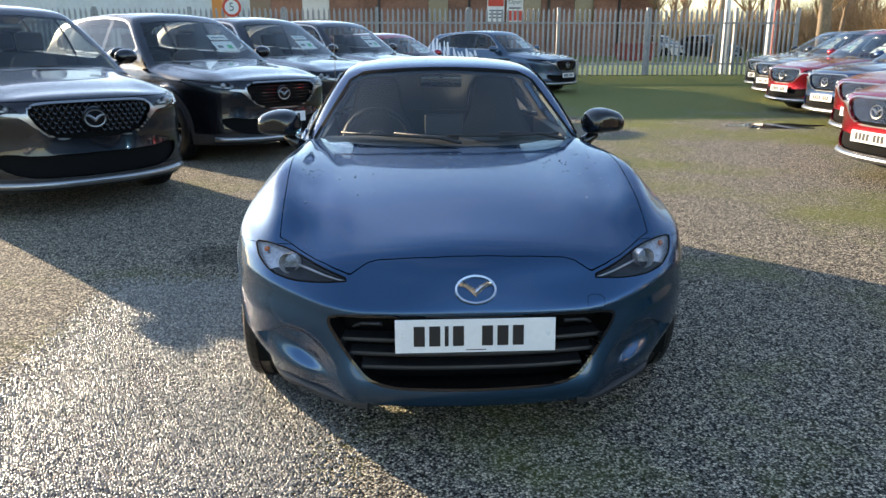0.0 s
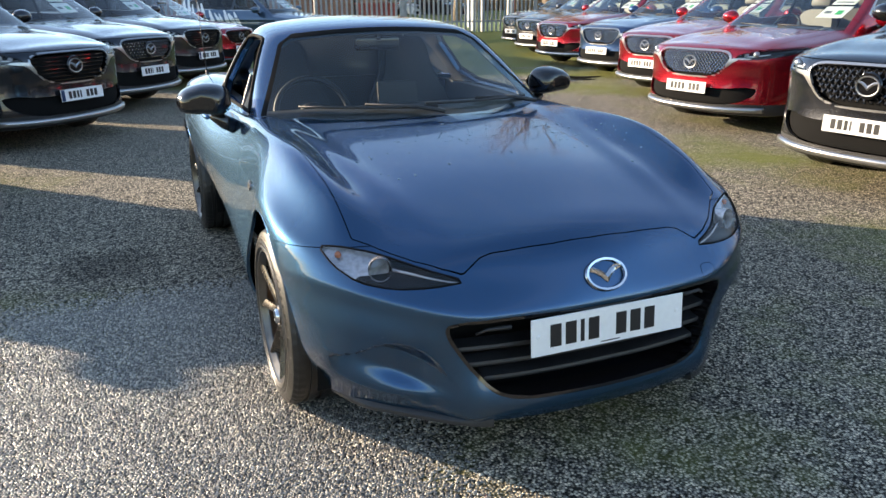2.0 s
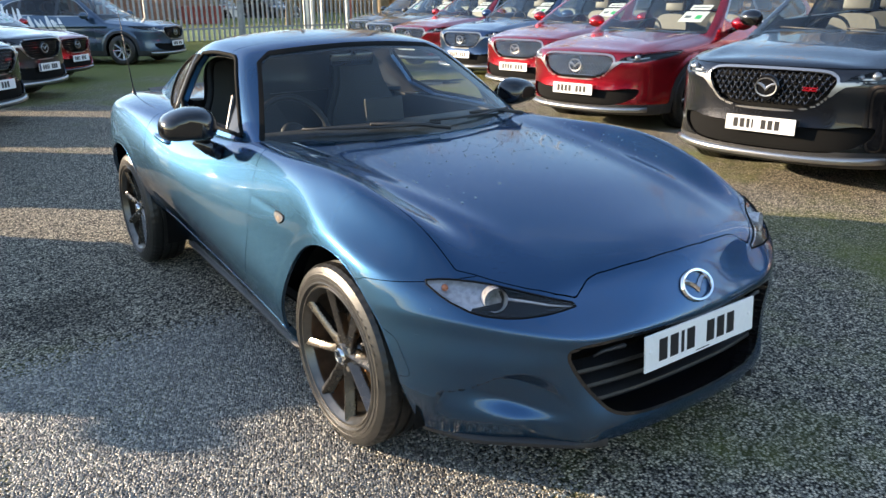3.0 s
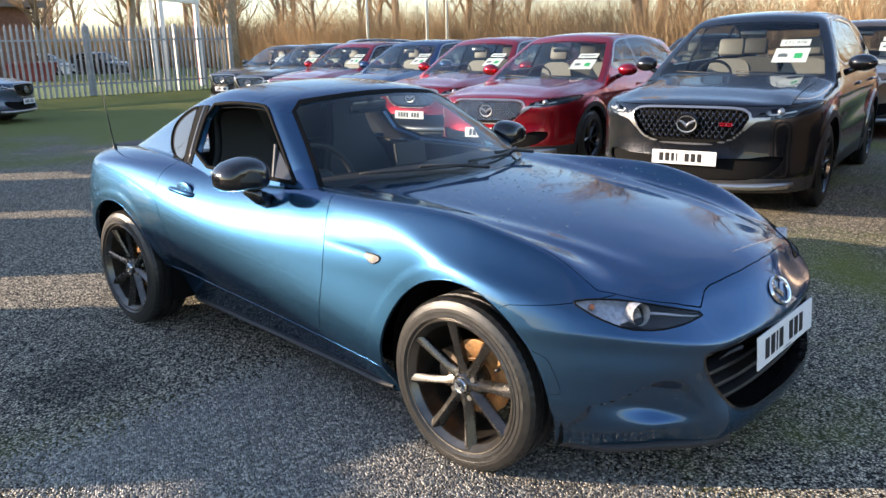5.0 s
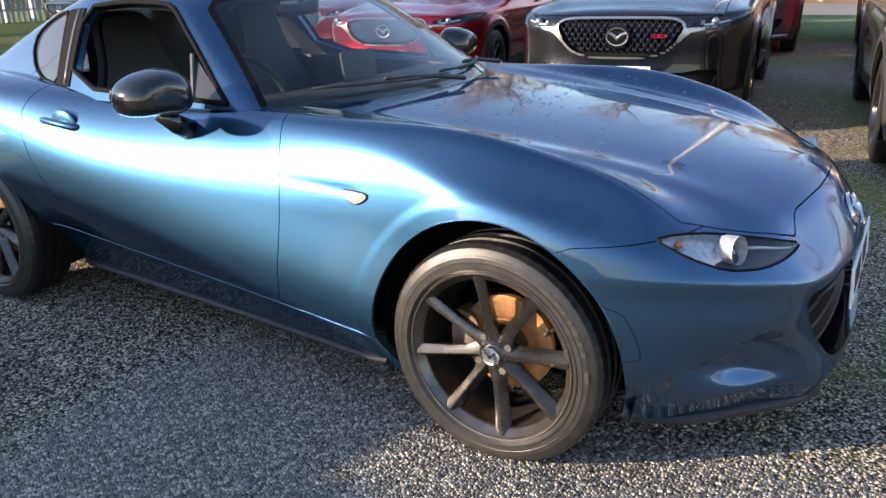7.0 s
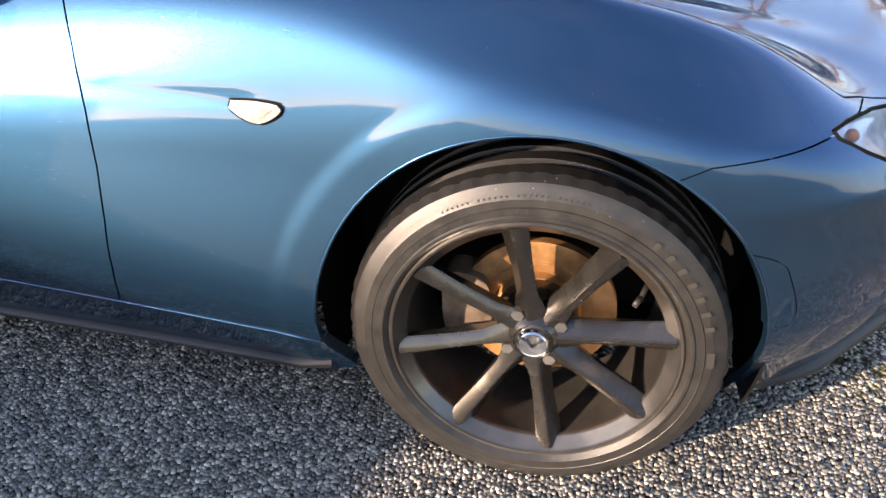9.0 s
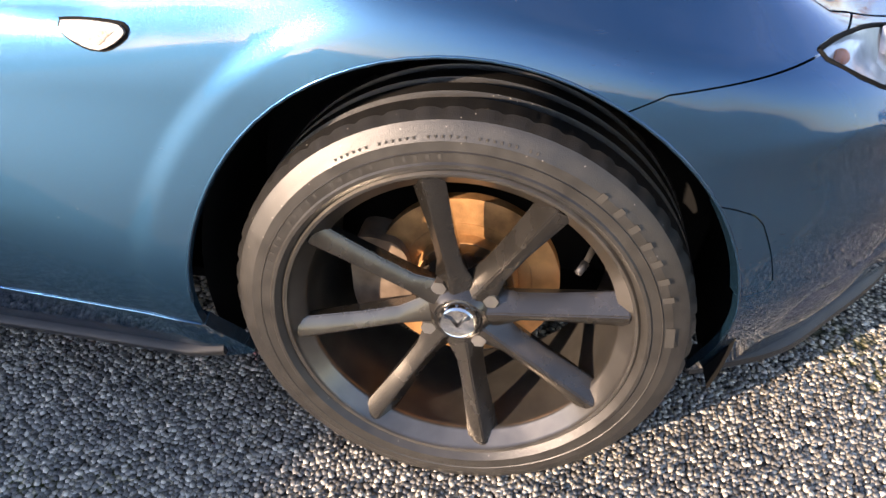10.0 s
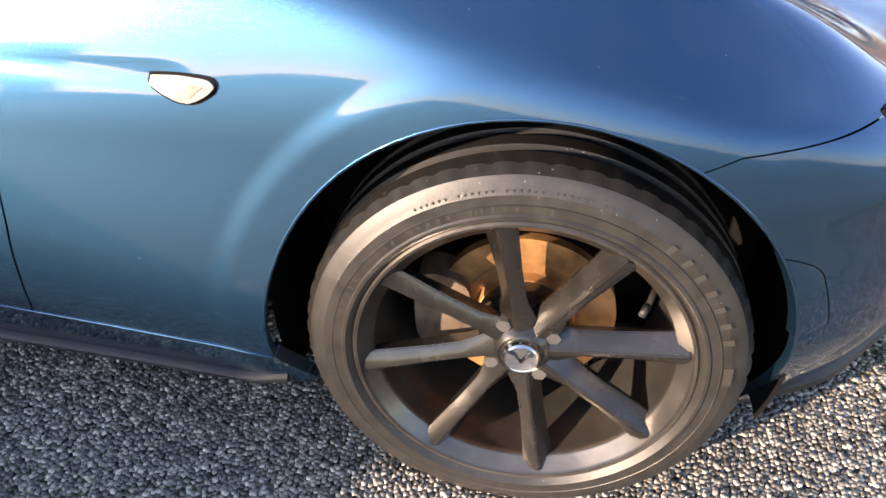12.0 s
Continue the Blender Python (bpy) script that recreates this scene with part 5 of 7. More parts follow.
def bead(name, poly, s, r, mat, closed=True):
    """A rubber or metal strip laid along an outline on the roof's side."""
    pts = []
    for (y0, z0), (y1, z1) in zip(poly, poly[1:] + poly[:1] if closed else poly[1:]):
        k = max(1, int(math.hypot(y1 - y0, z1 - z0) / 0.04))
        pts += [on_top(y0 + (y1 - y0) * i / k, z0 + (z1 - z0) * i / k, s) for i in range(k)]
    pts.append(pts[0] if closed else on_top(*poly[-1], s))
    bm = bmesh.new()
    tube(bm, [tuple(p) for p in pts], r, r, 6, not closed)
    return part(name, bm, mat, roadster, smooth=60)


P, N, F = clip(TOPS, lambda x, y, z: np.maximum(np.maximum(_shield(x, y, z) - 0.003, -(_shield(x, y, z) + 0.014)), 0.856 - z))
sheet("windscreen_seal", (P + N * 0.002, N, F), SEAL, roadster)
DARKGLASS = material("dark_glass", (0.05, 0.052, 0.056), 0.08, 0, 0, spec=0.5)
SILL_TRIM = material("window_trim", (0.05, 0.05, 0.052), 0.35, 0, 0.3, 0.2, 40)
for s in (-1, 1):
    S = clip(TOPS, lambda x, y, z: np.maximum(_qua(x, y, z) - 0.002, 0.3 - s * x))
    P, N, F = S
    sheet("quarter_window", plate_of((P - N * 0.004, N, F), 0.006), DARKGLASS, roadster)
    bead("quarter_seal", QUARTER, s, 0.006, SEAL)
    bead("window_seal", WINDOW, s, 0.009, SEAL)
    S = clip(TOPS, lambda x, y, z: np.maximum(inside([(1.742, 0.876), (1.806, 1.138), (1.928, 1.130), (1.834, 0.876)], y, z), 0.3 - s * x))
    P, N, F = S
    sheet("pillar_trim", plate_of((P + N * 0.004, N, F), 0.03), SEAL, roadster)
    bead("pillar_strip", [(1.770, 0.884), (1.842, 1.130)], s, 0.011, SILL_TRIM, False)
    S = clip(TOPS, lambda x, y, z: np.maximum(np.maximum(inside([(0.975, 0.870), (1.10, 0.870), (1.142, 0.995)], y, z), 0.3 - s * x), 0.3 - s * x))
    P, N, F = S
    sheet("corner_pane", plate_of((P - N * 0.004, N, F), 0.006), DARKGLASS, roadster)
    bm = bmesh.new()
    tube(bm, [(s * 0.706, 1.10, 0.862), (s * 0.646, 1.147, 1.002)], 0.008, 0.008, 6)
    part("window_post", bm, SILL_TRIM, roadster)
S = clip(TOPS, lambda x, y, z: np.maximum(_win(x, y, z) + 0.004, 0.3 - x))
P, N, F = S
sheet("side_window", (P - N * 0.006, N, F), CLEAR, roadster)
bm = bmesh.new()
prism(bm, [(-0.42, 0.89), (0.42, 0.89), (0.38, 1.15), (-0.38, 1.15)], 1.95, 1.955, "y")
part("rear_window", bm, DARKGLASS, roadster)
bm = bmesh.new()
prism(bm, [(-0.56, 0.6), (0.56, 0.6), (0.56, 0.90), (-0.56, 0.90)], 1.93, 2.03, "y")
part("rear_bulkhead", bm, CABIN, roadster)

# cowl, wipers
S = clip(LOW, lambda x, y, z: np.maximum(-(_hood(x, y, z)), np.maximum(np.abs(x) - 0.66, np.maximum(0.55 - y, y - (0.72 + 0.5 * x * x)))) + np.where(z < 0.6, 9, 0))
P, N, F = S
sheet("cowl", (P - N * 0.012, N, F), TRIM, roadster, "black plastic cowl panel")
for x0, x1, y1, z1 in ((-0.02, -0.50, 0.86, 0.925), (0.50, 0.02, 0.80, 0.915)):
    bm = bmesh.new()
    ya = 0.60 + 0.53 * x0 * x0
    yb = 0.60 + 0.53 * x1 * x1
    tube(bm, [(x0 + 0.08, ya - 0.05, 0.868), (x0 - 0.02, ya + 0.00, 0.885), ((x0 + x1) / 2, (ya + yb) / 2 + 0.005, 0.900)], 0.009, 0.007, 8)
    arm = part("wiper", bm, TRIM, roadster, "black wiper arm and blade", smooth=60)
    bm = bmesh.new()
    pts = [(x0 + (x1 - x0) * t + 0.0, 0.60 + 0.53 * (x0 + (x1 - x0) * t) ** 2 - 0.006 + 0.02, 0.884 + 0.012 * t) for t in (-0.15, 0.15, 0.45, 0.75, 1.05)]
    tube(bm, pts, 0.007, 0.005, 6)
    part("blade", bm, TRIM, arm, smooth=60)
bm = bmesh.new()
tube(bm, [(-0.68, 2.56, 0.86), (-0.685, 2.565, 0.915)], 0.016, 0.008, 10)
aer = part("aerial", bm, TRIM, roadster, "thin black whip aerial", smooth=60)
bm = bmesh.new()
tube(bm, [(-0.685, 2.565, 0.91), (-0.69, 2.605, 1.13), (-0.695, 2.64, 1.36)], 0.0035, 0.002, 6)
part("whip", bm, TRIM, aer, smooth=60)
bm = bmesh.new()
rows = [[bm.verts.new((x, 2.93 + dy - 0.06 * x * x, 0.868 - 0.04 * x * x + dz)) for dy, dz in ((-0.03, 0.0), (0.02, 0.018), (0.03, 0.005))] for x in np.linspace(-0.5, 0.5, 13)]
for A, B in zip(rows, rows[1:]):
    for j in range(2):
        bm.faces.new((A[j], A[j + 1], B[j + 1], B[j]))
part("boot_spoiler", bm, TRIM, roadster, smooth=60)

# cabin
bm = bmesh.new()
rows = []
for x in np.linspace(-0.66, 0.66, 23):
    rows.append([bm.verts.new((x, y + 0.35 * x * x, z - 0.05 * x * x)) for y, z in ((0.60, 0.845), (0.80, 0.865), (0.98, 0.855), (1.03, 0.80), (1.02, 0.60), (0.95, 0.35))])
for A, B in zip(rows, rows[1:]):
    for j in range(5):
        bm.faces.new((A[j], A[j + 1], B[j + 1], B[j]))
part("dashboard", bm, CABIN, roadster, "black soft dashboard", smooth=50)
bm = bmesh.new()
box(bm, -0.62, 0.7, 0.20, 0.62, 2.0, 0.24)
box(bm, -0.10, 0.9, 0.24, 0.10, 1.95, 0.52, 0.03)
part("cabin_floor", bm, CABIN, roadster)
for s in (-1, 1):
    bm = bmesh.new()
    prism(bm, [(0.90, 0.25), (1.90, 0.25), (1.88, 0.862), (0.90, 0.85)], s * 0.63, s * 0.69, "x")
    part("door_card", bm, CABIN, roadster)
    bm = bmesh.new()
    prof = rounded([(-0.25, -0.1), (0.25, -0.1), (0.27, 0.15), (0.25, 0.35), (0.16, 0.52), (0.14, 0.66), (0.10, 0.72), (-0.10, 0.72), (-0.14, 0.66), (-0.16, 0.52), (-0.25, 0.35), (-0.27, 0.15)], 2)
    prism(bm, prof, -0.05, 0.06, "y")
    bmesh.ops.bevel(bm, geom=[e for e in bm.edges if e.calc_face_angle(0) > 1.0], offset=0.025, segments=3, affect="EDGES")
    o = part("seat_back", bm, CABIN, roadster, "black high-backed bucket seat", smooth=60)
    o.matrix_local = pose(s * 0.36, 1.70, 0.42, -16)
    bm = bmesh.new()
    box(bm, -0.25, -0.48, -0.08, 0.25, 0.05, 0.08, 0.05)
    o = part("seat_cushion", bm, CABIN, roadster, smooth=60)
    o.matrix_local = pose(s * 0.36, 1.62, 0.40, 8)
bm = bmesh.new()
n = 40
ring = [(0.178 * math.cos(2 * math.pi * i / n), 0, 0.178 * math.sin(2 * math.pi * i / n)) for i in range(n + 1)]
tube(bm, ring, 0.014, 0.014, 10, False)
sw = part("steering_wheel", bm, CABIN, roadster, "black leather steering wheel", smooth=70)
sw.matrix_local = pose(-0.36, 1.19, 0.80, -24)
bm = bmesh.new()
box(bm, -0.17, -0.012, -0.015, 0.17, 0.012, 0.02, 0.008)
box(bm, -0.018, -0.012, -0.17, 0.018, 0.012, 0.0, 0.006)
bmesh.ops.create_uvsphere(bm, u_segments=16, v_segments=10, radius=1, matrix=Matrix.Diagonal((0.065, 0.03, 0.06, 1)))
part("spokes", bm, CABIN, sw, smooth=40)
bm = bmesh.new()
box(bm, -0.115, -0.012, -0.032, 0.115, 0.018, 0.032, 0.012)
box(bm, -0.012, -0.02, 0.02, 0.012, 0.004, 0.06, 0.004)
o = part("rear_view_mirror", bm, GLOSSBLACK, roadster, smooth=40)
o.matrix_local = pose(0.0, 1.26, 1.115, 8)
bm = bmesh.new()
box(bm, -0.10, -0.008, -0.055, 0.10, 0.008, 0.055, 0.006)
o = part("dash_screen", bm, CABIN, roadster, "upright black dash screen")
o.matrix_local = pose(0.0, 0.98, 0.905, -8)


# rain drops on the bonnet
rng = np.random.RandomState(8)
DP = LOW[0][(_hood(*LOW[0].T) < -0.05) & (LOW[0][:, 1] > -0.25)]
DN = LOW[1][(_hood(*LOW[0].T) < -0.05) & (LOW[0][:, 1] > -0.25)]
wgt = np.exp(-((DP[:, 1] - 0.35) / 0.28) ** 2) + 0.06
pick = rng.choice(len(DP), 260, replace=False, p=wgt / wgt.sum())
bm = bmesh.new()
for i in pick:
    n_ = Vector(DN[i])
    q = n_.to_track_quat("Z", "Y").to_matrix().to_4x4()
    r_ = rng.uniform(0.0018, 0.0058)
    bmesh.ops.create_uvsphere(bm, u_segments=8, v_segments=5, radius=1, matrix=Matrix.Translation(DP[i]) @ q @ Matrix.Diagonal((r_, r_ * rng.uniform(0.8, 1.6), r_ * 0.45, 1)))
o = part("rain", bm, material("drop_shine", (0.05, 0.09, 0.13), 0.05, 0, 1.0), roadster, "small rain drops on the bonnet", smooth=60)
tagged(o, kind="stuff")
# ---- the parked cars ----
GLASSDARK = glass("tinted_glass", (0.75, 0.8, 0.8), 0.42)
CREAM = material("cream_leather", (0.15, 0.14, 0.125), 0.5, 0, 0, 0.12, 30)
CARD = material("price_card", (0.78, 0.79, 0.76), 0.5)
CARDINK = material("card_ink", (0.12, 0.14, 0.15), 0.5)
CARDGREEN = material("card_green", (0.03, 0.42, 0.14), 0.5)
SATIN = material("satin_silver", (0.42, 0.42, 0.42), 0.28, 0.9)
CLADDING = material("grey_cladding", (0.035, 0.035, 0.037), 0.5, 0, 0, 0.2, 40)

_sz = spline((-0.93, -0.88, -0.75, -0.5, -0.1, 0.25, 0.5, 1.0, 2.0, 3.0, 3.5), (0.80, 0.895, 0.95, 0.99, 1.04, 1.075, 1.10, 1.12, 1.15, 1.19, 1.18))
_sw = spline((-0.8, -0.4, 0.0, 0.8, 1.4, 2.2, 2.7, 3.2, 3.6), (0.87, 0.91, 0.922, 0.915, 0.908, 0.915, 0.922, 0.90, 0.86))
_sf = spline((0.18, 0.26, 0.35, 0.50, 0.62, 0.75, 0.86, 0.93, 1.0), (-0.86, -0.925, -0.945, -0.93, -0.925, -0.935, -0.91, -0.80, -0.5))
_sp = spline((0.0, 0.3, 0.45, 0.6, 0.72, 0.82, 0.90, 0.96), (0.0, 0.014, 0.045, 0.105, 0.19, 0.31, 0.50, 0.72))
_sr = spline((0.3, 0.8, 1.2, 1.7, 2.3, 2.9, 3.35, 3.7), (1.42, 1.56, 1.635, 1.672, 1.662, 1.62, 1.565, 1.48))


def suv_form(sx, sy, sz, slope):
    """The outer form of a tall five-door car, front axle at y = 0; widths, lengths and heights scaled."""
    def f(x, y, z):
        ax, y, z = np.abs(x) / sx, y / sy, z / sz
        top = _sz(y) - 0.09 * (ax / 0.9) ** 2.4 + 0.02 * np.exp(-((ax - 0.62) / 0.12) ** 2) * step(-0.9, -0.4, y)
        w = _sw(y) - 0.35 * np.maximum(z - 0.72, 0) ** 2 - 0.30 * np.maximum(0.62 - z, 0) ** 2 - 0.018 * np.exp(-((z - 0.62 - 0.05 * y) / 0.10) ** 2) * step(0.3, 0.7, y) * step(2.5, 2.1, y)
        for ya in (0.0, 2.70):
            r = np.sqrt((y - ya) ** 2 + (z - 0.36) ** 2)
            w = w + 0.018 * step(0.50, 0.46, r)
        front = _sf(z) + _sp(ax) - y
        rear = y - (3.60 - 0.22 * (ax / 0.85) ** 4 - 0.25 * np.maximum(z - 0.9, 0) ** 2 - 0.3 * np.maximum(0.5 - z, 0))
        low = smax(smax(smax(z - top, ax - w, 0.05), front, 0.04), rear, 0.06)
        cab = smax(z - (_sr(y) - 0.10 * ax ** 2), ax - (0.835 - 0.36 * (z - 1.10) - 0.25 * np.maximum(z - 1.15, 0) ** 2 - 0.05 * step(2.2, 3.5, y)), 0.05)
        cab = smax(cab, (0.30 + slope * (z - 1.06) + 0.26 * ax ** 2 - y) * 0.55, 0.03)
        cab = smax(cab, (y - (3.62 - 0.62 * np.maximum(z - 1.05, 0) - 0.2 * ax ** 2)) * 0.8, 0.05)
        f_ = -smax(-low, -np.maximum(cab, 0.9 - z), 0.015)
        return smax(f_, 0.20 - z, 0.02) * min(sx, sy, sz)
    return f


_GRILLE = rounded([(0.0, 0.868), (0.40, 0.865), (0.475, 0.82), (0.44, 0.735), (0.36, 0.645), (0.24, 0.605), (0.0, 0.595), (-0.24, 0.605), (-0.36, 0.645), (-0.44, 0.735), (-0.475, 0.82), (-0.40, 0.865)], 2)
_HEAD = rounded([(0.49, 0.800), (0.55, 0.850), (0.70, 0.892), (0.88, 0.922), (0.90, 0.872), (0.86, 0.828), (0.70, 0.792)], 1)
_SIDEWIN = rounded([(0.72, 1.15), (1.16, 1.49), (1.35, 1.555), (1.9, 1.59), (2.5, 1.565), (2.95, 1.47), (3.12, 1.32), (3.0, 1.22), (2.4, 1.185)], 1)
_INTAKE = rounded([(0.0, 0.485), (0.46, 0.485), (0.60, 0.51), (0.72, 0.50), (0.70, 0.42), (0.60, 0.35), (0.45, 0.315), (0.0, 0.305), (-0.45, 0.315), (-0.60, 0.35), (-0.70, 0.42), (-0.72, 0.50), (-0.60, 0.51), (-0.46, 0.485)], 1)


_WING = [(0.43, 0.735), (0.475, 0.80), (0.52, 0.806), (0.66, 0.812), (0.74, 0.826), (0.62, 0.792), (0.52, 0.775), (0.47, 0.735), (0.44, 0.70)]


def grille_net(kind, sx, sz, yoff):
    """The pattern of the grille: a net of short bright bars, or plain black slats."""
    bm = bmesh.new()
    if kind == "slats":
        for z in np.arange(0.62, 0.86, 0.035):
            w = 0.46 * (0.55 + 0.45 * min(1, (z - 0.59) / 0.2))
            tube(bm, [(x * sx, (-0.90 + float(_sp(abs(x)))) + yoff, z * sz) for x in np.linspace(-w, w, 13)], 0.006, 0.006, 4)
        return bm
    dz, dx = (0.036, 0.050) if kind in ("mesh", "lattice") else (0.024, 0.038)
    row = 0
    for z in np.arange(0.605, 0.87, dz):
        for x in np.arange(-0.50, 0.50, dx):
            xx = x + (dx / 2 if row % 2 else 0)
            if float(inside(_GRILLE, xx, z)) < -0.014:
                y = -0.905 + float(_sp(abs(xx))) + yoff
                if kind in ("lattice", "fine"):
                    for s in (-1, 1):
                        tube(bm, [(xx * sx, y + 0.004, z * sz), ((xx + s * dx * 0.25) * sx, y + 0.014, (z + dz * 0.5) * sz), ((xx + s * dx * 0.5) * sx, y + 0.004, (z + dz) * sz)], 0.006 if kind == "lattice" else 0.0042, 0.006 if kind == "lattice" else 0.0042, 4)
                else:
                    q = 0.20 if kind == "mesh" else 0.30
                    box(bm, xx * sx - dx * q, y - 0.006, z * sz - 0.005, xx * sx + dx * q, y + 0.008, z * sz + 0.005)
        row += 1
    return bm


def parked_car(name, m, body, sx=1.0, sy=1.0, sz=1.0, slope=1.50, cell=0.028, grille="mesh", net=None, cladding=True, bars=(1, 1, 0.7, 0.5, 0, 1, 1, 1), plate=True, blue=False, seats=None, cards=1, badge_mat=None, mark=True, rims=None, label="", group="", spokes=8, stripes=None):
    """A parked car with its panels, glass, lamps, grille, wheels and cabin as parts."""
    car = thing(name, None, label, "car", group)
    f = suv_form(sx, sy, sz, slope)
    S = skin(f, (-0.98 * sx, -1.0 * sy, 0.16 * sz), (0.98 * sx, 3.72 * sy, 1.72 * sz), cell)
    R_ARCH = 0.405 * sz
    hub = 0.35 * sz
    n_ = lambda x, y, z: (x / sx, y / sy, z / sz)

    def arch(x, y, z):
        r = np.minimum(np.hypot(y, z - hub), np.hypot(y - 2.70 * sy, z - hub))
        return np.where(np.abs(x) > 0.5 * sx, r, 9) - R_ARCH

    def shield(x, y, z):
        x, y, z = n_(x, y, z)
        ax = np.abs(x)
        return np.maximum(np.maximum(ax - (0.745 - 0.36 * (z - 1.10) - 0.10 * np.maximum(z - 1.2, 0)), z - (1.555 - 0.10 * ax ** 2)), np.maximum(1.075 - 0.03 * ax - z, y - (0.40 + slope * (z - 1.06) + 0.26 * ax ** 2)))

    front = lambda g, lim=-0.35: (lambda x, y, z: inside(g, x / sx, z / sz) * min(sx, sz) + np.where(y / sy > lim, 9, 0))
    gr, ink = front(_GRILLE), front(_INTAKE)
    hd = lambda x, y, z: inside(_HEAD, np.abs(x) / sx, z / sz) * min(sx, sz) + np.where(y / sy > -0.1, 9, 0)
    sw = lambda x, y, z: inside(_SIDEWIN, y / sy, z / sz) + np.where(np.abs(x) < 0.5 * sx, 9, 0)
    rw = lambda x, y, z: np.maximum(np.maximum(np.abs(x) / sx - 0.60, 1.15 - z / sz), np.maximum(z / sz - 1.50, 3.05 - y / sy))

    S = clip(S, lambda x, y, z: -arch(x, y, z))
    sheet("windscreen", clip(S, shield), CLEAR, car)
    hull = clip(S, lambda x, y, z: -shield(x, y, z))
    for s in (-1, 1):
        for nm, lo, hi in (("front_window", 0.0, 1.60), ("rear_window", 1.64, 2.60), ("quarter_window", 2.64, 4.0)):
            g = clip(S, lambda x, y, z: np.maximum(np.maximum(sw(x, y, z) + 0.004, 0.4 - s * x), np.maximum(lo - y / sy, y / sy - hi)))
            if len(g[2]):
                sheet(nm, g, CLEAR if nm == "front_window" else GLASSDARK, car)
        g = clip(S, lambda x, y, z: np.maximum(np.maximum(sw(x, y, z) - 0.018, -(sw(x, y, z) + 0.004)), 0.4 - s * x))
        P, N, F = g
        sheet("window_trim", (P + N * 0.002, N, F), SATIN if cladding else TRIM, car)
        for yc in (1.62, 2.62):
            P, N, F = clip(S, lambda x, y, z: np.maximum(np.maximum(sw(x, y, z), np.abs(y / sy - yc) - 0.04), 0.4 - s * x))
            if len(F):
                sheet("window_pillar", (P + N * 0.001, N, F), GLOSSBLACK, car)
        g = clip(S, lambda x, y, z: np.maximum(hd(x, y, z), 0.2 - s * x))
        lamp = sheet("head_lamp", g, LENSES, car, "slim clear head lamp")
        P, N, F = g
        sheet("housing", (P - N * 0.035, N, F), LAMPBLACK, lamp)
        bm = bmesh.new()
        cy = float(-0.925 + _sp(0.66)) * sy + 0.03
        bmesh.ops.create_uvsphere(bm, u_segments=16, v_segments=10, radius=0.030, matrix=Matrix.Translation((s * 0.665 * sx, cy + 0.015, 0.845 * sz)))
        part("projector", bm, SATIN, lamp, smooth=60)
        bm = bmesh.new()
        bmesh.ops.create_uvsphere(bm, u_segments=12, v_segments=8, radius=0.022, matrix=Matrix.Translation((s * 0.58 * sx, cy - 0.02, 0.835 * sz)))
        part("reflector", bm, SATIN, lamp, smooth=60)
        bm = bmesh.new()
        tube(bm, [(s * 0.53 * sx, cy - 0.045, 0.818 * sz), (s * 0.66 * sx, cy + 0.0, 0.825 * sz), (s * 0.76 * sx, cy + 0.10, 0.846 * sz)], 0.008, 0.006, 6)
        part("running_light", bm, CARD, lamp, smooth=60)
    hull = clip(hull, lambda x, y, z: -sw(x, y, z))
    hull = clip(hull, lambda x, y, z: -hd(x, y, z))
    hull = clip(hull, lambda x, y, z: -gr(x, y, z))
    hull = clip(hull, lambda x, y, z: -ink(x, y, z))
    sheet("tailgate_window", clip(S, rw), GLASSDARK, car)
    hull = clip(hull, lambda x, y, z: -rw(x, y, z))
    if cladding:
        cl = lambda x, y, z: np.minimum(z / sz - 0.33 - 0.02 * step(0.4, 0.9, y / sy), arch(x, y, z) - 0.055)
    else:
        cl = lambda x, y, z: z / sz - 0.245
    sheet("cladding", clip(hull, cl), CLADDING, car, "dark grey plastic cladding")
    hull = clip(hull, lambda x, y, z: -cl(x, y, z))
    hoodg = lambda x, y, z: np.maximum(np.maximum(np.abs(x) / sx - 0.72, y / sy - (0.36 + 0.26 * (x / sx) ** 2)), np.maximum(0.88 + 0.01 - z / sz, -0.95 - y))
    g2 = 0.003
    sheet("hood", plate_of(clip(hull, lambda x, y, z: hoodg(x, y, z) + g2), 0.02), body, car)
    hull = clip(hull, lambda x, y, z: -hoodg(x, y, z) + g2)
    nose = lambda x, y, z: np.maximum(y / sy + 0.40 - 0.0, z / sz - 0.90)
    sheet("front_bumper", plate_of(clip(hull, lambda x, y, z: nose(x, y, z) + g2), 0.02), body, car)
    hull = clip(hull, lambda x, y, z: -nose(x, y, z) + g2)
    dr = lambda x, y, z, a, b: np.maximum(np.maximum(a - y / sy, y / sy - b), np.maximum(0.36 - z / sz, z / sz - 1.62)) + np.where(np.abs(x) < 0.45 * sx, 9, 0)
    for s in (-1, 1):
        for a, b in ((0.62, 1.62), (1.62, 2.52)):
            d = sheet("door", plate_of(clip(hull, lambda x, y, z: np.maximum(dr(x, y, z, a, b) + g2, 0.3 - s * x)), 0.02), body, car)
            bm = bmesh.new()
            yy = (b - 0.14) * sy
            xx = s * (float(_sw(b - 0.14)) - 0.028) * sx
            tube(bm, [(xx, yy - 0.10, 0.955 * sz), (xx + s * 0.03, yy - 0.05, 0.96 * sz), (xx + s * 0.03, yy + 0.05, 0.963 * sz), (xx, yy + 0.10, 0.963 * sz)], 0.012, 0.012, 8)
            part("handle", bm, body, d, smooth=60)
    rest = clip(hull, lambda x, y, z: -np.minimum(dr(x, y, z, 0.62, 1.62), dr(x, y, z, 1.62, 2.52)) + g2)
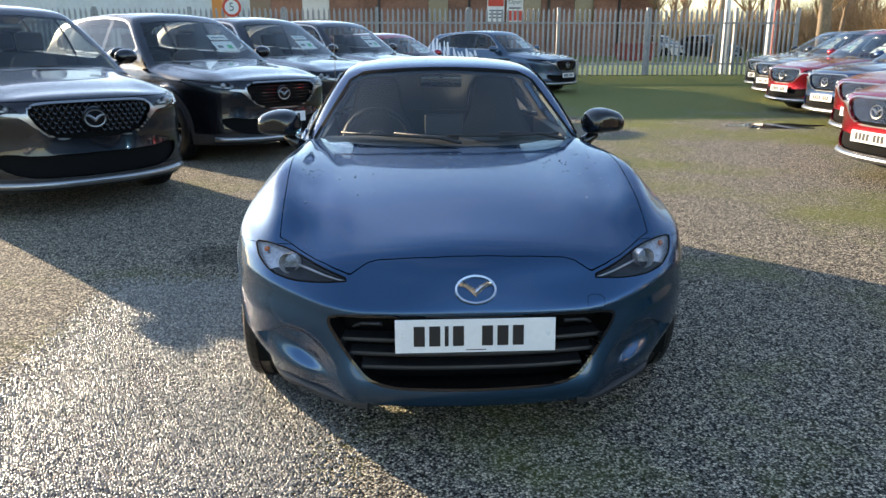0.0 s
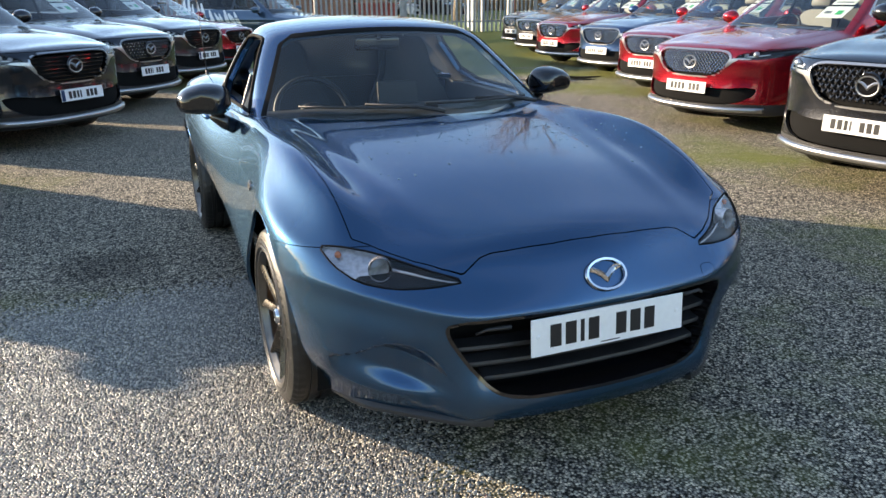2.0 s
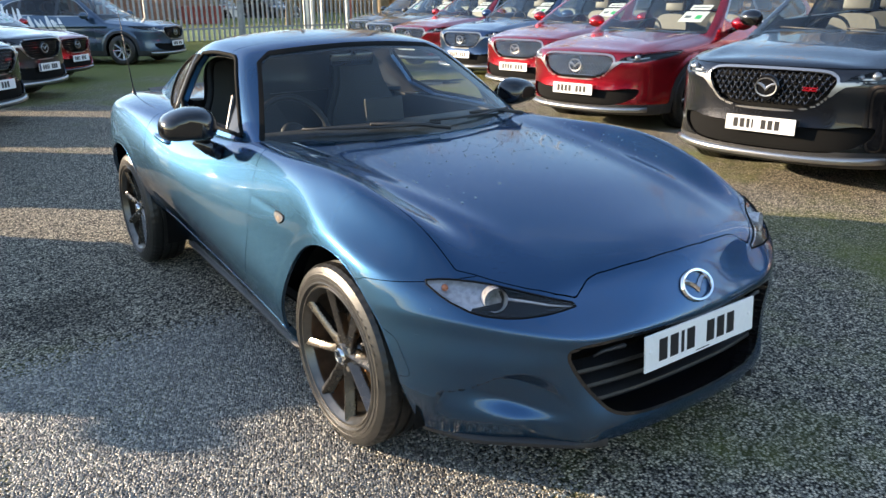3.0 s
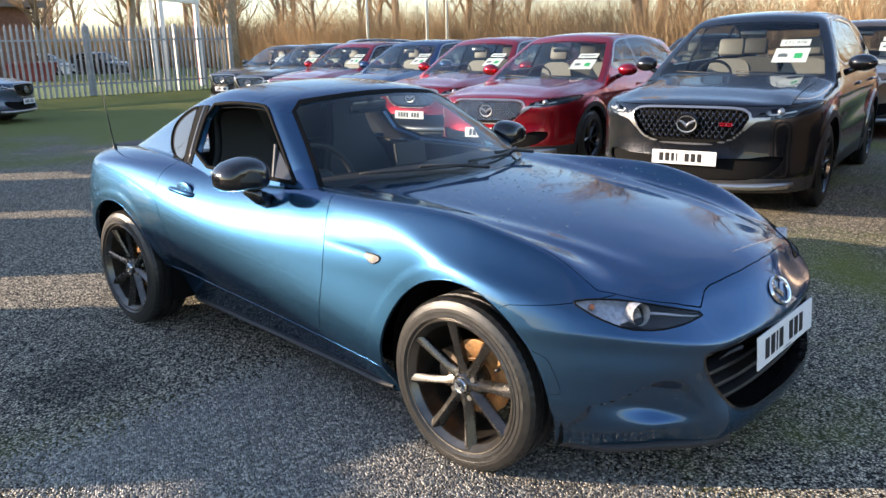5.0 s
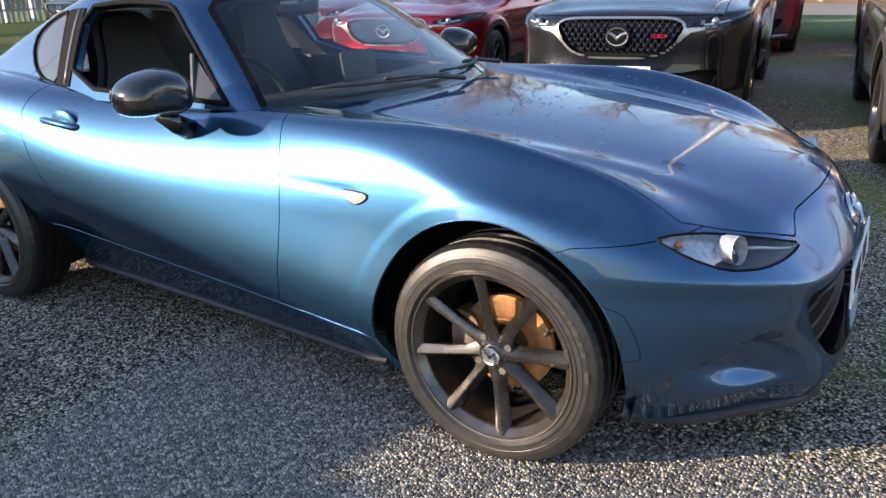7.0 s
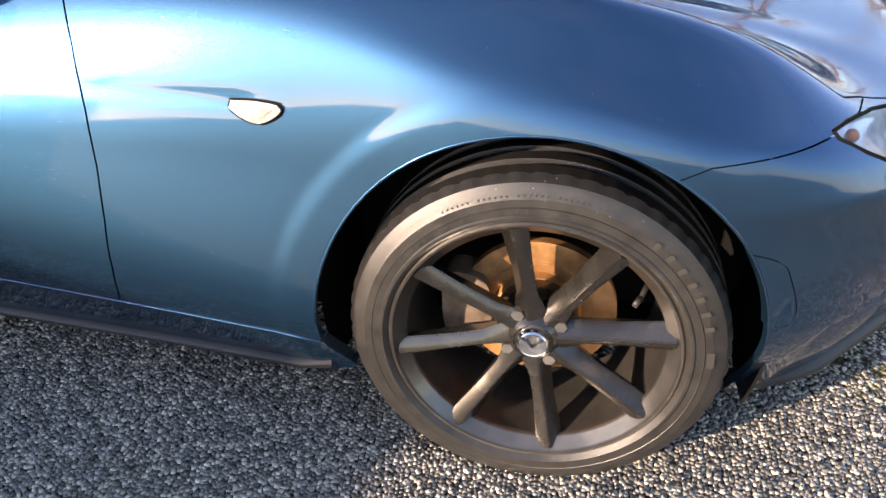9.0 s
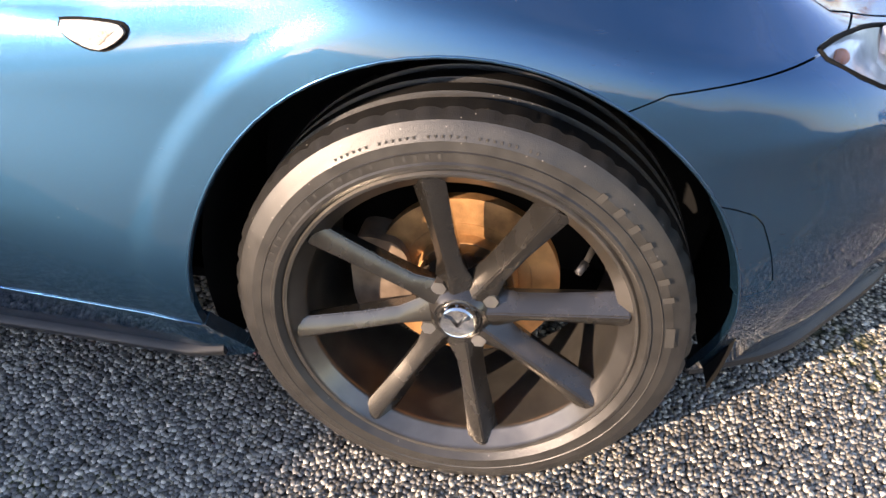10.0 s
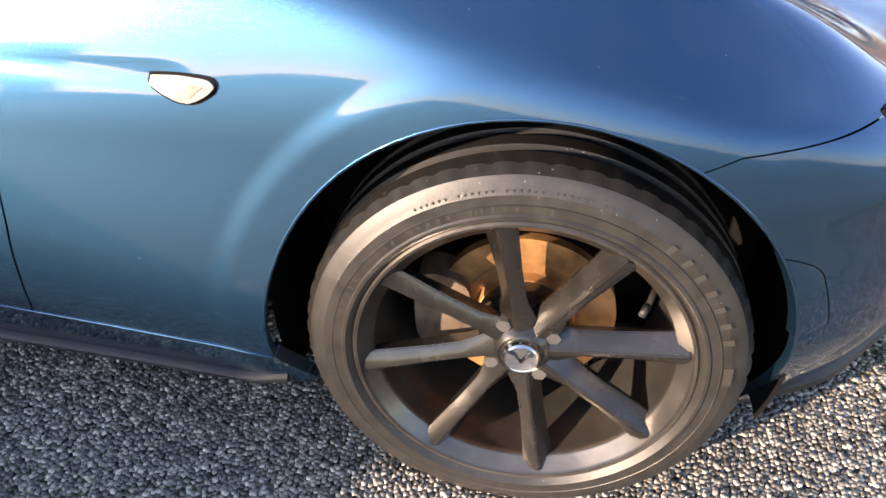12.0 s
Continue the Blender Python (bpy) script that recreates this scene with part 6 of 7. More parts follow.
    roof = lambda x, y, z: np.maximum(1.50 - z / sz, 0)
    sheet("body", plate_of(rest, 0.02), body, car)
    if stripes:
        for s in (-1, 1):
            for k in range(15):
                y0, z0 = 1.25 + 0.155 * k, 0.66 + 0.10 * math.sin(k * 1.9)
                y1, z1, wd = y0 + 0.30, 1.12 + 0.03 * k * (k > 6) - 0.05 * math.sin(k * 2.3), 0.05 + 0.02 * math.sin(k * 1.3)
                poly = [(y0, z0), (y0 + wd * 0.3, z0), ((y0 + y1) / 2 + wd * 1.2, (z0 + z1) / 2 - 0.03), (y1 + wd, z1), (y1, z1), ((y0 + y1) / 2 - 0.02, (z0 + z1) / 2 + 0.04)]
                g = clip(S, lambda x, y, z: np.maximum(np.maximum(inside(poly, y / sy, z / sz), sill_cut(z, sz)), 0.4 - s * x))
                P, N, F = g
                if len(F):
                    sheet("stripe", (P + N * 0.003, N, F), stripes, car, "pale painted stripe")
    # grille
    wing = lambda x, y, z: inside(_WING, np.abs(x) / sx, z / sz) * min(sx, sz) + np.where(y / sy > -0.2, 9, 0)
    ch = clip(S, lambda x, y, z: np.minimum(np.maximum(gr(x, y, z) - 0.016, -gr(x, y, z)), wing(x, y, z)))
    P, N, F = ch
    sheet("grille_frame", plate_of((P + N * 0.008, N, F), 0.02), SATIN, car, "satin silver grille frame")
    bk = clip(S, lambda x, y, z: gr(x, y, z) - 0.002)
    P, N, F = bk
    sheet("grille_back", (P - N * 0.045, N, F), UNDER, car)
    tagged(part("grille_net", grille_net(grille, sx, sz, 0.0 - 0.93 * (sy - 1)), net or GLOSSBLACK, car), kind="stuff")
    if grille == "mesh":
        tagged(part("grille_lattice", grille_net("lattice", sx, sz, -0.93 * (sy - 1)), GLOSSBLACK, car), kind="stuff")
        bm = bmesh.new()
        for zz in (0.735, 0.751) if mark else ():
            box(bm, 0.25 * sx, -0.915 + float(_sp(0.25)), zz * sz, 0.35 * sx, -0.895 + float(_sp(0.33)), (zz + 0.011) * sz)
        if mark:
            part("grille_mark", bm, RED, car, "small red grille mark")
    bk = clip(S, lambda x, y, z: ink(x, y, z) - 0.002)
    P, N, F = bk
    sheet("lower_intake", (P - N * 0.03, N, F), UNDER, car)
    bm = bmesh.new()
    lathe(bm, [(-0.012, 0.0), (-0.012, 0.085), (0.0, 0.092)], 32, "y")
    if grille != "fine":
        o = part("badge_disc", bm, GLOSSBLACK, car, smooth=40)
        o.matrix_local = pose(0, (-0.915) * sy, 0.745 * sz)
    badge(car, pose(0, -0.915 * sy - 0.014, 0.745 * sz), 0.078 * sx, 0.80, badge_mat or SATIN)
    bm = bmesh.new()
    tube(bm, [(x * sx, (-0.935 + float(_sp(abs(x)))) * 1.0 - 0.93 * (sy - 1) - 0.005, (0.262 + 0.02 * x * x) * sz) for x in np.linspace(-0.78, 0.78, 25)], 0.028, 0.028, 10)
    part("lower_lip", bm, SATIN if cladding else GLOSSBLACK, car, smooth=60)
    if plate:
        number_plate(car, pose(0, -0.955 * sy - 0.006, 0.480 * sz, -3), bars, blue=blue)
    # wheels
    for s in (-1, 1):
        for ya in (0.0, 2.70 * sy):
            wheel(car, pose(s * 0.80 * sx, ya, hub, 0, 0, 0 if s < 0 else 180), R=hub + 0.004, rim=hub * 0.67, half=0.11, spokes=spokes, turn=7, mat=rims, fine=False, disc=False)
            bm = bmesh.new()
            lathe(bm, [(0.0, R_ARCH + 0.004), (-s * 0.3, R_ARCH + 0.004)], 24, "x", radians(-20), radians(200))
            o = part("wheel_liner", bm, UNDER, car, smooth=60)
            o.matrix_local = pose(s * 0.90 * sx, ya, hub)
        bm = bmesh.new()
        bmesh.ops.create_uvsphere(bm, u_segments=20, v_segments=12, radius=1)
        for v in bm.verts:
            v.co = Vector((v.co.x * 0.12, v.co.y * (0.10 if v.co.y < 0 else 0.045), v.co.z * 0.075))
        o = part("mirror", bm, body, car, smooth=60)
        o.matrix_local = pose(s * 1.0 * sx, 0.80 * sy, 1.17 * sz, 0, 0, s * 10)
        bm = bmesh.new()
        tube(bm, [(s * -0.05, 0.0, -0.05), (s * -0.14, 0.03, -0.09)], 0.025, 0.03, 8)
        part("stalk", bm, GLOSSBLACK, o, smooth=60)
    # cabin
    st = seats or CABIN
    bm = bmesh.new()
    rows = [[bm.verts.new((x * sx, (y + 0.25 * x * x) * sy, z * sz)) for y, z in ((0.36, 1.06), (0.75, 1.07), (0.92, 1.03), (0.95, 0.8), (0.90, 0.5))] for x in np.linspace(-0.74, 0.74, 13)]
    for A, B in zip(rows, rows[1:]):
        for j in range(4):
            bm.faces.new((A[j], A[j + 1], B[j + 1], B[j]))
    part("dashboard", bm, CABIN, car, smooth=50)
    bm = bmesh.new()
    box(bm, -0.8 * sx, -0.6, 0.26 * sz, 0.8 * sx, 3.4 * sy, 0.30 * sz)
    part("cabin_floor", bm, UNDER, car)
    for x, y, w in ((-0.38, 1.50, 0.24), (0.38, 1.50, 0.24), (-0.35, 2.40, 0.30), (0.35, 2.40, 0.30)):
        bm = bmesh.new()
        prof = rounded([(-w, 0.0), (w, 0.0), (w, 0.40), (w * 0.75, 0.58), (-w * 0.75, 0.58), (-w, 0.40)], 2)
        prism(bm, prof, -0.05, 0.06, "y")
        o = part("seat", bm, st, car, smooth=40)
        o.matrix_local = pose(x * sx, y * sy, 0.62 * sz, -12)
        bm = bmesh.new()
        box(bm, -0.13, -0.03, 0.62, 0.13, 0.06, 0.80, 0.03)
        part("headrest", bm, st, o, smooth=40)
    bm = bmesh.new()
    tube(bm, [(0.18 * math.cos(a), 0, 0.18 * math.sin(a)) for a in [2 * math.pi * i / 24 for i in range(25)]], 0.014, 0.014, 6, False)
    o = part("steering_wheel", bm, CABIN, car, smooth=60)
    o.matrix_local = pose(-0.38 * sx, 1.02 * sy, 1.02 * sz, -24)
    bm = bmesh.new()
    box(bm, -0.12, -0.015, -0.035, 0.12, 0.02, 0.035, 0.012)
    o = part("rear_view_mirror", bm, GLOSSBLACK, car, smooth=40)
    o.matrix_local = pose(0, 0.98 * sy, 1.44 * sz)
    for x0, x1 in ((-0.02, -0.56), (0.52, 0.02)):
        bm = bmesh.new()
        tube(bm, [((x0 + (x1 - x0) * t) * sx, (0.335 + 0.26 * (x0 + (x1 - x0) * t) ** 2 + 0.03) * sy, (1.088 + 0.02 * t) * sz) for t in (0, 0.35, 0.7, 1.0)], 0.010, 0.007, 6)
        part("wiper", bm, TRIM, car, smooth=60)
    if cards:
        tilt = -math.degrees(math.atan(slope * sy / sz)) 
        zz, yy = 1.24, 0.44 + slope * (1.24 - 1.06) + 0.26 * 0.16
        bm = bmesh.new()
        box(bm, -0.15, -0.002, -0.11, 0.15, 0.002, 0.11)
        o = part("price_card", bm, CARD, car, "white printed price card behind the windscreen")
        o.matrix_local = pose(0.40 * sx, yy * sy, zz * sz, tilt)
        bm = bmesh.new()
        box(bm, 0.03, -0.004, -0.05, 0.10, -0.0025, 0.03)
        part("green_panel", bm, CARDGREEN, o)
        bm = bmesh.new()
        box(bm, -0.11, -0.004, -0.03, -0.03, -0.0025, 0.02)
        part("printed_bar", bm, CARDINK, o)
        bm = bmesh.new()
        box(bm, -0.13, -0.002, 0.15, 0.13, 0.002, 0.25)
        p2 = part("price_strip", bm, CARD, o)
        if cards == 2:
            fc = bpy.data.curves.new("price", "FONT")
            fc.body, fc.size, fc.align_x, fc.align_y = "\u00a331,978", 0.062, "CENTER", "CENTER"
            fo = bpy.data.objects.new("price", fc)
            me = bpy.data.meshes.new_from_object(fo)
            bpy.data.objects.remove(fo)
            me.materials.append(CARDINK)
            fo = new("price_lettering", me)
            fo.parent = p2
            fo.matrix_local = pose(0, -0.0035, 0.20, 90)
            bm = bmesh.new()
            lathe(bm, [(-0.004, 0.024), (-0.004, 0.028), (-0.003, 0.028)], 24, "y")
            part("printed_ring", bm, CARDINK, o).matrix_local = pose(-0.07, 0, 0.0)
        if cards == 1:
            bm = bmesh.new()
            box(bm, -0.10, -0.004, 0.185, 0.10, -0.0025, 0.205)
            part("printed_bar", bm, CARDINK, p2)
    car.matrix_world = m
    return car


def row_pose(x, y, heading):
    """A car's pose from its front axle's place and the way it faces, in degrees."""
    return pose(x, y, 0, 0, 0, heading + 90)


def repaint(car, old, newm):
    for o in car.children_recursive:
        for sl in o.material_slots:
            if sl.material == old:
                sl.link = "OBJECT"
                sl.material = newm


DARKCHROME = material("dark_chrome", (0.55, 0.55, 0.56), 0.14, 1.0)
def sill_cut(z, sz):
    return 0.40 - z / sz


RIGHT, LEFT = "cars in the facing row", "cars in the slanting row"
DARKGREY = paint("dark_grey", (0.025, 0.025, 0.03))
BRONZE = paint("bronze_grey", (0.16, 0.125, 0.10))
PEARL = paint("pearl_white", (0.72, 0.72, 0.70), 0.1)
cx = parked_car("estate_car", row_pose(4.25, 1.25, 187), GREY, cell=0.02, grille="mesh", net=DARKCHROME, rims=GLOSSBLACK, bars=(1, 1, 0.7, 0.35, 0, 1, 1, 1), seats=CREAM, cards=2, label="dark grey tall family car with black mesh grille", group=RIGHT, badge_mat=SATIN)
c30 = parked_car("estate_car", row_pose(5.12, 4.03, 187), RED, 0.973, 0.985, 0.915, 1.62, 0.024, "fine", CHROME, rims=GLOSSBLACK, bars=(1, 1, 1, 1, 0, 1, 1, 1), seats=CREAM, label="bright red family car with silver-dotted grille", group=RIGHT, badge_mat=SATIN)
for x, y, h, col, lab in ((6.40, 6.47, 187, None, "bright red family car beside a blue one"), (7.33, 8.97, 187, NAVY, "dark blue family car with silver-dotted grille"), (7.79, 11.3, 187, None, "bright red family car in the long row"), (8.70, 13.9, 187, DARKGREY, "dark grey family car near the fence"), (9.70, 16.55, 187, JET, "black family car at the row's end")):
    c = copy_thing(c30, row_pose(x, y, h))
    tagged(c, lab)
    if col:
        repaint(c, RED, col)
v18 = parked_car("estate_car", row_pose(-2.20, 6.48, -44), GREY, 1, 1, 1, 1.5, 0.026, "slats", GLOSSBLACK, blue=True, label="dark grey family car with plain black grille", group=LEFT)
parked_car("estate_car", row_pose(-3.21, 3.79, -49), GREY, cell=0.024, grille="mesh", net=GLOSSBLACK, mark=False, plate=False, cards=0, badge_mat=SATIN, label="dark grey family car with no plate", group=LEFT)
c = copy_thing(cx, row_pose(-1.41, 8.84, -42))
tagged(c, "dark grey family car between two others", group=LEFT)
repaint(c, CREAM, CABIN)
c = copy_thing(v18, row_pose(-0.44, 11.39, -42))
tagged(c, "near-black family car with a white plate")
repaint(c, GREY, DARKGREY)
parked_car("hatchback", row_pose(0.57, 13.88, -42), RED, 0.95, 0.93, 0.87, 1.7, 0.03, "slats", GLOSSBLACK, cladding=False, label="small red hatchback at the row's end", group=LEFT)
zebra = parked_car("hatchback", row_pose(3.37, 17.16, -45), paint("steel_blue", (0.05, 0.09, 0.14)), 0.95, 0.955, 0.92, 1.6, 0.03, "slats", GLOSSBLACK, rims=SATIN, stripes=PEARL, label="blue-grey small car with pale zebra stripes on its flank", bars=(1, 1, 1, 1, 0, 1, 1, 1))
c = copy_thing(cx, row_pose(10.2, 1.75, 187))
tagged(c, "bronze-grey family car behind the front row")
repaint(c, GREY, BRONZE)
c = copy_thing(cx, row_pose(3.38, -1.52, 187))
tagged(c, "bronze-grey family car alone across from the sports car")
repaint(c, GREY, BRONZE)
c = copy_thing(c30, row_pose(9.3, -1.0, 187))
tagged(c, "bright red family car behind a bronze-grey one")
for x, y, col, lab in ((12.8, 10.2, NAVY, "dark blue family car in the back row"), (11.6, 5.0, DARKGREY, "dark grey family car in the back row"), (12.6, 12.6, DARKGREY, "dark grey family car with roof rails, back row")):
    c = copy_thing(c30, row_pose(x, y, 187))
    tagged(c, lab, group="cars in the back row")
    repaint(c, RED, col)
more = copy_thing(cx, row_pose(12.6, 17.4, 150))
tagged(more, "black family car with white window lettering", group="cars in the back row")
repaint(more, GREY, JET)
far = copy_thing(c30, row_pose(1.5, -8.2, 80))
tagged(far, "white family car across the yard", group="cars in the back row")
repaint(far, RED, PEARL)
# ---- fence, buildings, trees ----
FY = 20.65
BRICK = material("brown_brick", (0.24, 0.125, 0.085), 0.8, 0, 0, 0.35, 6, 0.4, 60)
SHEETING = material("pale_sheeting", (0.62, 0.63, 0.62), 0.5, 0.1, 0, 0.1, 8)
BARK = material("bark", (0.27, 0.20, 0.135), 0.9, 0, 0, 0.35, 12, 0.5, 40)
TWIG = material("winter_twigs", (0.33, 0.21, 0.11), 0.9, 0, 0, 0.4, 2)
SCRUB = material("winter_scrub", (0.34, 0.235, 0.13), 0.9, 0, 0, 0.55, 0.9)
GRASS = material("verge_grass", (0.10, 0.15, 0.035), 0.9, 0, 0, 0.4, 4, 0.5, 60)
SIGNWHITE = material("sign_white", (0.75, 0.75, 0.73), 0.5, 0, 0, 0.05, 6)
SIGNRED = material("sign_red", (0.62, 0.06, 0.03), 0.5)
ROADGREY = material("road_asphalt", (0.22, 0.215, 0.20), 0.7, 0, 0, 0.2, 3, 0.3, 90)
TIMBER = material("weathered_timber", (0.34, 0.24, 0.15), 0.8, 0, 0, 0.3, 9)
WHITEPOLE = material("white_paint", (0.72, 0.71, 0.68), 0.45, 0, 0, 0.1, 9)

fence = thing("palisade_fence", None, "grey galvanised steel palisade fence with pointed pales", "fence", kind="structure")
bm = bmesh.new()
_p = [(-0.034, 0.0), (0.034, 0.0), (0.034, 1.84), (0.02, 1.90), (0.0, 1.955), (-0.02, 1.90), (-0.034, 1.84)]
A = [bm.verts.new((u, -0.012 if abs(u) < 0.03 else 0.0, v)) for u, v in _p]
B = [bm.verts.new((u, (-0.012 if abs(u) < 0.03 else 0.0) + 0.006, v)) for u, v in _p]
bm.faces.new(A)
bm.faces.new(B[::-1])
for i in range(7):
    bm.faces.new((A[i], B[i], B[(i + 1) % 7], A[(i + 1) % 7]))
bmesh.ops.recalc_face_normals(bm, faces=bm.faces)
pale0 = part("pale", bm, GALV, fence)
pale0.location = (11.85, FY, 0.24)
x = 11.85 - 0.155
rnd = random.Random(4)
while x > -16:
    o = new("pale", pale0.data)
    o.parent = fence
    o.location = (x, FY, 0.24 + rnd.uniform(-0.006, 0.006))
    o.rotation_euler = (0, rnd.uniform(-0.006, 0.006), 0)
    x -= 0.155
x = 12.73
while x > -15:
    bm = bmesh.new()
    box(bm, x - 0.05 if x < 12.5 else 11.88, FY + 0.03, 0.1, x + 0.05 if x < 12.5 else 11.98, FY + 0.12, 2.22)
    part("post", bm, GALV, fence)
    x -= 2.72
for z in (0.55, 1.75):
    bm = bmesh.new()
    box(bm, -16, FY + 0.006, z, 11.95, FY + 0.05, z + 0.05)
    part("rail", bm, GALV, fence)

# verge, road
bm = bmesh.new()
v = [bm.verts.new((x, y, 0.24 + 0.012)) for x, y in ((-30, 20.45), (12.2, 20.45), (14.5, 24), (14.5, 30), (-30, 30))]
bm.faces.new(v)
tagged(part("verge", bm, GRASS), "rough green grass strip behind the fence", "grass", kind="structure")
bm = bmesh.new()
rows = []
for y in np.arange(-60, 90, 1.5):
    c = 0.010 * max(0, y - 10) ** 1.35
    rows.append([bm.verts.new((xx + c, y, zz)) for xx, zz in ((12.0, 0.0), (12.15, 0.06), (15, 0.10), (18.2, 0.07), (18.3, 0.03))])
for P_, Q_ in zip(rows, rows[1:]):
    for j in range(4):
        bm.faces.new((P_[j], P_[j + 1], Q_[j + 1], Q_[j]))
tagged(part("verge", bm, GRASS, smooth=60), "short green grass verge beside the road", "grass", kind="structure")
bm = bmesh.new()
rows = []
for y in np.arange(-60, 90, 3):
    c = 0.010 * max(0, y - 10) ** 1.35
    rows.append([bm.verts.new((xx + c, y, 0.03)) for xx in (18.3, 25.5)])
for P_, Q_ in zip(rows, rows[1:]):
    bm.faces.new((P_[0], P_[1], Q_[1], Q_[0]))
tagged(part("road", bm, ROADGREY, smooth=60), "grey asphalt road beyond the verge", "road", kind="structure")
bm = bmesh.new()
v = [bm.verts.new(q) for q in ((25.5, -60, 0.04), (200, -60, 0.04), (200, 300, 0.04), (60, 300, 0.04), (25.5, 40, 0.04))]
bm.faces.new(v)
tagged(part("ground_bank", bm, SCRUB), "brown leaf-strewn ground under the trees", "ground", kind="structure")
rail = thing("timber_rail", None, "low weathered timber rail beside the road", "fence")
for y in np.arange(-12, 24, 2.4):
    bm = bmesh.new()
    box(bm, 26.0, y - 0.06, 0.0, 26.14, y + 0.06, 1.0, 0.01)
    part("post", bm, TIMBER, rail)
    for z in (0.45, 0.86):
        bm = bmesh.new()
        box(bm, 25.95, y, z, 26.0, y + 2.4, z + 0.14, 0.008)
        part("rail", bm, TIMBER, rail)

# brick building beyond the fence
bld = thing("brick_building", None, "long low brown brick building with a flat eave", "building")
bm = bmesh.new()
box(bm, -34, 46, 0.0, 15.6, 58, 4.0)
part("wall", bm, BRICK, bld)
bm = bmesh.new()
box(bm, -34.4, 45.4, 4.0, 16.2, 58.4, 4.35)
part("roof", bm, material("grey_eave", (0.20, 0.19, 0.18), 0.7), bld)
for x in (-1.4, 4.1, 9.0, 13.4):
    bm = bmesh.new()
    tube(bm, [(x, 45.92, 0.1), (x, 45.92, 4.0)], 0.08, 0.08, 8)
    part("downpipe", bm, TRIM, bld)
for x in (-8.5, 2.2, 7.9, 11.2):
    bm = bmesh.new()
    box(bm, x - 0.6, 45.93, 2.2, x + 0.6, 46.0, 3.7)
    w = part("window", bm, GLOSSBLACK, bld)
bm = bmesh.new()
box(bm, -6.0, 45.90, 2.4, -4.4, 45.98, 3.7)
lv = part("louvre", bm, SHEETING, bld, "white slatted wall louvre")
for z in np.arange(2.45, 3.65, 0.12):
    bm = bmesh.new()
    box(bm, -5.9, 45.84, z, -4.5, 45.90, z + 0.05)
    part("slat", bm, WHITEPOLE, lv)
for x0, x1, mat in ((5.2, 6.25, SIGNRED), (6.4, 7.4, SIGNWHITE)):
    sg = thing("wall_sign", None, "red and white sign board on the brick wall" if mat == SIGNRED else "white sign board on the brick wall", "sign")
    bm = bmesh.new()
    box(bm, x0, 45.86, 2.3, x1, 45.92, 3.9, 0.01)
    part("board", bm, SIGNWHITE, sg)
    bm = bmesh.new()
    box(bm, x0 + 0.05, 45.84, 3.2 if mat == SIGNRED else 2.35, x1 - 0.05, 45.856, 3.8 if mat == SIGNRED else 2.95)
    part("panel", bm, SIGNRED, sg)
    for z in ((2.5, 2.7, 2.9) if mat == SIGNRED else (3.05,)):
        bm = bmesh.new()
        box(bm, x0 + 0.12, 45.84, z, x1 - 0.12, 45.856, z + 0.09)
        part("printed_bar", bm, CARDINK, sg)


def words(text, size, mat, m, parent, name="lettering"):
    cu = bpy.data.curves.new(name, "FONT")
    cu.body, cu.size, cu.align_x, cu.align_y, cu.extrude = text, size, "CENTER", "CENTER", 0.002
    tmp = bpy.data.objects.new(name, cu)
    scene.collection.objects.link(tmp)
    me = bpy.data.meshes.new_from_object(tmp.evaluated_get(bpy.context.evaluated_depsgraph_get()))
    bpy.data.objects.remove(tmp)
    me.materials.clear()
    me.materials.append(mat)
    ob = new(name, me)
    ob.parent = parent
    ob.matrix_local = m
    return ob


words("Open", 0.36, CARDINK, pose(6.9, 45.85, 3.45, 90), sg)
sp = thing("speed_sign", None, "round white speed sign with a red ring", "sign")
bm = bmesh.new()
bmesh.ops.create_cone(bm, cap_ends=True, segments=40, radius1=0.27, radius2=0.27, depth=0.02, matrix=Matrix.Translation((-5.06, FY - 0.05, 2.2)) @ Matrix.Rotation(radians(90), 4, "X"))
part("disc", bm, SIGNRED, sp)
bm = bmesh.new()
bmesh.ops.create_cone(bm, cap_ends=True, segments=40, radius1=0.20, radius2=0.20, depth=0.02, matrix=Matrix.Translation((-5.06, FY - 0.056, 2.2)) @ Matrix.Rotation(radians(90), 4, "X"))
part("face", bm, SIGNWHITE, sp)
words("5", 0.34, CARDINK, pose(-5.06, FY - 0.068, 2.2, 90), sp)
bm = bmesh.new()
tube(bm, [(-5.06, FY - 0.03, 0.2), (-5.06, FY - 0.03, 2.5)], 0.03, 0.03, 8)
part("pole", bm, GALV, sp)

shed = thing("sheet_clad_shed", None, "pale ribbed metal-clad shed behind the fence", "building")
bm = bmesh.new()
n = 120
prev = None
for i in range(n + 1):
    x = -34 + 27.4 * i / n
    o_ = 0.05 if (i // 2) % 2 else 0.0
    a = bm.verts.new((x, 25.0 - o_, 0.1)), bm.verts.new((x, 25.0 - o_, 5.2))
    if prev:
        bm.faces.new((prev[0], a[0], a[1], prev[1]))
    prev = a
part("cladding", bm, SHEETING, shed)
bm = bmesh.new()
box(bm, -34, 25.05, 0, -6.6, 32, 5.2)
part("core", bm, SHEETING, shed)
bm = bmesh.new()
box(bm, -6.6, 24.9, 0.1, -6.25, 25.3, 5.2)
part("corner_post", bm, material("orange_paint", (0.70, 0.25, 0.05), 0.5), shed)

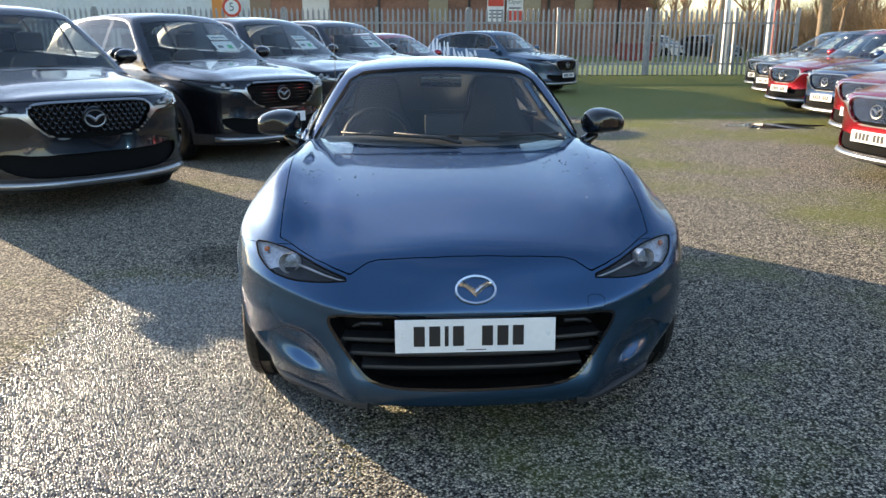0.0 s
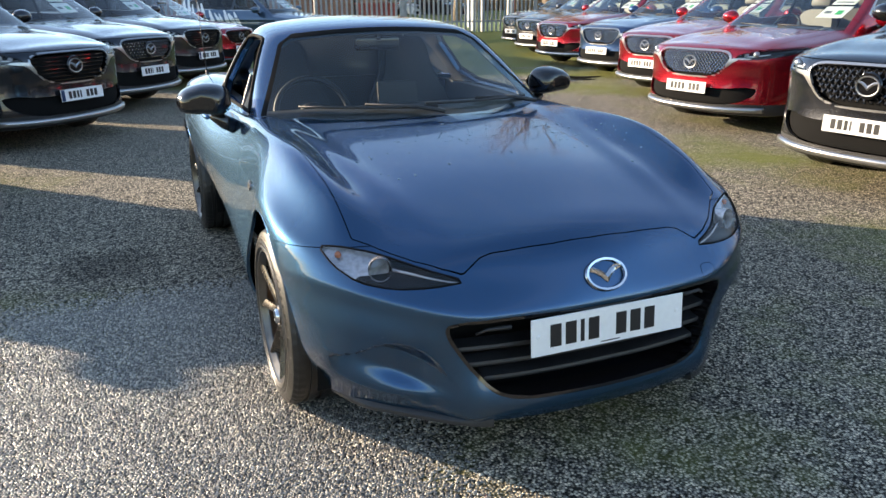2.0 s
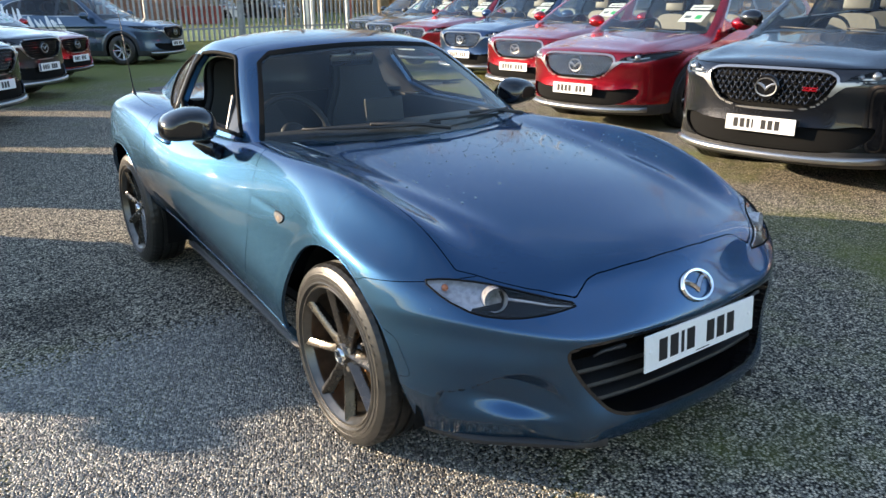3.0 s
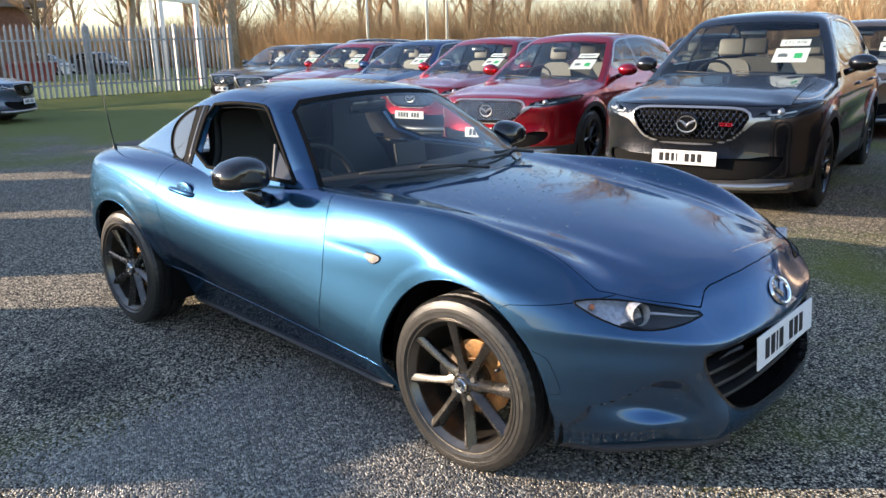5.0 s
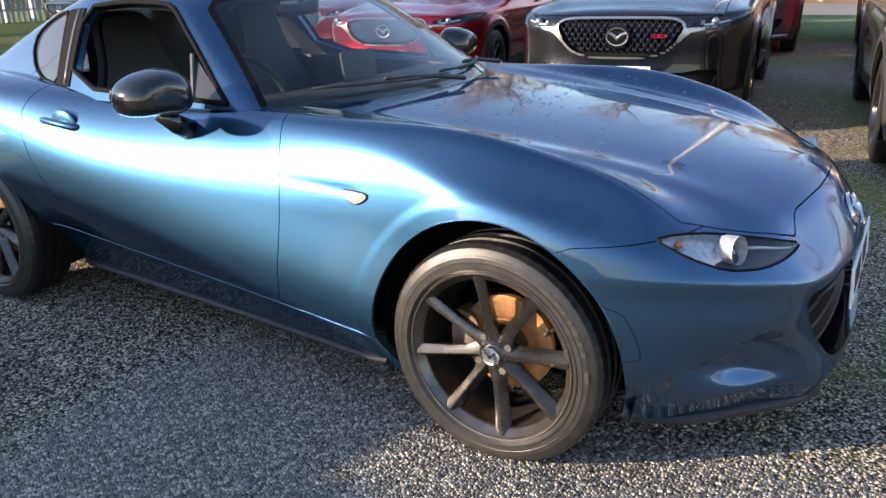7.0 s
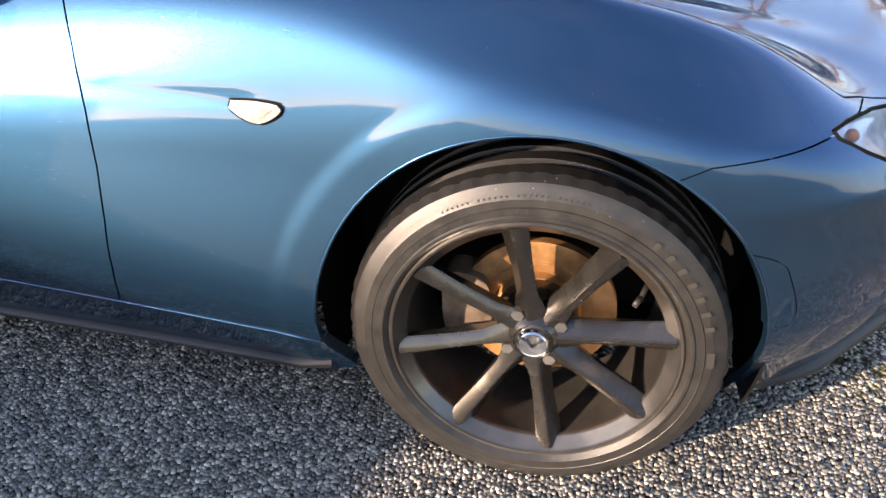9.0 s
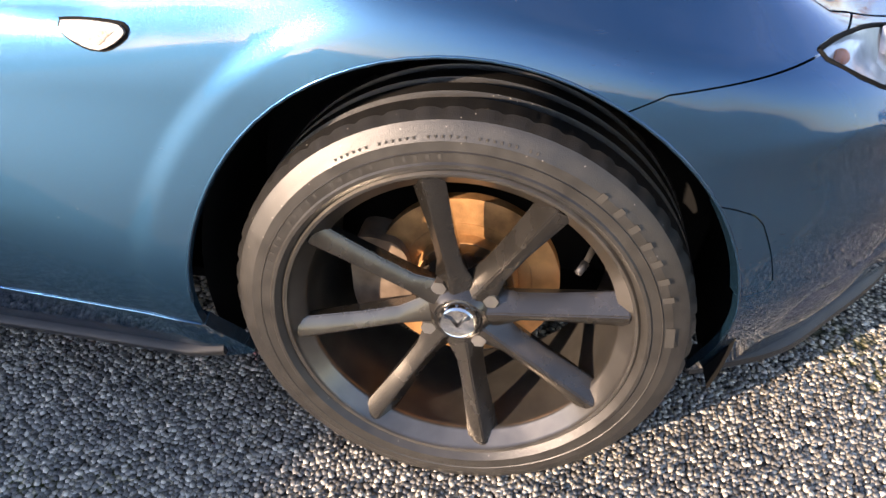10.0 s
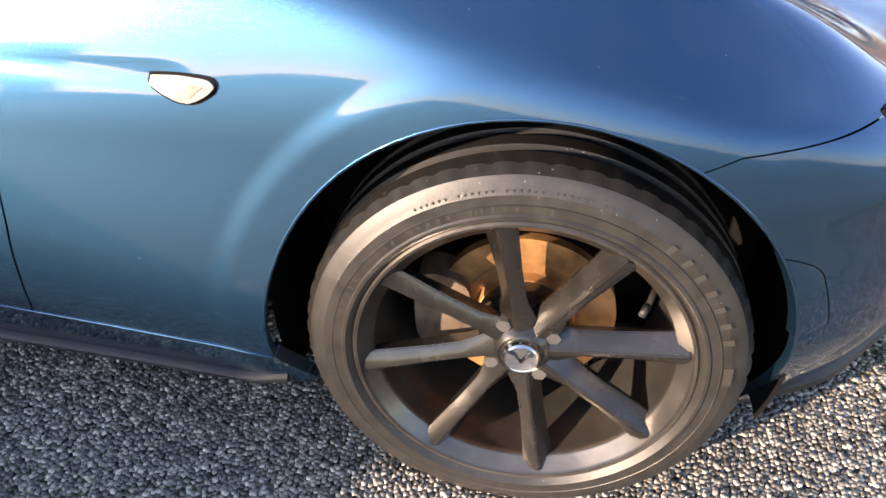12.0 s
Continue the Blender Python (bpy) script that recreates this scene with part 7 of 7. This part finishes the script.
# sign frame on white posts
fr = thing("sign_frame", None, "white painted goalpost sign frame behind the fence", "sign")
for x, y in ((10.02, 21.45), (11.18, 24.25), (12.05, 22.78)):
    bm = bmesh.new()
    box(bm, x - 0.07, y - 0.07, 0.1, x + 0.07, y + 0.07, 3.4, 0.01)
    part("post", bm, WHITEPOLE, fr)
bm = bmesh.new()
box(bm, -0.1, -0.09, 2.95, 2.54, 0.09, 3.9, 0.01)
part("board", bm, WHITEPOLE, fr).matrix_local = pose(10.02, 21.45, 0, 0, 0, 33.2)
bm = bmesh.new()
box(bm, 12.82, 24.1, 0.1, 12.98, 24.3, 2.7, 0.01)
part("red_post", bm, material("faded_red", (0.33, 0.09, 0.07), 0.7, 0, 0, 0.2, 4), fr)

# lamp posts
for x, y, h, r in ((12.45, 1.35, 7.0, 0.10), (21.0, 24.0, 5.0, 0.07), (24.5, 22.5, 9.0, 0.08), (23.6, 22.9, 9.0, 0.08)):
    lp = thing("lamp_post", pose(x, y, 0.06), "tall white painted steel lamp post", "lamp post", "lamp posts")
    bm = bmesh.new()
    tube(bm, [(0, 0, 1.1), (0, 0, h)], r * 0.85, r * 0.6, 12)
    part("column", bm, WHITEPOLE, lp, smooth=60)
    bm = bmesh.new()
    tube(bm, [(0, 0, 0), (0, 0, 1.12)], r, r, 12)
    part("base", bm, GALV, lp, smooth=60)
    bm = bmesh.new()
    box(bm, -0.12, -0.35, h, 0.12, 0.25, h + 0.1, 0.03)
    part("head", bm, GALV, lp)

# vans and red skip beyond the fence
for x, y, hd, col, lab in ((17.5, 47.0, -60, PEARL, "white car parked beyond the fence"), (19.5, 44.0, -70, DARKGREY, "dark car parked beyond the fence")):
    c = copy_thing(c30, row_pose(x, y, hd))
    tagged(c, lab, group="cars beyond the fence")
    repaint(c, RED, col)
SKIPRED = material("dull_red", (0.24, 0.045, 0.035), 0.7, 0, 0, 0.3, 6)
sk = thing("skip", None, "low red steel skip beyond the fence", "skip")
bm = bmesh.new()
prism(bm, [(10.9, 1.0), (11.1, 0.235), (12.4, 0.235), (12.6, 1.0)], 36.0, 37.6, "y")
part("tub", bm, SKIPRED, sk)
bm = bmesh.new()
box(bm, 10.85, 35.9, 1.0, 12.65, 37.7, 1.07)
part("rim", bm, SKIPRED, sk)


# ---- winter trees ----
def grow(bm_t, bm_c, rng, p, d, length, r, level, top):
    n = 4 if level < 2 else 3
    pts = [p.copy()]
    for i in range(n):
        d = (d + Vector((rng.uniform(-1, 1), rng.uniform(-1, 1), rng.uniform(-0.4, 0.9))) * (0.10 + 0.07 * level)).normalized()
        pts.append(pts[-1] + d * length / n)
    r1 = r * (0.55 if level == 0 else 0.35)
    tube(bm_t if level == 0 else bm_c, pts, r, r1, 10 if level == 0 else 5 if level < 3 else 3, level < 2)
    if level >= top:
        return
    k = (9, 6, 5, 4)[level]
    for i in range(k):
        t = rng.uniform(0.35 if level == 0 else 0.2, 1.0)
        j = min(int(t * n), n - 1)
        q = pts[j].lerp(pts[j + 1], t * n - j)
        side = Vector((rng.uniform(-1, 1), rng.uniform(-1, 1), rng.uniform(0.1, 0.9))).normalized()
        nd = (d * 0.55 + side).normalized()
        grow(bm_t, bm_c, rng, q, nd, length * rng.uniform(0.38, 0.62), r * (1 - 0.55 * t) * 0.5, level + 1, top)


def tree(seed, h, r):
    rng = random.Random(seed)
    t = thing("tree", pose(0, 0, 0), "bare winter tree with pale brown twigs", "tree", "bare trees")
    bt, bc = bmesh.new(), bmesh.new()
    grow(bt, bc, rng, Vector((0, 0, -0.1)), Vector((0, 0, 1)), h * 0.62, r, 0, 4)
    part("trunk", bt, BARK, t, smooth=60)
    tagged(part("crown", bc, TWIG, t, smooth=60), kind="stuff")
    return t


trees = [tree(11, 11, 0.20), tree(23, 13, 0.26), tree(37, 10, 0.16), tree(41, 12, 0.22)]
rng = random.Random(9)
first = [(27.5, 4.0), (28.5, 15.0), (27.0, 45.0), (30.0, 26.0)]
for t, (x, y) in zip(trees, first):
    t.matrix_world = pose(x, y, 0)
spots = []
for i in range(34):
    y = -22 + i * 2.5 + rng.uniform(-1, 1)
    spots.append((28 + rng.uniform(0, 12) + 0.010 * max(0, y - 10) ** 1.35, y))
for i in range(16):
    spots.append((16 + i * 1.6 + rng.uniform(-1, 1), 52 + rng.uniform(0, 22)))
spots += [(13.2, 30.0), (16.5, 27.5), (18.3, 31.0), (21.5, 36.0), (15.2, 44.0), (14.6, 62.0), (19.0, 60.0)]
for i, (x, y) in enumerate(spots):
    c = copy_thing(trees[i % 4], pose(x, y, 0, 0, 0, rng.uniform(0, 360)))
    s = rng.uniform(0.75, 1.25)
    c.scale = (s, s, s * rng.uniform(0.9, 1.15))


def scrub(name, n, spot, hgt, seed, label):
    """A thicket of thin stems, each bent and forked, in one mesh."""
    r = np.random.RandomState(seed)
    base = spot(r, n)
    V, F = [], []
    for k in range(3):
        lean = r.normal(0, 0.42, (n, 3))
        lean[:, 2] = 1
        h = hgt * r.uniform(0.35, 1.0, n) ** 1.0
        p0 = base + (0 if k == 0 else 1) * np.stack([r.normal(0, 0.3, n), r.normal(0, 0.3, n), h * 0.35], 1)
        p1 = p0 + lean * (h * 0.5)[:, None]
        p2 = p1 + (lean + r.normal(0, 0.35, (n, 3))) * (h * 0.5)[:, None]
        w = r.uniform(0.004, 0.013, n)
        off = r.normal(0, 1, (n, 3))
        off[:, 2] = 0
        off = off / np.linalg.norm(off, axis=1)[:, None] * w[:, None]
        o2 = np.stack([-off[:, 1], off[:, 0], off[:, 2]], 1)
        b = sum(len(v) for v in V)
        for q in (p0 + off, p0 - 0.5 * off + o2, p0 - 0.5 * off - o2, p1 + off * 0.7, p1 - 0.35 * off + 0.7 * o2, p1 - 0.35 * off - 0.7 * o2, p2):
            V.append(q)
        i = np.arange(n)
        c = lambda j: b + j * n + i
        for a, b_ in ((0, 1), (1, 2), (2, 0)):
            F.append(np.stack([c(a), c(b_), c(b_ + 3)], 1))
            F.append(np.stack([c(a), c(b_ + 3), c(a + 3)], 1))
            F.append(np.stack([c(a + 3), c(b_ + 3), c(6)], 1))
    me = bpy.data.meshes.new(name)
    me.from_pydata(np.concatenate(V).tolist(), [], np.concatenate(F).tolist())
    me.materials.append(SCRUB)
    return tagged(new(name, me), label, "thicket", kind="stuff")


def _belt(r, n):
    y = r.uniform(-26, 62, n)
    x = 26.8 + np.abs(r.normal(0, 1, n)) * 3.5 + 0.010 * np.maximum(0, y - 10) ** 1.35
    return np.stack([x, y, np.full(n, 0.02)], 1)


def _north(r, n):
    x = r.uniform(13.5, 40, n)
    return np.stack([x, 50 + r.uniform(0, 8, n) + 0.2 * x, np.full(n, 0.1)], 1)


scrub("thicket", 19000, _belt, 3.4, 3, "dense brown winter thicket along the road")
scrub("thicket", 5000, _north, 3.2, 5, "pale bare bushes beyond the fence")
words("MORE CARS", 0.17, CARD, pose(-0.83, 2.1, 1.40, 90 - 18, 0, -90), more)
